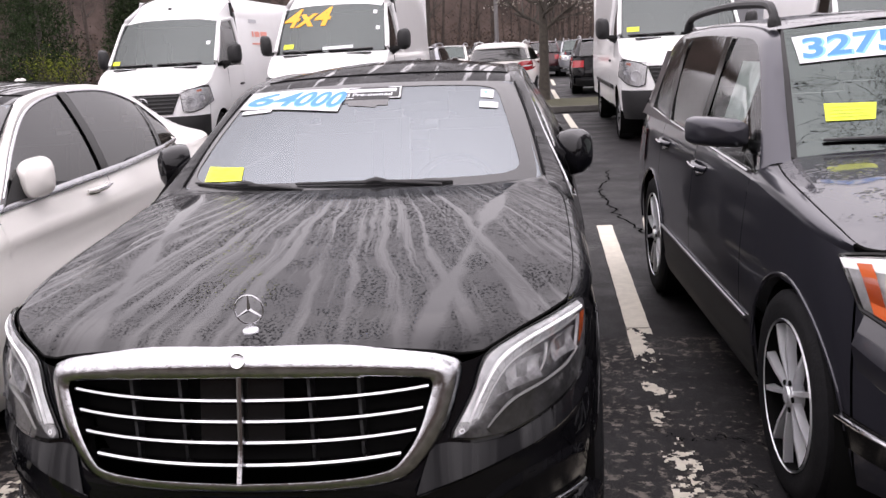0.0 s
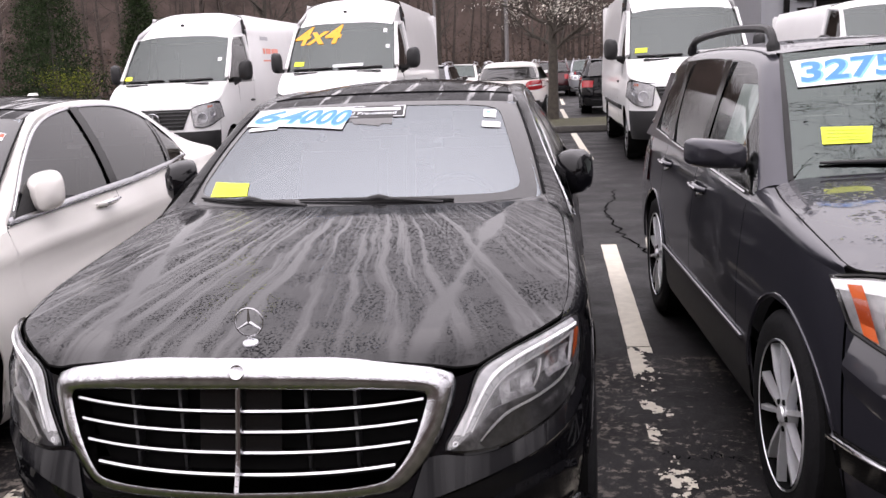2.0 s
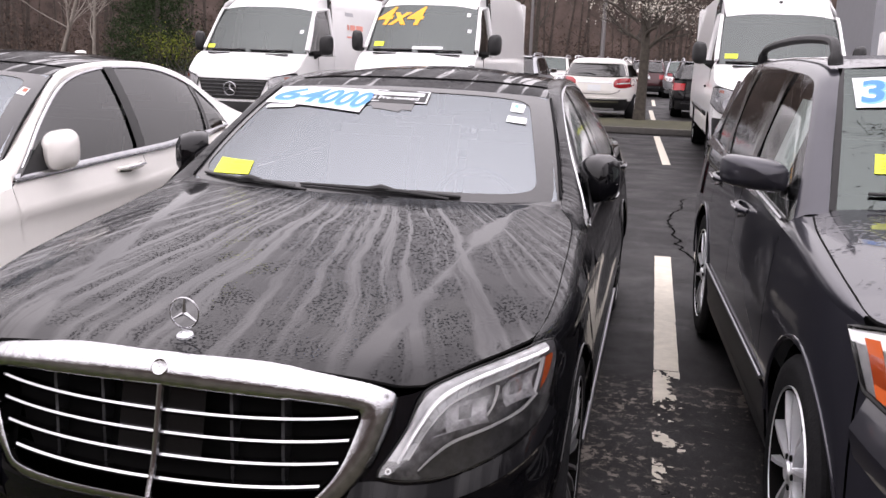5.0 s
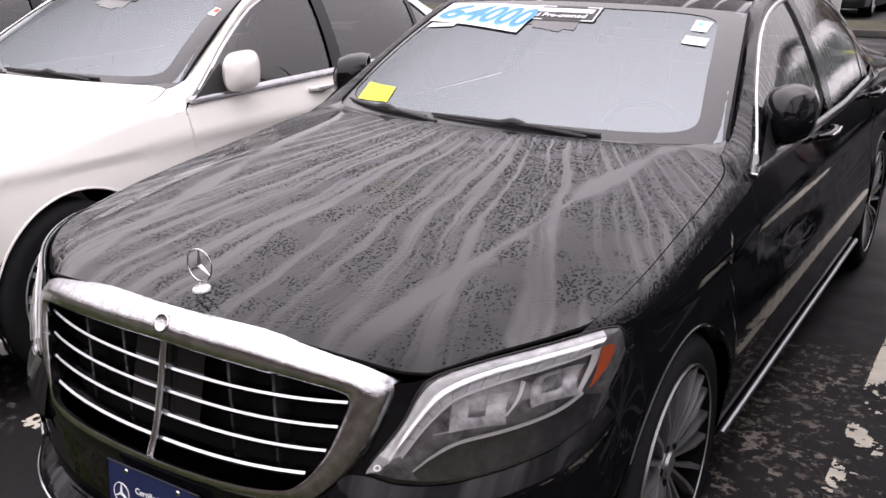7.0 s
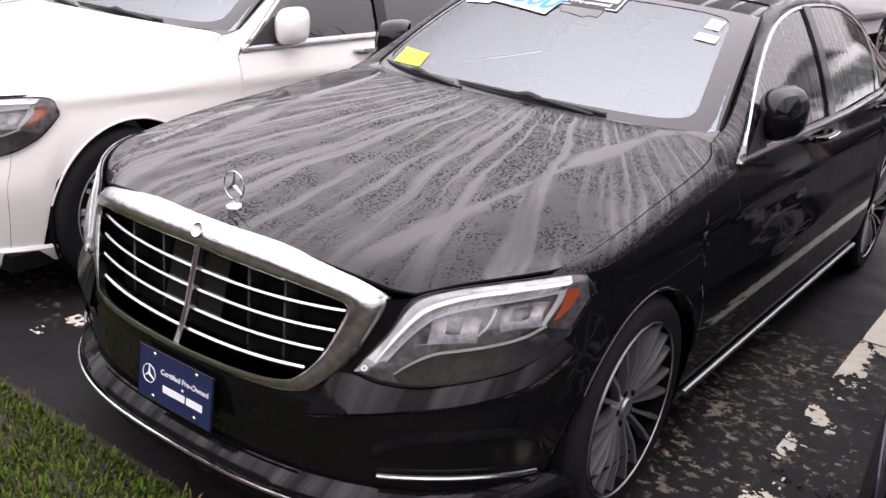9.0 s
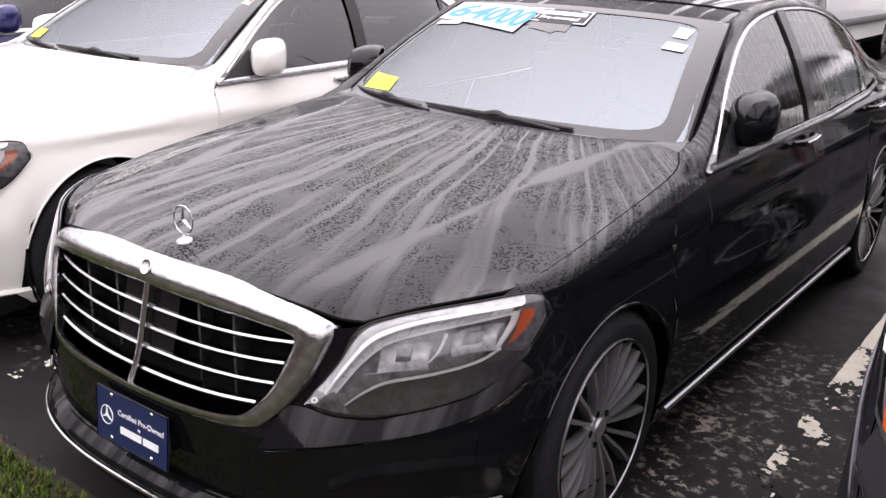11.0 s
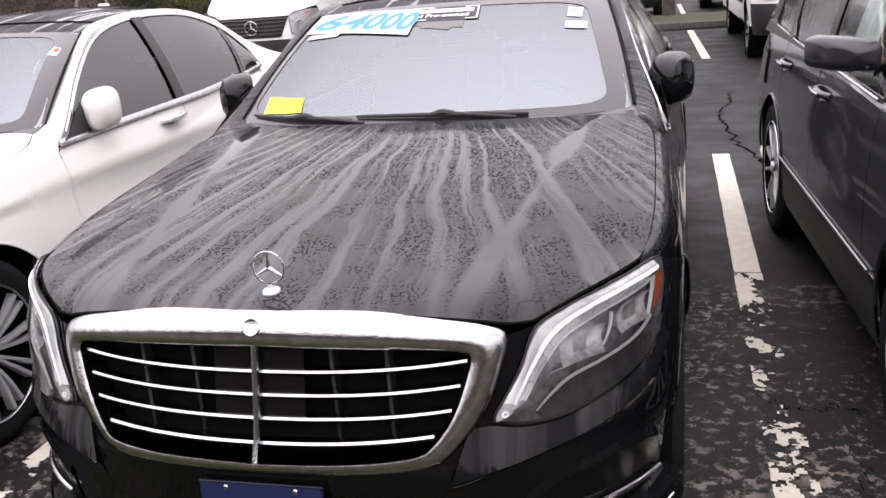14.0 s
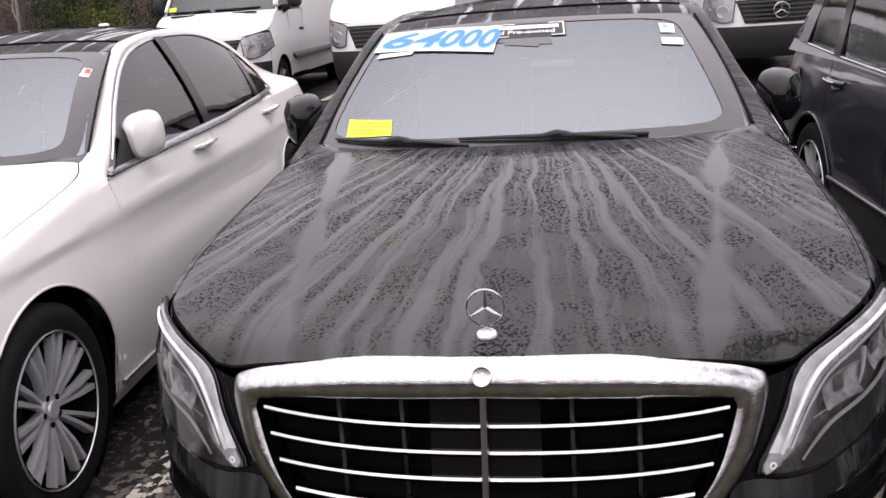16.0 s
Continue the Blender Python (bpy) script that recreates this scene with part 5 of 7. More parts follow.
def van(m, label, roof=2.72, length=6.9, lift=0.0, dark_bumper=True, windows=False, group="delivery vans"):
    """A white high-roofed delivery van, standing lift higher than the usual one."""
    car = thing("delivery_van", m, label, "van", group)
    h = lift
    zs = [0.25, 0.4, 0.6, 0.8, 1.0, 1.15, 1.3, 1.5]
    zs = [z + h for z in zs]
    sh = Shell(zs, [0.93, 0.965, 0.985, 0.992, 0.992, 0.985, 0.975, 0.965], [0.08, 0.02, 0.0, 0.02, 0.06, 0.10, 0.3, 0.62], [length] * 8, 0.85, length - 0.1, 3.2, 8)
    R, yf, ya = 0.42, 1.0, 1.0 + (4.32 if length > 6.2 else 3.66)

    def arch(y):
        for q in (yf, ya):
            if abs(y - q) < R:
                return 0.36 + h + math.sqrt(R * R - (y - q) ** 2)
        return 0.0

    part("front_bumper", panel(sh, [("f", f) for f in fcols(-0.97, 0.97, 31)], lambda c: 0.28 + h, lambda c: 0.72 + h, 8, 0.004), PLASTIC if dark_bumper else VANWHITE, car, "dark grey plastic front bumper")
    part("nose", panel(sh, [("f", f) for f in fcols(-0.97, 0.97, 31)], lambda c: 0.72 + h, lambda c: table(abs(c[1]), [0, 0.6, 0.97], [1.13, 1.12, 1.14]) + h, 6), VANWHITE, car)
    part("floorpan", box(-0.9, 0.9, 0.5, length - 0.1, 0.32 + h, 0.5 + h), DARK, car)
    for s in (1, -1):
        fl = lambda pts: pts if s > 0 else flip(pts)
        cols = [("f", s * f) for f in fcols(0.972, 1.0, 6)] + [("s", s * y) for y in list(np.linspace(0.851, yf + R, 14)) + [yf + R + 0.001, 1.5]]
        part("fender", panel(sh, cols, lambda c: max(0.4 + h, arch(sh.at(c, 0.6 + h).y)), lambda c: 1.205 + h + 0.29 * min(1, max(0, (sh.at(c, 0.8 + h).y - 0.5) / 0.5)), 10), VANWHITE, car)
        # side wall: sill to gutter, leaning in towards the roof
        wall = lambda y, z: Vector((s * table(z, [0.4 + h, 0.9 + h, 1.45 + h, roof + h - 0.25, roof + h - 0.06], [0.965, 0.993, 0.975, 0.90, 0.83]), y, z))
        ys = sorted(set(list(np.linspace(2.35, length - 0.08, 30)) + [ya - R - 0.001, ya - R + 0.001, ya + R - 0.001, ya + R + 0.001] + list(np.linspace(ya - R, ya + R, 15))))
        part("side_wall", grid([[wall(y, lerp(max(0.4 + h, arch(y)), roof + h - 0.06, j / 10)) for j in range(11)] for y in ys]), VANWHITE, car)
        part("rub_strip", tube([wall(y, 0.72 + h) + Vector((s * 0.012, 0, 0)) for y in np.linspace(1.55, ya - R - 0.05, 6)], 0.03, 8, flat=2.5), PLASTIC, car)
        ztop = lambda y: table(y, [1.45, 1.9, 2.34], [2.28, 2.32, 2.34]) + h
        part("cab_door", grid([[wall(y, lerp(0.42 + h, 1.47 + h, j / 8)) for j in range(9)] for y in np.linspace(1.505, 2.34, 10)]), VANWHITE, car)
        low = [wall(y, 1.47 + h) for y in np.linspace(1.0, 2.34, 14)]
        up = [Vector((s * table(q, [0, 0.45, 1], [0.93, 0.86, 0.84]), table(q, [0, 0.45, 1], [1.02, 1.62, 2.34]), table(q, [0, 0.45, 1], [1.56, 2.24, 2.30]) + h)) for q in np.linspace(0, 1, 14)]
        part("cab_window", strip(low, up, 4, (s * 0.01, 0, 0)), TINT, car)
        part("window_frame", tube(up, 0.03, 8), VANWHITE, car)
        part("pillar_cover", tube([low[-1], up[-1]], 0.05, 8), VANWHITE, car)
        part("roof_side", strip(up, [Vector((p.x * 0.97, p.y, table(p.y, [1.0, 1.62, 2.34], [1.56, 2.33, roof - 0.12]) + h)) for p in up], 4), VANWHITE, car)
        for yy in ([yf, ya]):
            wheel(car, s * 0.95, yy, 0.36, 0.225, 0.23, DARKALLOY, 8, 0, 0.03)
            bm = spin([(0, R), (-s * 0.35, R)], 28)
            part("arch_liner", bm, DARK, car).location = (s * 0.965, yy, 0.36 + h)
        door_mirror(car, (s * 1.24, 1.32, 1.66 + h), s, PLASTIC, 0.2, 0.36, 0.14, 0.1)
        part("mirror_arm", box(min(s * 0.93, s * 1.12), max(s * 0.93, s * 1.12), 1.26, 1.36, 1.50 + h, 1.56 + h, 0.015), PLASTIC, car)
        part("door_handle", box(min(s * 0.985, s * 1.012), max(s * 0.985, s * 1.012), 2.08, 2.28, 1.12 + h, 1.16 + h, 0.01), PLASTIC, car)
        on = lambda x, z, o: sh.front(s * min(x, sh.w(z) * 0.9995), z, o)
        upc = [(0.60, 1.08), (0.72, 1.13), (0.85, 1.16), (0.955, 1.16)]
        dnc = [(0.64, 0.80), (0.75, 0.78), (0.88, 0.82), (0.98, 0.93)]
        U, D = smooth([(x, 0, z + h) for x, z in upc], 13), smooth([(x, 0, z + h) for x, z in dnc], 13)
        lamp = part("headlamp", grid([[on(lerp(a, b, j / 5).x, lerp(a, b, j / 5).z, 0.012) for a, b in zip(U, D)] for j in range(6)]), LAMPMID, car, "clear headlamp with orange indicator")
        part("lens", grid([[on(lerp(a, b, j / 5).x, lerp(a, b, j / 5).z, 0.03) for a, b in zip(U, D)] for j in range(6)]), LENS, lamp)
        part("lens_edge", tube([on(p.x, p.z, 0.016) for p in U] + [on(p.x, p.z, 0.016) for p in reversed(D)], 0.008, 6, closed=True), PIANO, lamp)
        part("indicator", grid([[on(lerp(a, b, f).x, lerp(a, b, f).z, 0.02) for a, b in list(zip(U, D))[7:10]] for f in (0.08, 0.20)]), AMBER, lamp)
        part("reflector", spin([(0.0, 0.055), (-0.02, 0.05), (-0.006, 0.03), (-0.012, 0.001)], 16, "y"), LAMPCHROME, lamp).matrix_basis = Matrix.Translation(on(0.88, 1.0 + h, 0.008)) @ pose(0, 0, 0, 0, 0, s * 40)
        part("reflector", spin([(0.0, 0.09), (-0.02, 0.08), (-0.008, 0.05), (-0.01, 0.001)], 20, "y"), LAMPCHROME, lamp).matrix_basis = Matrix.Translation(on(0.76, 0.93 + h, 0.008)) @ pose(0, 0, 0, 0, 0, s * 25)
    # bonnet and windscreen
    f0 = [sh.front(u * 0.965, table(abs(u), [0, 0.6, 1], [1.13, 1.12, 1.14]) + h) for u in np.linspace(-1, 1, 31)]
    f0 = [Vector((p.x, min(p.y, 0.55), p.z + 0.22 * max(0, min(p.y, 0.55) - 0.12))) for p in f0]
    r0 = smooth([(-0.95, 1.0, 1.50 + h), (-0.5, 0.80, 1.50 + h), (0, 0.74, 1.50 + h), (0.5, 0.80, 1.50 + h), (0.95, 1.0, 1.50 + h)], 31)
    part("bonnet", strip(f0, r0, 8, (0, -0.02, 0.05)), VANWHITE, car)
    for s in (1, -1):
        # the wing's shoulder between the bonnet's edge and the fender
        e0, e1 = (f0[-1], r0[-1]) if s > 0 else (f0[0], r0[0])
        edge_ = [lerp(e0, e1, q) + Vector((0, -0.02, 0.05)) * (4 * q * (1 - q)) + Vector((-s * 0.004, 0, 0.002)) for q in np.linspace(0, 1, 9)]
        outw = [sh.at(("s", s * y) if y > 0.85 else ("f", s * (1 - ((0.85 - y) / 0.85) ** 3.2) ** (1 / 3.2)), 1.20 + h + 0.29 * min(1, max(0, (y - 0.5) / 0.5)) - 0.01, 0.001) for y in np.linspace(0.30, 1.06, 9)]
        part("wing_shoulder", strip(edge_, outw, 3, (s * 0.012, 0, 0.012)), VANWHITE, car)
    for x in (-0.52, 0.52):
        q = lerp(f0[15], r0[15], 0.86)
        part("bonnet_vent", box(x - 0.2, x + 0.2, q.y + 0.03, q.y + 0.09, q.z + 0.02, q.z + 0.045, 0.008), PLASTIC, car, "black bonnet air vent")
    wb = [p + Vector((0, 0.05, 0.04)) for p in smooth([(-0.925, 0.98, 1.47 + h), (-0.5, 0.82, 1.47 + h), (0, 0.76, 1.47 + h), (0.5, 0.82, 1.47 + h), (0.925, 0.98, 1.47 + h)], 31)]
    wt = smooth([(-0.835, 1.62, 2.24 + h), (-0.4, 1.52, 2.28 + h), (0, 1.49, 2.29 + h), (0.4, 1.52, 2.28 + h), (0.835, 1.62, 2.24 + h)], 31)
    part("cowl", strip(r0, wb, 2), PLASTIC, car)
    ws = part("windscreen", strip(wb, wt, 8, (0, -0.02, 0.02)), VANGLASS, car, "grey mirroring windscreen")
    ws.visible_shadow = False
    for s in (1, -1):
        part("front_pillar", strip(fl2(s, [(0.925, 1.03, 1.51 + h), (0.89, 1.3, 1.86 + h), (0.835, 1.62, 2.24 + h)]), fl2(s, [(0.968, 1.02, 1.48 + h), (0.945, 1.28, 1.80 + h), (0.875, 1.64, 2.26 + h)]), 2, (s * 0.01, -0.01, 0), 0.02), VANWHITE, car)
    # roof cap
    rows = []
    for q in np.linspace(0, 1, 16):
        y = lerp(1.5, 2.4, q) if q < 1 else 2.4
        zc = table(q, [0, 0.15, 0.5, 0.8, 1], [2.29, 2.40, roof - 0.08, roof - 0.01, roof]) + h
        row = []
        for u in np.linspace(-1, 1, 17):
            ze = table(q, [0, 0.3, 0.6, 1], [2.24, 2.34, roof - 0.30, roof - 0.12]) + h
            row.append(Vector((u * table(q, [0, 1], [0.80, 0.83]), y + 0.13 * u * u * (1 - q), lerp(ze, zc, (1 - abs(u) ** 3.5)))))
        rows.append(row)
    part("roof_cap", grid(rows), VANWHITE, car)
    part("roof", grid([[Vector((u * 0.83, y, roof + h - 0.10 * abs(u) ** 4)) for u in np.linspace(-1, 1, 17)] for y in np.linspace(2.4, length - 0.08, 12)]), VANWHITE, car)
    part("rear_door", box(-0.95, 0.95, length - 0.08, length, 0.4 + h, roof + h - 0.1, 0.03), VANWHITE, car)
    part("marker_lamp", box(-0.03, 0.03, 1.62, 1.66, 2.46 + h, 2.50 + h, 0.008), PLASTIC, car)
    part("interior", box(-0.85, 0.85, 1.35, 2.2, 0.9 + h, 1.46 + h, 0.05), DASH, car)
    part("headliner", box(-0.8, 0.8, 1.62, 2.36, 2.18 + h, 2.21 + h), DASH, car)
    # added dark sheet, keeps the lit white load space out of the windscreen
    part("added_partition", box(-0.86, 0.86, 2.36, 2.40, 0.5 + h, roof + h - 0.15), DASH, car)
    for x in (-0.5, 0.5):
        seat(car, x, 1.55, 1.2 + h, DASH)
    # grille
    gp = lambda u, v, o: sh.front(u * lerp(0.60, 0.48, v), lerp(1.08, 0.76, v) + h, o)
    gr = part("grille", grid([[gp(u, v, 0.014) for u in np.linspace(-1, 1, 15)] for v in np.linspace(0, 1, 5)]), PIANO, car, "black grille with a star")
    for v in (0.12, 0.3, 0.48, 0.66, 0.84):
        part("grille_slat", tube([gp(u, v, 0.022) for u in np.linspace(-0.96, 0.96, 11)], 0.016, 6, flat=0.6), PLASTIC, gr)
    star(gr, 0.105, Matrix.Translation(gp(0, 0.5, 0.05)) @ pose(0, 0, 0, 90, 0, 0), 0.09)

    def onws(u, v, o=0.004):
        i = (u + 1) * 15
        q = min(29, int(i))
        a, b = lerp(wb[q], wb[q + 1], i - q), lerp(wt[q], wt[q + 1], i - q)
        return lerp(a, b, v) + Vector((0, -0.02, 0.02)) * (4 * v * (1 - v)) + Vector((0, -0.78, 0.62)) * o
    for x0, x1 in ((-0.85, -0.1), (0.0, 0.75)):
        part("wiper", tube([onws(x0, 0.03, 0.02), onws((x0 + x1) / 2, 0.02, 0.03), onws(x1, 0.035, 0.02)], 0.014, 6), PLASTIC, car)
    return car, onws, wall


def fl2(s, pts):
    c = smooth(pts, 9)
    return c if s > 0 else flip(c)



# ---- ground ----
def asphalt():
    """Wet asphalt, with a worn strip along the lawn where pale old surfacing shows through in flakes."""
    m = mat("wet_asphalt", (0.0105, 0.0098, 0.0104), 0.55, 0, 0, 0.3, 1.3, 0.3, 240, 0.2)
    nd, lk = m.node_tree.nodes, m.node_tree.links
    b = nd["Principled BSDF"]
    base = b.inputs["Base Color"].links[0].from_socket
    tc, sep = nd.new("ShaderNodeTexCoord"), nd.new("ShaderNodeSeparateXYZ")
    lk.new(tc.outputs["Object"], sep.inputs[0])
    big, fine = nd.new("ShaderNodeTexNoise"), nd.new("ShaderNodeTexNoise")
    big.inputs["Scale"].default_value, big.inputs["Detail"].default_value = 1.7, 3
    fine.inputs["Scale"].default_value, fine.inputs["Detail"].default_value, fine.inputs["Roughness"].default_value = 19.0, 15, 0.74
    for n in (big, fine):
        lk.new(tc.outputs["Object"], n.inputs["Vector"])

    def rng(sock, a, c):
        n = nd.new("ShaderNodeMapRange")
        n.inputs["From Min"].default_value, n.inputs["From Max"].default_value = a, c
        lk.new(sock, n.inputs["Value"])
        return n.outputs[0]

    def mul(a, c, op="MULTIPLY"):
        n = nd.new("ShaderNodeMath")
        n.operation = op
        for i, s in enumerate((a, c)):
            if isinstance(s, float):
                n.inputs[i].default_value = s
            else:
                lk.new(s, n.inputs[i])
        return n.outputs[0]
    edge = mul(sep.outputs["Y"], mul(big.outputs["Fac"], 0.25), "ADD")
    strip_ = mul(rng(edge, 2.95, 2.88), rng(edge, 0.5, 0.75))
    flake = mul(rng(mul(fine.outputs["Fac"], mul(big.outputs["Fac"], 0.26), "ADD"), 0.668, 0.705), strip_)
    mx = nd.new("ShaderNodeMix")
    mx.data_type = "RGBA"
    lk.new(flake, mx.inputs[0])
    lk.new(base, mx.inputs[6])
    worn, grit = nd.new("ShaderNodeValToRGB"), nd.new("ShaderNodeTexNoise")
    grit.inputs["Scale"].default_value, grit.inputs["Detail"].default_value = 7.0, 12
    lk.new(tc.outputs["Object"], grit.inputs["Vector"])
    lk.new(grit.outputs["Fac"], worn.inputs[0])
    worn.color_ramp.elements[0].position, worn.color_ramp.elements[1].position = 0.38, 0.62
    worn.color_ramp.elements[0].color, worn.color_ramp.elements[1].color = (0.07, 0.062, 0.055, 1), (0.21, 0.185, 0.16, 1)
    lk.new(worn.outputs[0], mx.inputs[7])
    b.inputs["Specular IOR Level"].default_value = 0.16
    lk.new(mx.outputs[2], b.inputs["Base Color"])
    return m


ASPHALT = asphalt()
GRASSEARTH = mat("lawn_earth", (0.026, 0.023, 0.012), 0.95, 0, 0, 0.5, 5, 0.5, 60)
KERB = mat("concrete_kerb", (0.096, 0.09, 0.084), 0.8, 0, 0, 0.2, 9, 0.3, 80)
LINE = mat("road_paint", (0.60, 0.56, 0.47), 0.6, 0, 0, 0.12, 14, 0.3, 120)
CRACK = mat("crack", (0.004, 0.004, 0.004), 0.9)
CRACK.node_tree.nodes["Principled BSDF"].inputs["Specular IOR Level"].default_value = 0.0


def island(name, col):
    """A leafy material whose colour changes from piece to piece."""
    m = mat(name, col, 0.8)
    nd, lk = m.node_tree.nodes, m.node_tree.links
    g, r = nd.new("ShaderNodeNewGeometry"), nd.new("ShaderNodeValToRGB")
    nd["Principled BSDF"].inputs["Specular IOR Level"].default_value = 0.12
    r.color_ramp.elements[0].color = (*[c * 0.45 for c in col], 1)
    r.color_ramp.elements[1].color = (*[min(1, c * 1.7) for c in col], 1)
    lk.new(g.outputs["Random Per Island"], r.inputs[0])
    lk.new(r.outputs[0], nd["Principled BSDF"].inputs["Base Color"])
    return m


BLADE = island("grass_blade", (0.050, 0.080, 0.010))
DEADBLADE = island("dry_grass", (0.10, 0.075, 0.035))
BARK = mat("grey_bark", (0.055, 0.047, 0.038), 0.9, 0, 0, 0.45, 9, 0.7, 40)
TWIG = mat("bare_twigs", (0.06, 0.046, 0.038), 0.9, 0, 0, 0.4, 3)
PALEBARK = mat("pale_dead_wood", (0.26, 0.23, 0.20), 0.9, 0, 0, 0.3, 6, 0.4, 30)
NEEDLE = island("evergreen_needles", (0.022, 0.036, 0.014))
SHRUB = island("spring_leaves", (0.13, 0.15, 0.02))
BLOSSOM = island("white_blossom", (0.55, 0.52, 0.46))
BRUSH = island("brown_brush", (0.060, 0.042, 0.032))

bm = grid([[(x, y, 0) for x in (-400, -40, -12, 12, 40, 400)] for y in (-400, -30, 0, 8, 30, 60, 400)])
tagged(part("ground", bm, ASPHALT, flat=True), "wet dark asphalt of the car lot", "asphalt", kind="structure")
rnd = random.Random(4)
ys = [-30, -9, -5, -3, -2, -1.5, -1.0, -0.6, -0.3, -0.1, 0.08]
bm = grid([[(x, y + (0.06 * noise.noise((x * 1.7, 0, 3)) if y > 0 else 0), 0.0 if y > 0 else 0.025 + 0.02 * noise.noise((x, y, 0))) for x in np.linspace(-40, 40, 161)] for y in ys])
tagged(part("lawn", bm, GRASSEARTH), "earth and grass strip beside the car lot", "lawn", kind="structure")


def blades(name, n, x0, x1, y0, y1, z, h, material, label, seed):
    r = random.Random(seed)
    vs, fs = [], []
    for _ in range(n):
        x, y = r.uniform(x0, x1), r.uniform(y0, y1)
        if noise.noise((x * 2.5, y * 2.5, seed)) < r.uniform(-0.8, 0.1):
            continue
        a, l = r.uniform(0, 6.28), h * r.uniform(0.4, 1.2)
        dx, dy, w = math.cos(a) * l * r.uniform(0.2, 0.9), math.sin(a) * l * r.uniform(0.2, 0.9), 0.0022 + 0.0015 * r.random()
        px, py = -math.sin(a) * w, math.cos(a) * w
        k = len(vs)
        vs += [(x - px, y - py, z), (x + px, y + py, z), (x + dx * 0.4 + px, y + dy * 0.4 + py, z + l * 0.6), (x + dx * 0.4 - px, y + dy * 0.4 - py, z + l * 0.6), (x + dx, y + dy, z + l * 0.85)]
        fs += [(k, k + 1, k + 2, k + 3), (k + 3, k + 2, k + 4)]
    me = bpy.data.meshes.new(name)
    me.from_pydata(vs, [], fs)
    me.materials.append(material)
    return tagged(new(name, me), label, "grass", kind="stuff")


blades("grass", 60000, -3.6, 0.6, -1.5, 0.04, 0.012, 0.034, BLADE, "short wet green grass beside the asphalt", 1)
blades("dry_grass", 7000, -3.6, 0.6, -1.2, 0.08, 0.012, 0.028, DEADBLADE, "dry straw-coloured grass among the green", 2)


def stall_line(x, y0, y1, rz, worn_to=0.0):
    """A painted line; short of worn_to it breaks up into flakes."""
    ob = part("stall_line", grid([[(u + 0.004 * noise.noise((u * 9, v * 14, x)), v, 0.004) for u in np.linspace(-0.065, 0.065, 5)] for v in np.linspace(max(0, worn_to - y0), y1 - y0, max(8, int((y1 - y0) * 12)))], thick=-0.003), LINE, None, flat=True)
    ob.matrix_world = pose(x, y0, 0.0, 0, 0, rz)
    tagged(ob, "worn cream parking line painted on the asphalt", "parking line", "stall lines", "structure")
    if worn_to > y0:
        nu, nv = 17, int((worn_to - y0) / 0.0085)
        vs, fs, seen = [], [], {}

        def vert(i, j):
            if (i, j) not in seen:
                seen[i, j] = len(vs)
                u, v = -0.068 + 0.0085 * i, 0.0085 * j
                vs.append((u + 0.004 * noise.noise((u * 80, v * 80, 1)), v + 0.004 * noise.noise((u * 80, v * 80, 7)), 0.004))
            return seen[i, j]
        for j in range(nv):
            for i in range(nu - 1):
                u, v = -0.068 + 0.0085 * i, 0.0085 * j
                share = v / (worn_to - y0)
                f = noise.noise((u * 9, v * 7, 2.2)) + 0.55 * noise.noise((u * 28, v * 24, 5.1)) + 0.25 * noise.noise((u * 80, v * 70, 9))
                if f > 0.32 - 0.75 * max(0, share - 0.72) / 0.28 - 0.30 * math.exp(-((v - 0.55) / 0.16) ** 2):
                    fs.append((vert(i, j), vert(i + 1, j), vert(i + 1, j + 1), vert(i, j + 1)))
        me = bpy.data.meshes.new("paint_flakes")
        me.from_pydata(vs, [], fs)
        me.materials.append(LINE)
        fl_ = new("paint_flakes", me)
        fl_.parent = ob
        fl_["kind"] = "stuff"
    return ob


stall_line(1.262, 0.35, 5.91, 0.35, 2.95)
stall_line(-1.28, 0.35, 5.9, 1.0, 2.95)
for x, y0, y1, rz in ((1.29, 13.1, 18.8, 1.9), (0.98, 24.6, 29.8, 1.5), (0.93, 33, 38.5, 1.0), (-4.1, 13.1, 18.8, 1.9), (3.95, 0.4, 5.8, 2.0)):
    stall_line(x, y0, y1, rz)


def crack(points, w, seed):
    r = random.Random(seed)
    p = even([(x, y, 0) for x, y in points], 60)
    p = [q + Vector((r.gauss(0, 0.018), r.gauss(0, 0.012), 0)) for q in p]
    bm = grid([[q + Vector((-w * r.uniform(0.3, 1), 0, 0.003)) for q in p], [q + Vector((w * r.uniform(0.3, 1), 0, 0.003)) for q in p]])
    tagged(part("asphalt_crack", bm, CRACK, flat=True), "jagged dark crack across the asphalt", "crack", "asphalt cracks", "structure")


crack([(1.46, 9.4), (1.43, 8.7), (1.30, 8.1), (1.27, 7.7), (1.33, 7.2), (1.36, 6.7), (1.42, 6.2), (1.52, 5.6), (1.75, 5.1)], 0.016, 1)
crack([(0.96, 3.9), (1.15, 3.95), (1.35, 3.85), (1.8, 3.9)], 0.003, 2)
crack([(1.20, 1.55), (1.32, 1.45), (1.45, 1.5), (1.6, 1.4)], 0.0035, 3)
crack([(1.47, 1.1), (1.44, 0.9), (1.46, 0.7), (1.42, 0.4)], 0.0025, 4)
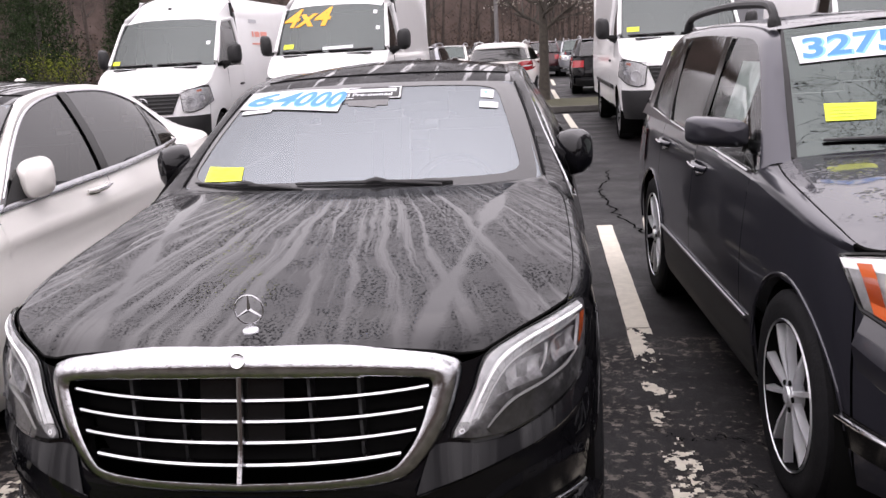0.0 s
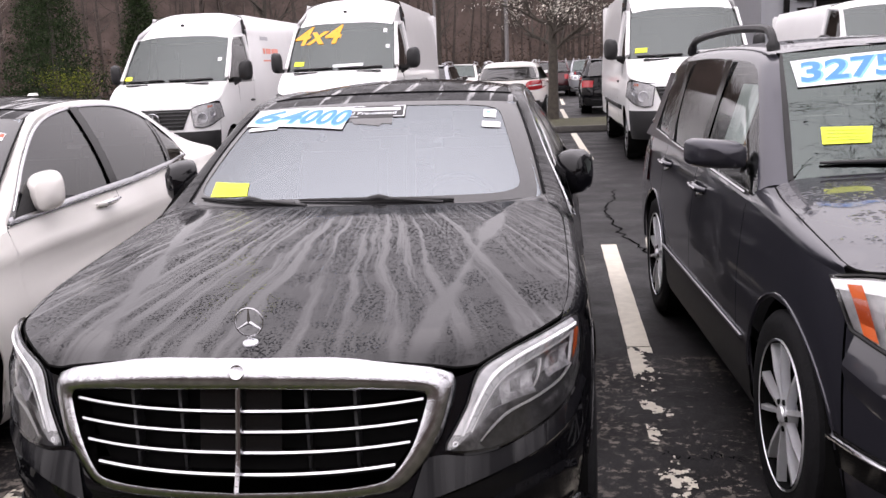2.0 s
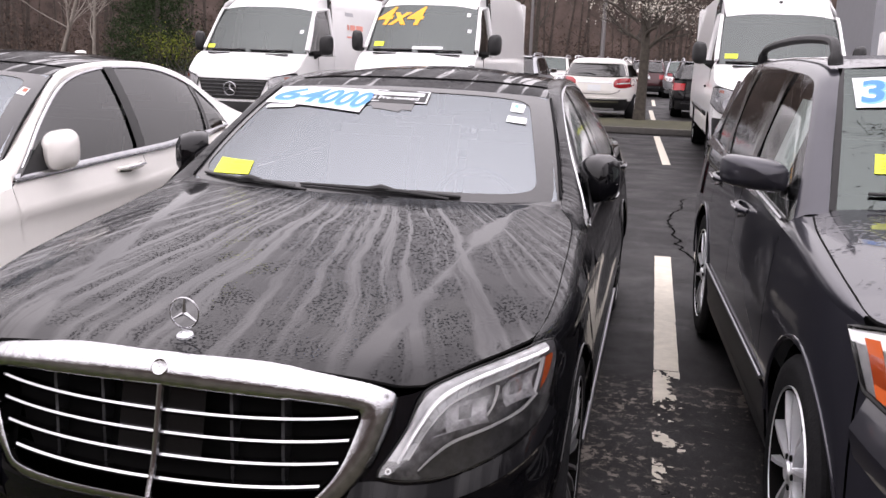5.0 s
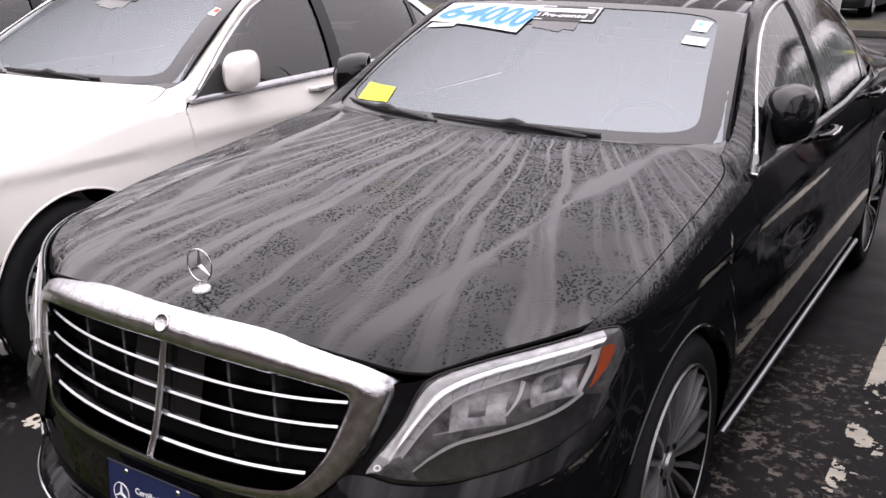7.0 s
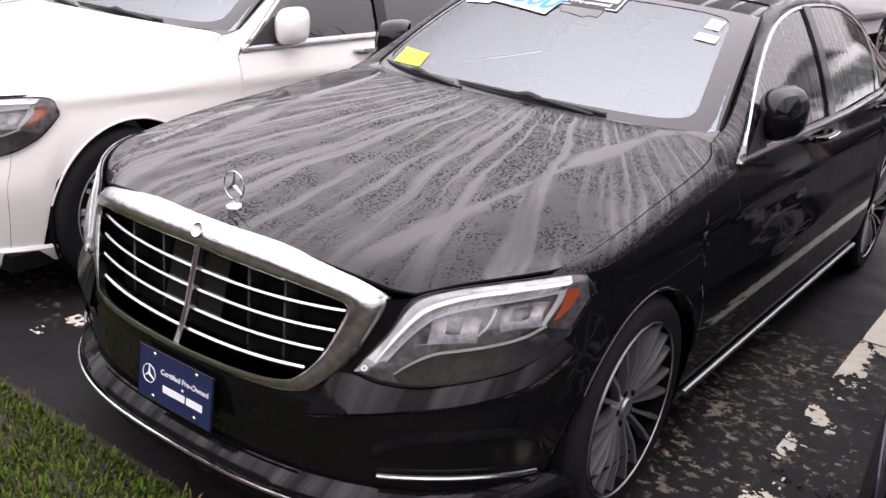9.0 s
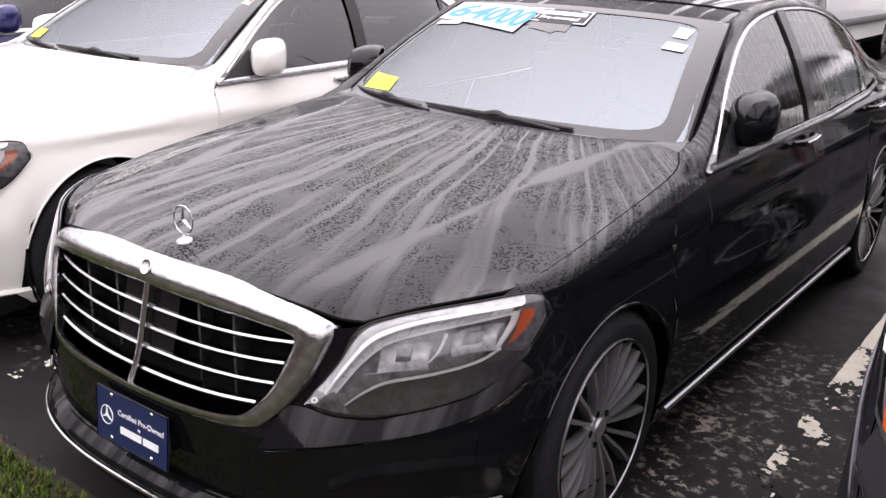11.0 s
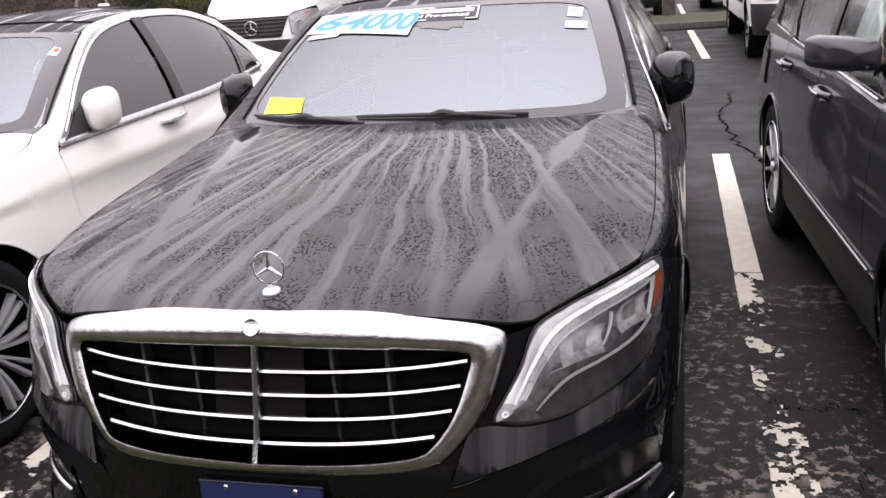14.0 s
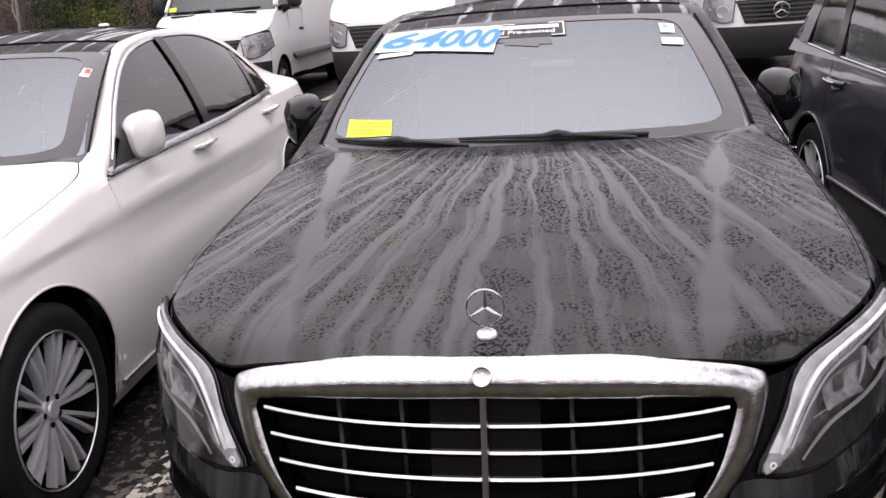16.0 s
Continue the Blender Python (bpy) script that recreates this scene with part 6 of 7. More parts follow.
# grass island between the rows of stalls
bm = grid([[(x, y, 0.10 + 0.04 * noise.noise((x * 0.6, y * 0.6, 0))) for x in np.linspace(-30, 2.6, 50)] for y in np.linspace(19.35, 22.95, 10)])
tagged(part("grass_island", bm, mat("dull_turf", (0.040, 0.038, 0.016), 0.95, 0, 0, 0.45, 2.5, 0.6, 50)), "low turf island with a kerb", "lawn", kind="structure")
for k in range(11):
    y_, x_ = 19.28, 2.7 - 3 * k
    ob = part("kerb", box(x_ - 2.985, x_, y_ - 0.08, y_ + 0.08, 0, 0.14, 0.02), KERB, None)
    tagged(ob, "weathered concrete kerb stone", "kerb", "kerb stones", "structure")
ob = part("kerb", box(2.62, 2.78, 19.36, 22.95, 0, 0.14, 0.02), KERB, None)
tagged(ob, "weathered concrete kerb stone", "kerb", "kerb stones", "structure")

REARDARK = glass("privacy_glass", (0.12, 0.12, 0.12), 0.02, 0.5, 1.8)


def compact_car(m, paint, label):
    """A rounded five-door compact car whose tail faces along -y."""
    car = thing("compact_car", m, label, "car")
    ZS = [0.26, 0.40, 0.55, 0.72, 0.90, 1.03, 1.12, 1.25, 1.38, 1.47, 1.525, 1.545]
    WS = [0.86, 0.93, 0.960, 0.965, 0.950, 0.905, 0.86, 0.80, 0.735, 0.675, 0.58, 0.40]
    RY = [0.12, 0.05, 0.01, 0.0, 0.02, 0.055, 0.09, 0.185, 0.29, 0.37, 0.50, 0.75]
    FY = [4.25, 4.38, 4.42, 4.42, 4.35, 3.55, 3.15, 2.90, 2.65, 2.42, 2.15, 1.8]
    N = 4.2

    def ring(z):
        w, a, b = table(z, ZS, WS), table(z, ZS, RY), table(z, ZS, FY)
        pts = []
        for k in range(64):
            c, d = math.cos(k * math.tau / 64), math.sin(k * math.tau / 64)
            pts.append(Vector((w * math.copysign(abs(c) ** (2 / N), c), (a + b) / 2 + (b - a) / 2 * math.copysign(abs(d) ** (2 / N), d), z)))
        return pts

    def tail(x, z, out=0.006):
        w, a, b = table(z, ZS, WS), table(z, ZS, RY), table(z, ZS, FY)
        return Vector((x, (a + b) / 2 - (b - a) / 2 * max(0.0, 1 - abs(x / w) ** N) ** (1 / N) - out, z))

    def flank(s, y, z, out=0.006):
        w, a, b = table(z, ZS, WS), table(z, ZS, RY), table(z, ZS, FY)
        f = min(1.0, abs((y - (a + b) / 2) / ((b - a) / 2)))
        return Vector((s * (w * (1 - f ** N) ** (1 / N) + out), y, z))

    span = lambda x0, x1, z0, z1, out=0.006, bow=0.0: grid([[tail(x, lerp(z0, z1, v) + bow * (x * x), out) for x in np.linspace(x0, x1, 21)] for v in np.linspace(0, 1, 7)])
    body = [ring(z) for z in np.linspace(0.50, 1.545, 34)]
    part("body", grid(body + [[Vector((0, 1.4, 1.55)) + 0.5 * (p - Vector((0, 1.4, 1.55))) for p in body[-1]], [Vector((0, 1.4, 1.555))] * 64], True), paint, car)
    part("lower_body", grid([ring(z) for z in (0.26, 0.34, 0.42, 0.50)], True), PLASTIC, car, "black plastic lower cladding")
    part("rear_window", grid([[tail(x * lerp(0.775, 0.665, v), lerp(1.125, 1.40, v) + 0.02 * (1 - x * x) * (2 * v - 1), 0.008) for x in np.linspace(-1, 1, 25)] for v in np.linspace(0, 1, 9)]), REARDARK, car, "dark rear window")
    part("window_seal", tube([tail(x * 0.80, 1.108 - 0.02 * (1 - x * x), 0.006) for x in np.linspace(-1, 1, 25)], 0.012, 6), PIANO, car)
    part("spoiler", grid([[tail(x, 1.43, -0.02) + Vector((0, 0, 0.02)), tail(x, 1.435, 0.07) + Vector((0, 0, 0.018 - 0.03 * x * x)), tail(x, 1.42, 0.065) + Vector((0, 0, -0.012 - 0.03 * x * x)), tail(x, 1.40, 0.0)] for x in np.linspace(-0.60, 0.60, 17)]), paint, car)
    part("rear_wiper", tube([tail(0.02, 1.13, 0.02), tail(-0.18, 1.165, 0.02), tail(-0.42, 1.15, 0.016)], [0.014, 0.011, 0.007], 8), RUBBER, car)
    part("tailgate_trim", span(-0.43, 0.43, 0.935, 0.972, 0.02), CHROME, car, "chrome tailgate strip")
    part("tailgate_gap", tube([tail(x, 0.665 + 0.10 * abs(x / 0.62) ** 6, 0.001) for x in np.linspace(-0.62, 0.62, 25)], 0.007, 6), DARK, car)
    part("plate_recess", span(-0.24, 0.24, 0.70, 0.925, 0.004), paint, car)
    part("plate", span(-0.16, 0.16, 0.735, 0.885, 0.016), PAPER, car, "blank pale dealer plate")
    part("bumper_crease", tube([tail(x, 0.575, 0.0) for x in np.linspace(-0.86, 0.86, 25)], 0.012, 8), paint, car)
    part("bumper_cover", span(-0.80, 0.80, 0.40, 0.535, 0.010, 0.03), PLASTIC, car)
    part("bumper_trim", span(-0.60, 0.60, 0.455, 0.495, 0.024, 0.03), CHROME, car, "chrome bumper strip")
    part("skid_plate", span(-0.50, 0.50, 0.27, 0.32, 0.012), ALLOY, car)
    for s in (-1, 1):
        lamp = part("tail_lamp", grid([[tail(s * (0.70 + 0.235 * r * math.copysign(abs(math.cos(a)) ** 0.75, math.cos(a))), 0.945 + 0.125 * r * math.copysign(abs(math.sin(a)) ** 0.75, math.sin(a)) + 0.02 * math.cos(a) * r, 0.006 + 0.022 * (1 - r * r)) for a in np.linspace(0, math.tau, 33)] for r in (0.02, 0.35, 0.65, 0.88, 1.0)]), RED, car, "wide red tail lamp")
        part("lamp_band", grid([[tail(s * x, z + 0.02 * (x - 0.7) / 0.22, 0.031) for x in np.linspace(0.56, 0.84, 9)] for z in (0.925, 0.95)]), LAMPMID, lamp)
        part("side_window", grid([[flank(s, lerp(lerp(0.42, 0.72, v), lerp(2.85, 2.45, v), u), lerp(1.09, 1.385, v), 0.007) for u in np.linspace(0, 1, 21)] for v in np.linspace(0, 1, 7)]), VANGLASS, car)
        part("roof_rail", tube([(s * 0.60, 0.62, 1.52), (s * 0.62, 0.8, 1.565), (s * 0.62, 1.5, 1.585), (s * 0.60, 2.2, 1.545)], 0.014, 8), ALLOY, car)
        part("door_mirror", box(min(s * 0.95, s * 1.10), max(s * 0.95, s * 1.10), 2.98, 3.12, 1.06, 1.20, 0.05), paint, car)
        for y in (0.86, 3.56):
            wheel(car, s * 0.955, y, 0.34, 0.24, 0.22, ALLOY, 5, 0, 0.012)
    return car


# ---- the cars ----
saloon_, ws_main, sh_main = saloon(pose(0, 0, 0), BLACK, HOOD, "glossy black saloon car wet with rain, parked nose-out", DARKALLOY, 10, 0.8, CABIN, True)
white_, ws_white, sh_white = saloon(pose(-2.37, 0, 0, 0, 0, 3.5), WHITE, WHITE, "pearl white saloon car with dark roof, parked beside the black one", ALLOY, 10, 0.6, DASH, False)
saloon(pose(-4.95, 0.05, 0, 0, 0, 3.5), BLUE, BLUE, "dark blue saloon car parked beyond the white one", ALLOY, 10, 0.0, DASH, False)
suv_, ws_suv, sh_suv = offroader(pose(2.52, 0.25, 0, 0, 0, 3.1), GREY, "dark graphite off-road car wet with rain", True)
van1, ws_v1, wall_v1 = van(pose(-5.70, 12.2, 0, 0, 0, 1), "white high-roof delivery van with a price on its flank")
van2, ws_v2, wall_v2 = van(pose(-2.75, 12.1, 0, 0, 0, 1), "white raised delivery van with yellow 4x4 on its windscreen", lift=0.09)
van3, ws_v3, wall_v3 = van(pose(2.85, 12.2, 0, 0, 0, 1), "white delivery van with black bumper beside the grass island", lift=0.08)
van4, ws_v4, wall_v4 = van(pose(6.3, 12.6, 0, 0, 0, 1), "white low-roof delivery van behind the dark car", roof=2.42, length=5.9)
compact_car(pose(-0.60, 23.1, 0, 0, 0, -3) @ Matrix.Scale(1.06, 4), WHITE, "white rounded compact car with wide red tail lamps")
for x, y, rz, paint, label, nm in ((2.35, 30.6, 180, BLACK, "black off-road car parked beyond the white van", "suv_car"),
                                   (-3.2, 29.5, 180, SILVER, "grey estate car parked beside the white compact", "estate_car"),
                                   (-3.3, 34.0, 0, WHITE, "white off-road car facing the island", "suv_car"),
                                   (-0.8, 40.0, 180, WHITE, "far white car beyond the tree", "hatchback_car"),
                                   (-2.0, 45.0, 180, BLACK, "far dark car among the rows", "hatchback_car"),
                                   (2.1, 41.0, 0, SILVER, "silver car parked in the far row", "hatchback_car"),
                                   (0.45, 46.5, 180, MAROON, "dark red car in the far row", "hatchback_car"),
                                   (1.3, 58.0, 180, BLACK, "far black off-road car at the end of the lane", "suv_car"),
                                   (4.0, 58.0, 180, SILVER, "far grey car at the end of the lane", "hatchback_car")):
    offroader(pose(x, y, 0, 0, 0, rz), paint, label, name=nm)


# ---- stickers and writing ----
def sticker(onws, quad, parent, name, material, label, o=0.004, writing=(), narrow=1.0):
    """A flat label on a windscreen: quad gives its corners (top left, top right, bottom right, bottom left) across and up the glass.
    writing: (text, share across, share down, height share, material, bold, shear)."""
    tl, tr, br, bl = [Vector((*q, 0)) for q in quad]
    uv = lambda a, b: lerp(lerp(tl, tr, a), lerp(bl, br, a), b)
    pt = lambda a, b, d=0.0: onws(uv(a, b).x, uv(a, b).y, o + d)
    st = part(name, grid([[pt(a, b) for a in np.linspace(0, 1, 49)] for b in np.linspace(0, 1, 9)]), material, None)
    st.matrix_world = parent.matrix_world
    tagged(st, label, "sticker")
    wid, hei = (pt(1, 0.5) - pt(0, 0.5)).length, (pt(0.5, 1) - pt(0.5, 0)).length
    for n_, (text, a, b, s, material_, bold, shear) in enumerate(writing):
        wrap = lambda c: pt(a + narrow * c.x / wid, b - c.y / hei, 0.0012 + 0.0005 * n_ + c.z)
        if text:
            words(text, s * hei, material_, "lettering", st, None, 0.0002, bold * hei, shear, wrap)
        else:
            x0, y0 = bold, shear
            part("writing_bar", grid([[pt(a + x0 * i, b + y0 * j, 0.0015) for i in (-0.5, 0, 0.5)] for j in (-0.5, 0.5)]), material_, st, flat=True)
    return st


YW = mat("faint_yellow_print", (0.42, 0.48, 0.03), 0.6)
bars = lambda m_: [("", 0.5, 0.22, 0, m_, 0.8, 0.05), ("", 0.5, 0.42, 0, m_, 0.8, 0.05), ("", 0.45, 0.62, 0, m_, 0.7, 0.05), ("", 0.5, 0.8, 0, m_, 0.8, 0.05)]
sticker(ws_main, ((-0.975, 0.975), (-0.243, 0.93), (-0.243, 0.675), (-0.972, 0.765)), saloon_, "price_sticker", PAPER, "white price strip with big blue figures on the black car's windscreen", 0.006,
        [("64000", 0.50, 0.55, 0.98, INKCYAN, 0.040, 0.2), ("64000", 0.495, 0.52, 0.98, INKBLUE, 0.018, 0.25)], 1.06)
sticker(ws_main, ((-0.788, 0.955), (0.264, 0.945), (0.257, 0.8), (-0.769, 0.81)), saloon_, "dealer_sticker", INKBLACK, "black sticker with white border and lettering under the roof edge", 0.003,
        [("", 0.5, 0.06, 0, PAPER, 0.98, 0.05), ("", 0.5, 0.94, 0, PAPER, 0.98, 0.05), ("", 0.985, 0.5, 0, PAPER, 0.012, 0.9), ("", 0.73, 0.32, 0, PAPER, 0.44, 0.26), ("Certified Pre-owned", 0.60, 0.70, 0.36, PAPER, 0.004, 0.0)])
sticker(ws_main, ((-0.934, 0.745), (-0.779, 0.745), (-0.779, 0.715), (-0.934, 0.7)), saloon_, "name_sticker", PAPER, "small white strip under the price")
sticker(ws_main, ((-0.901, 0.205), (-0.68, 0.2), (-0.644, 0.1), (-0.874, 0.085)), saloon_, "yellow_sticker", YELLOW, "yellow printed notice low on the windscreen", 0.003, bars(YW))
sticker(ws_main, ((0.835, 0.885), (0.889, 0.87), (0.874, 0.775), (0.82, 0.785)), saloon_, "paper_label", PAPER, "small white paper label", 0.003, [("", 0.4, 0.35, 0, INKCYAN, 0.3, 0.35)])
sticker(ws_main, ((0.808, 0.735), (0.889, 0.72), (0.88, 0.655), (0.796, 0.67)), saloon_, "paper_label", PAPER, "small white paper label")
sticker(ws_suv, ((-0.925, 0.90), (-0.125, 0.935), (-0.15, 0.685), (-0.90, 0.66)), suv_, "price_sticker", PAPER, "white price strip with big blue figures on the dark car's windscreen", 0.006,
        [("32750", 0.505, 0.54, 1.0, INKCYAN, 0.05, 0.1), ("32750", 0.495, 0.52, 1.0, INKBLUE, 0.022, 0.1)])
sticker(ws_suv, ((-0.80, 0.345), (-0.525, 0.335), (-0.545, 0.225), (-0.80, 0.225)), suv_, "yellow_sticker", YELLOW, "yellow printed notice on the dark car's windscreen", 0.004, bars(YW))
sticker(ws_white, ((0.918, 0.8), (0.956, 0.78), (0.95, 0.69), (0.906, 0.71)), white_, "red_white_label", PAPER, "small label with a red half", 0.004, [("", 0.62, 0.35, 0, INKRED, 0.6, 0.5)])
sticker(ws_white, ((-0.608, 0.955), (0.21, 0.95), (0.21, 0.82), (-0.591, 0.83)), white_, "dealer_sticker", INKBLACK, "black sticker with white border under the roof edge", 0.004,
        [("", 0.5, 0.06, 0, PAPER, 0.98, 0.05), ("", 0.5, 0.94, 0, PAPER, 0.98, 0.05), ("", 0.5, 0.32, 0, PAPER, 0.8, 0.26), ("Certified Pre-owned", 0.5, 0.70, 0.36, PAPER, 0.004, 0.0)])
sticker(ws_white, ((-0.899, 0.19), (-0.693, 0.19), (-0.665, 0.1), (-0.877, 0.085)), white_, "yellow_sticker", YELLOW, "yellow printed notice on the white car's windscreen", 0.004, bars(YW))
for o_, c_, q_ in ((ws_v1, van1, (-0.96, 0.14, -0.78, 0.06)), (ws_v2, van2, (-0.86, 0.19, -0.64, 0.10)), (ws_v3, van3, (-0.88, 0.19, -0.66, 0.10))):
    sticker(o_, ((q_[0], q_[1]), (q_[2], q_[1]), (q_[2], q_[3]), (q_[0], q_[3])), c_, "yellow_sticker", YELLOW, "yellow notice on a van's windscreen", 0.006)
    sticker(o_, ((0.83, 0.50), (0.90, 0.50), (0.89, 0.42), (0.82, 0.42)), c_, "paper_label", PAPER, "small white paper label", 0.006)
sticker(ws_v2, ((0.80, 0.87), (0.87, 0.87), (0.86, 0.78), (0.79, 0.78)), van2, "paper_label", PAPER, "small white paper label", 0.006)
sticker(ws_v2, ((-0.10, 0.105), (0.40, 0.12), (0.40, 0.065), (-0.10, 0.05)), van2, "paper_notice", PAPER, "white paper strip at the foot of a van's windscreen", 0.006)
sticker(ws_v3, ((0.45, 0.09), (0.75, 0.09), (0.75, 0.05), (0.45, 0.05)), van3, "paper_notice", PAPER, "white paper strip at the foot of a van's windscreen", 0.006)
for mat_, b_, dx in ((INKORANGE, 0.012, 0.0),):
    wrap4 = lambda c: ws_v2(max(-0.97, -0.52 + c.x / 0.86), 0.72 + c.y / 0.95 - c.x * 0.02, 0.008 + c.z)
    t4 = words("4x4", 0.54, mat_, "drive_sign", None, None, 0.0005, b_, 0.22, wrap4)
    t4.matrix_world = van2.matrix_world
    tagged(t4, "orange-yellow 4x4 lettering on a van's windscreen", "lettering")
for dy, dz, w_, h_ in ((0.40, 2.02, 0.12, 0.10), (0.58, 2.02, 0.32, 0.10), (0.96, 2.02, 0.45, 0.10), (0.35, 1.84, 1.05, 0.03), (0.30, 2.26, 0.5, 0.07)):
    bm = grid([[wall_v1(y, z) + Vector((0.004, 0, 0)) for y in np.linspace(2.8 + dy, 2.8 + dy + w_, 4)] for z in (dz - h_ / 2, dz + h_ / 2)])
    ob = part("price_bar", bm, mat("faded_red_print", (0.75, 0.30, 0.24), 0.6) if dz < 2.2 else mat("grey_print", (0.4, 0.4, 0.42), 0.6), None, flat=True)
    for v in ob.data.vertices:
        v.co.x = abs(v.co.x) + 0.012
    ob.matrix_world = van1.matrix_world
    tagged(ob, "faded red price print on the van's white flank", "lettering")
# dealer plate on the black car
plate = thing("dealer_plate", pose(0.005, -0.018, 0.42, -4, 0, 0), "navy dealer plate with white lettering under the grille", "plate")
part("plate_panel", box(-0.152, 0.152, -0.002, 0.002, -0.077, 0.077, 0.0015), NAVY, plate)
part("plate_frame", tube([(x, -0.002, z) for x, z in ((-0.150, 0.075), (0.150, 0.075), (0.150, -0.075), (-0.150, -0.075))], 0.0022, 6, closed=True), PIANO, plate)
part("plate_bracket", box(-0.12, 0.12, 0.002, 0.035, -0.05, 0.05, 0.004), PLASTIC, plate)
up_ = pose(0, -0.0035, 0, 90, 0, 0)
words("Certified Pre-Owned", 0.0225, PAPER, "lettering", plate, Matrix.Translation((0.040, 0, 0.022)) @ up_, 0.0004, 0.0002)
words("by", 0.012, PAPER, "lettering", plate, Matrix.Translation((0.035, 0, 0.000)) @ up_, 0.0004)
for x0, x1 in ((-0.045, 0.045), (0.052, 0.115)):
    part("name_bar", box(x0, x1, -0.0042, -0.003, -0.034, -0.014), PAPER, plate)
star(plate, 0.026, Matrix.Translation((-0.105, -0.0035, 0)) @ pose(0, 0, 0, 90, 0, 0), 0.05, PAPER)
for x, z in ((-0.085, 0.062), (0.085, 0.062), (-0.085, -0.062), (0.085, -0.062)):
    part("screw", spin([(-0.006, 0.001), (-0.006, 0.005), (-0.003, 0.007)], 10, "y"), CHROME, plate).location = (x, 0, z)


# ---- trees, woods, poles, building ----
def branches(r, bm_tubes, p, d, l, w, depth, tips, droop=0.0):
    n = 3
    pts, rad = [p], [w]
    for k in range(n):
        d = (d + Vector((r.gauss(0, 0.16), r.gauss(0, 0.16), r.gauss(0.03, 0.10) - droop))).normalized()
        pts.append(pts[-1] + d * l / n)
        rad.append(w * (1 - 0.42 * (k + 1) / n))
    tube(pts, rad, 6 if depth > 2 else 4, bm_tubes)
    if depth <= 0:
        tips.append((pts[-1], d))
        return
    for k in range(r.choice((2, 3, 3)) + (depth > 2)):
        a = r.choice(pts[1:])
        e = (d + Vector((r.uniform(-1, 1), r.uniform(-1, 1), r.uniform(-0.2, 0.7)))).normalized()
        branches(r, bm_tubes, a, e, l * r.uniform(0.55, 0.8), max(0.003, w * 0.5), depth - 1, tips, droop)


def leaves(tips, r, n, spread, size, sx=1.0):
    vs, fs = [], []
    for p, d in tips:
        for _ in range(n):
            c = p + Vector((r.gauss(0, spread), r.gauss(0, spread), r.gauss(0, spread * sx)))
            a, b = Vector((r.gauss(0, 1), r.gauss(0, 1), r.gauss(0, 1))).normalized(), Vector((r.gauss(0, 1), r.gauss(0, 1), r.gauss(0, 1))).normalized()
            s = size * r.uniform(0.5, 1.3)
            k = len(vs)
            vs += [c - a * s, c + b * s * 0.5, c + a * s, c - b * s * 0.5]
            fs.append((k, k + 1, k + 2, k + 3))
    me = bpy.data.meshes.new("crown")
    me.from_pydata(vs, [], fs)
    return me


def lot_tree(x, y, h, seed, label, blossom=True, trunk=0.155, lean=0.0, reach=0.25):
    r = random.Random(seed)
    t = thing("tree", pose(x, y, 0.1 if y > 0 else 0.0), label, "tree")
    bm, tips = bmesh.new(), []
    pts = [Vector((0, 0, -0.05)), Vector((0.02, 0.2 * lean, h * 0.12)), Vector((0.03, 0.02 + 0.6 * lean, h * (0.28 if blossom else 0.25))), Vector((0.0, 0.03 + lean, h * 0.5))]
    tube(pts, [trunk * 1.3, trunk, trunk * 0.9, trunk * 0.6], 10, bm)
    limbs = 9 if blossom else 15
    for k in range(limbs):
        a = k * 2.4 + r.uniform(-0.3, 0.3)
        branches(r, bm, lerp(pts[2], pts[3], k / (limbs - 1)), Vector((math.cos(a), math.sin(a), r.uniform(0.15, 1.2))).normalized(), h * r.uniform(0.8, 1.15) * reach, trunk * (0.42 if blossom else 0.22), 4 if blossom else 5, tips, 0.03 if blossom else 0.0)
    part("trunk", bm, BARK, t)
    me = leaves(tips, r, 4 if blossom else 3, 0.10 if blossom else 0.12, 0.034 if blossom else 0.022)
    me.materials.append(BLOSSOM if blossom else TWIG)
    new("crown", me).parent = t
    return t


lot_tree(0.62, 22.55, 6.2, 3, "budding white-blossom tree on the turf island", trunk=0.13, reach=0.17)
lot_tree(4.4, -0.6, 9.5, 8, "bare budding tree on the lawn facing the cars", False, 0.07, 2.2, 0.14)


def evergreen(x, y, h, rad, seed, label):
    r = random.Random(seed)
    t = thing("evergreen_tree", pose(x, y, 0), label, "tree")
    part("trunk", tube([(0, 0, 0), (0, 0, h * 0.95)], [0.2, 0.03], 8), BARK, t)
    tips = []
    for _ in range(520):
        z = h * r.random() ** 1.2
        a, q = r.uniform(0, 6.28), rad * (1 - z / h) ** 0.8 * r.uniform(0.35, 1.05)
        tips.append((Vector((math.cos(a) * q, math.sin(a) * q, z + 0.1)), None))
    me = leaves(tips, r, 34, 0.22, 0.075, 0.7)
    me.materials.append(NEEDLE)
    new("crown", me).parent = t


evergreen(-25.8, 45, 8.5, 3.0, 1, "dark green evergreen tree at the edge of the woods")
evergreen(-22.3, 48, 7.5, 1.7, 2, "slim dark evergreen among bare trees")
evergreen(-29.5, 50, 9.0, 2.6, 5, "dark green evergreen tree at the edge of the woods")
t = thing("shrub", pose(-24.2, 43.5, 0), "yellow-green shrub in spring leaf at the lot's edge", "shrub")
r_, tips, bm = random.Random(6), [], bmesh.new()
for k in range(9):
    branches(r_, bm, Vector((r_.uniform(-0.9, 0.9), r_.uniform(-0.5, 0.5), 0)), Vector((r_.uniform(-0.5, 0.5), r_.uniform(-0.4, 0.4), 1)).normalized(), 1.1, 0.04, 2, tips)
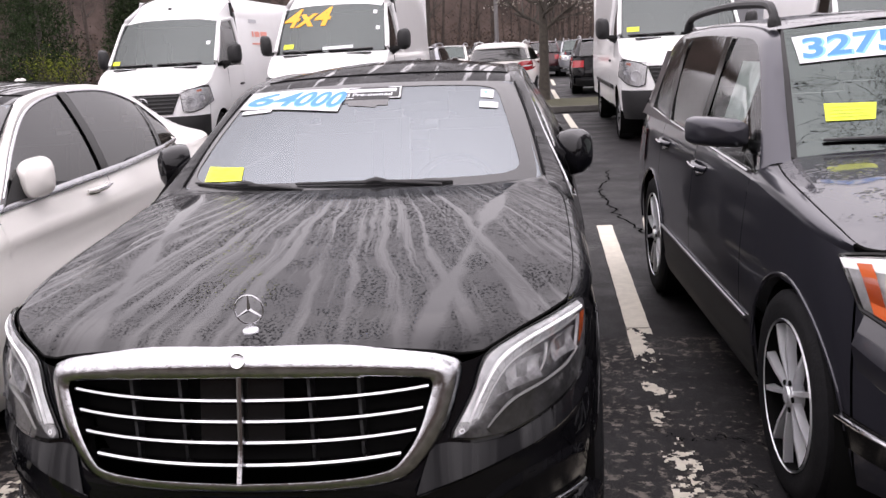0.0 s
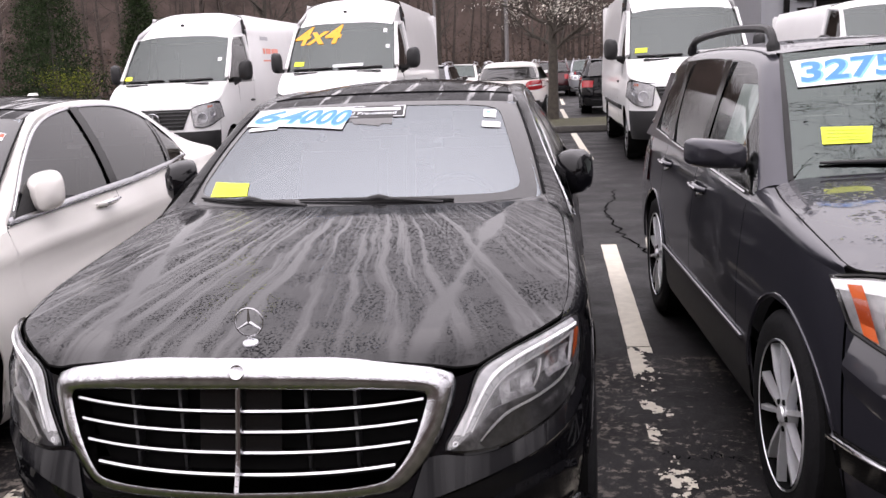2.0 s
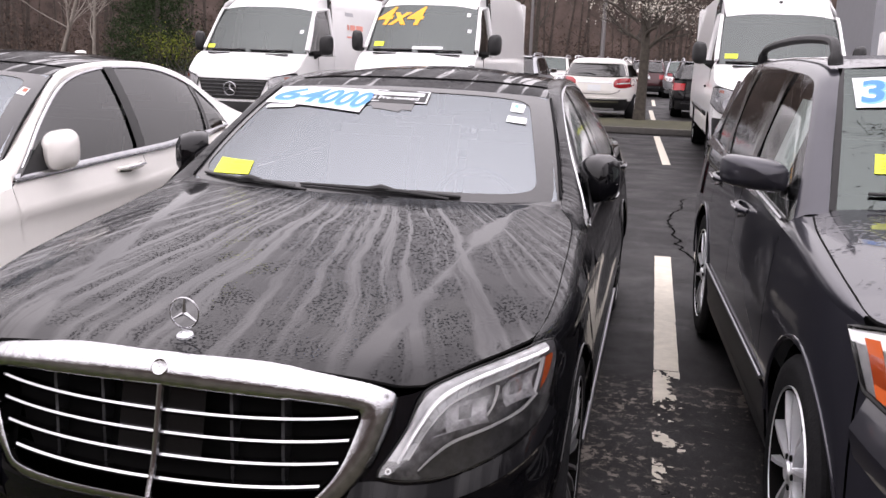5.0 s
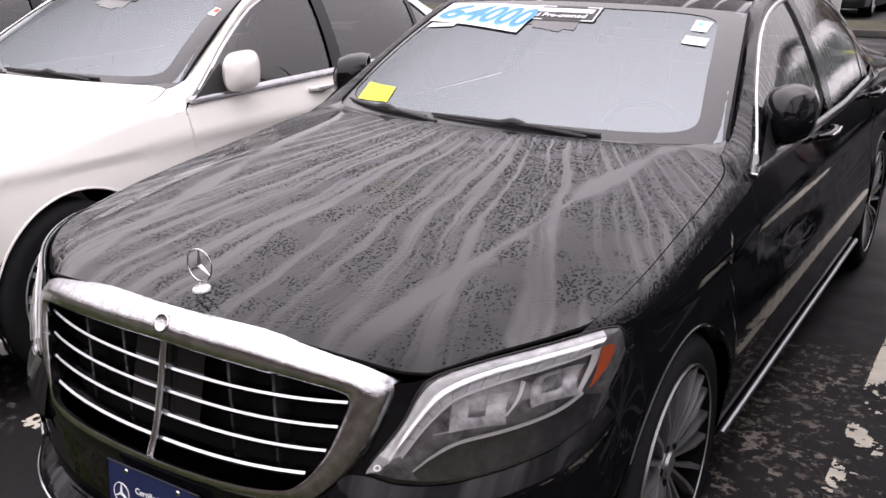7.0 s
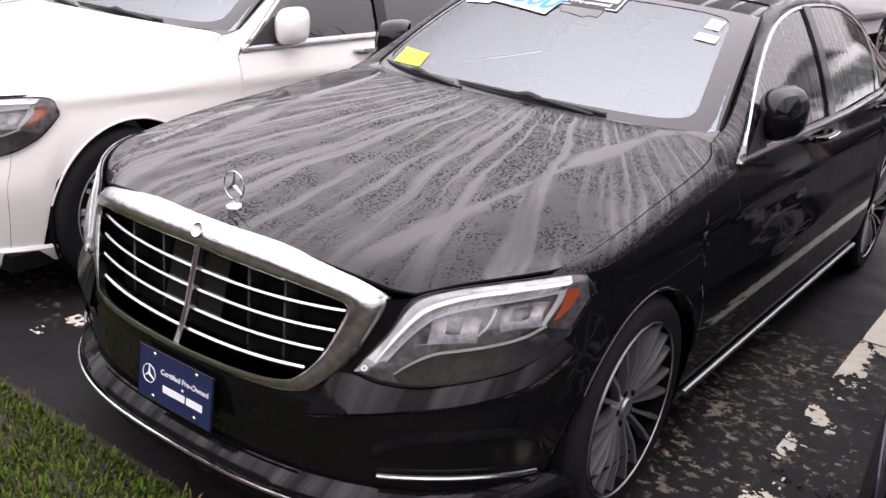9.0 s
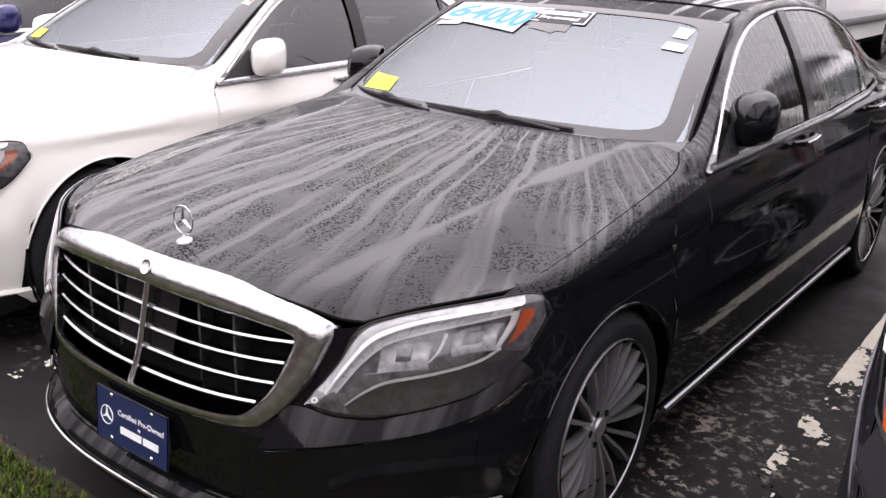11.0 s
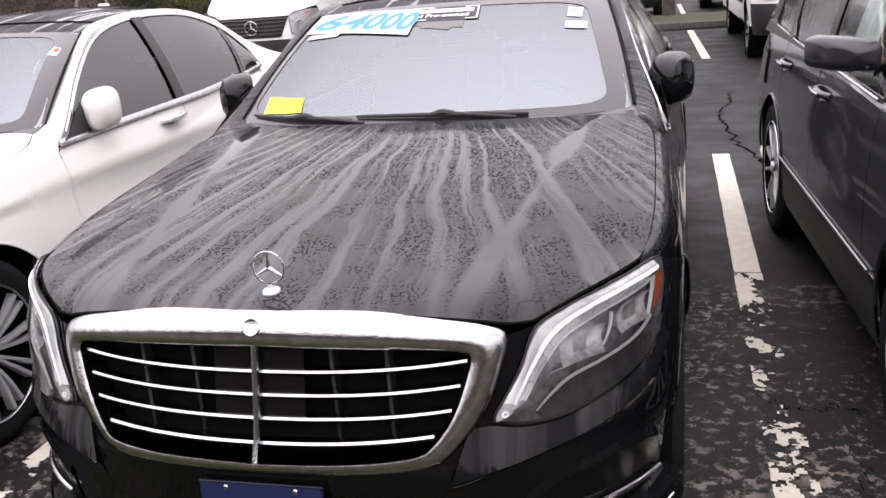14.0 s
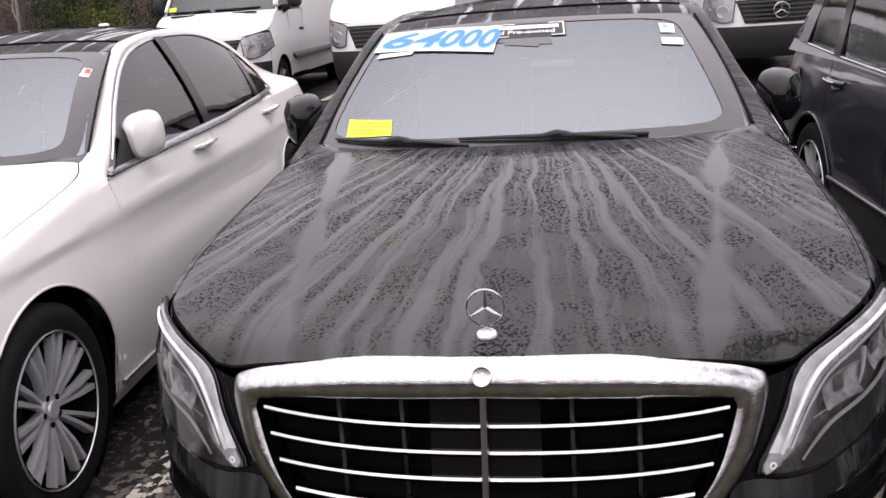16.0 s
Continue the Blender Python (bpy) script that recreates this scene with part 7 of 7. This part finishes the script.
part("trunk", bm, BARK, t)
me = leaves(tips, r_, 26, 0.25, 0.055)
me.materials.append(SHRUB)
new("crown", me).parent = t

# bare woods behind the lot: the nearest trees single, the rest one mass
for k, (x, y, h, w, lean, m_) in enumerate(((-33.5, 47, 11, 0.13, 0.35, PALEBARK), (-40, 49, 11, 0.16, -0.1, BARK), (-30.5, 46, 9, 0.10, 0.05, PALEBARK), (-16, 50, 12, 0.17, 0.05, BARK), (-12, 53, 12, 0.15, -0.06, BARK), (-8, 66, 13, 0.2, 0.03, BARK), (6, 68, 13, 0.2, -0.04, BARK), (13.5, 24.5, 11, 0.15, 0.02, BARK))):
    r_ = random.Random(40 + k)
    t = thing("bare_tree", pose(x, y, 0), "leafless tree at the edge of the woods", "tree", "bare trees")
    bm, tips = bmesh.new(), []
    d = Vector((lean, 0, 1)).normalized()
    pts = [d * (h * q) + Vector((r_.gauss(0, 0.12) * q, 0, 0)) for q in (0, 0.15, 0.3, 0.5, 0.75, 1)]
    tube(pts, [w, w * 0.9, w * 0.8, w * 0.6, w * 0.4, 0.02], 8, bm)
    for q in range(12):
        branches(r_, bm, lerp(pts[1], pts[4], r_.random()), Vector((r_.uniform(-1, 1), r_.uniform(-1, 1), r_.uniform(0.2, 1))).normalized(), h * 0.2, w * 0.35, 2, tips)
    part("trunk", bm, m_, t)
r_ = random.Random(77)
bm = bmesh.new()
for k in range(330):
    x = r_.uniform(-95, 60)
    y = 56 + r_.random() * 22 + (10 if x > -10 else 0)
    w, h = r_.uniform(0.05, 0.2), r_.uniform(8, 14)
    lean = r_.gauss(0, 0.06)
    tube([(x, y, 0), (x + lean * h * 0.5, y, h * 0.5), (x + lean * h, y, h)], [w, w * 0.7, 0.02], 5, bm)
    for q in range(7):
        z = r_.uniform(0.08, 0.8) * h
        a = r_.uniform(0, 6.28)
        l = r_.uniform(0.8, 2.6)
        tube([(x + lean * z, y, z), (x + lean * z + math.cos(a) * l * 0.6, y + math.sin(a) * l * 0.6, z + l * 0.35), (x + lean * z + math.cos(a) * l, y + math.sin(a) * l, z + l * r_.uniform(0.4, 1.0))], [w * 0.3, w * 0.2, 0.008], 4, bm)
tagged(part("woods", bm, TWIG, flat=True), "dense bare brown woods behind the lot", "woods", kind="stuff")
tips = [(Vector((r_.uniform(-95, 60), 54 + r_.random() * 20, abs(r_.gauss(0, 1.6)))), None) for _ in range(2600)]
tips = [(p + Vector((0, 10 if p.x > -10 else 0, 0)), None) for p, _ in tips]
me = leaves(tips, r_, 22, 0.8, 0.11)
me.materials.append(BRUSH)
tagged(new("brush", me), "brown undergrowth and dry leaves under the woods", "undergrowth", kind="stuff")
WOODS = mat("winter_woods", (0.095, 0.070, 0.060), 0.95, 0, 0, 0.6, 0.35, 0, 60)
tall = lambda a: 16 if abs(a) < 1.6 else lerp(16, 9, min(1, (abs(a) - 1.6) / 0.4))
far = lambda a: 105 if abs(a) < 2.0 else lerp(105, 26, min(1, (abs(a) - 2.0) / 0.5))
bm = grid([[(far(a) * math.sin(a), far(a) * math.cos(a), tall(a) * z + (2.5 * noise.noise((a * 9, 0, 0)) if z > 0 else 0)) for a in np.linspace(-3.14159, 3.14159, 160)] for z in (0, 0.55, 1)])
tagged(part("backdrop", bm, WOODS), "far brown wall of bare woods", "woods", kind="structure")
for x, y, h, w in ((-5.9, 49, 9, 0.09), (-1.75, 44, 9, 0.11)):
    t = thing("lamp_pole", pose(x, y, 0), "grey metal lamp pole on the far side of the lot", "lamp pole", "lamp poles")
    part("pole", tube([(0, 0, 0.5), (0, 0, h)], [w, w * 0.7], 12), mat("galvanised", (0.22, 0.21, 0.21), 0.5, 0.6, 0, 0.15, 8), t)
    part("base", tube([(0, 0, 0), (0, 0, 0.7)], 0.26, 16), KERB, t)
    part("lamp_head", box(-0.25, 0.25, -0.9, 0.1, h - 0.1, h + 0.05, 0.03), SATIN, t)
# showroom
SHOW = mat("grey_panel", (0.30, 0.31, 0.33), 0.4, 0.2, 0, 0.06, 2)
b = thing("showroom", pose(9.4, 40, 0, 0, 0, -2), "grey showroom with a dark window band behind the lot", "building")
part("wall", box(0, 34, 0, 12, 0, 7.5), SHOW, b)
part("roof", box(-0.4, 34.4, -0.4, 12.4, 7.5, 8.0), SATIN, b)
for k in range(15):
    w = part("window", box(2.2 + 2.1 * k, 4.15 + 2.1 * k, -0.06, 0.02, 0.6, 6.2), PIANO, b)
    part("window_frame", box(2.1 + 2.1 * k, 2.2 + 2.1 * k, -0.12, 0.0, 0.5, 6.3), SATIN, w)
    part("crossbar", box(2.2 + 2.1 * k, 4.15 + 2.1 * k, -0.10, 0.0, 3.3, 3.42), SATIN, w)
sign = part("sign_band", box(1.4, 34, -0.28, -0.13, 3.70, 4.75), PIANO, b, "dark fascia with pale lettering bars")
for x0, x1 in ((1.60, 3.45), (3.58, 4.55), (4.72, 5.10), (5.35, 7.4)):
    part("writing_bar", box(x0, x1, -0.31, -0.285, 3.83, 4.06), PAPER, sign)
part("corner_post", box(0.88, 1.12, -0.2, -0.01, 0, 7.4), PIANO, b)
for x0 in (1.46, 1.92):
    part("small_window", box(x0, x0 + 0.42, -0.05, 0.01, 2.0, 3.42), PIANO, b)
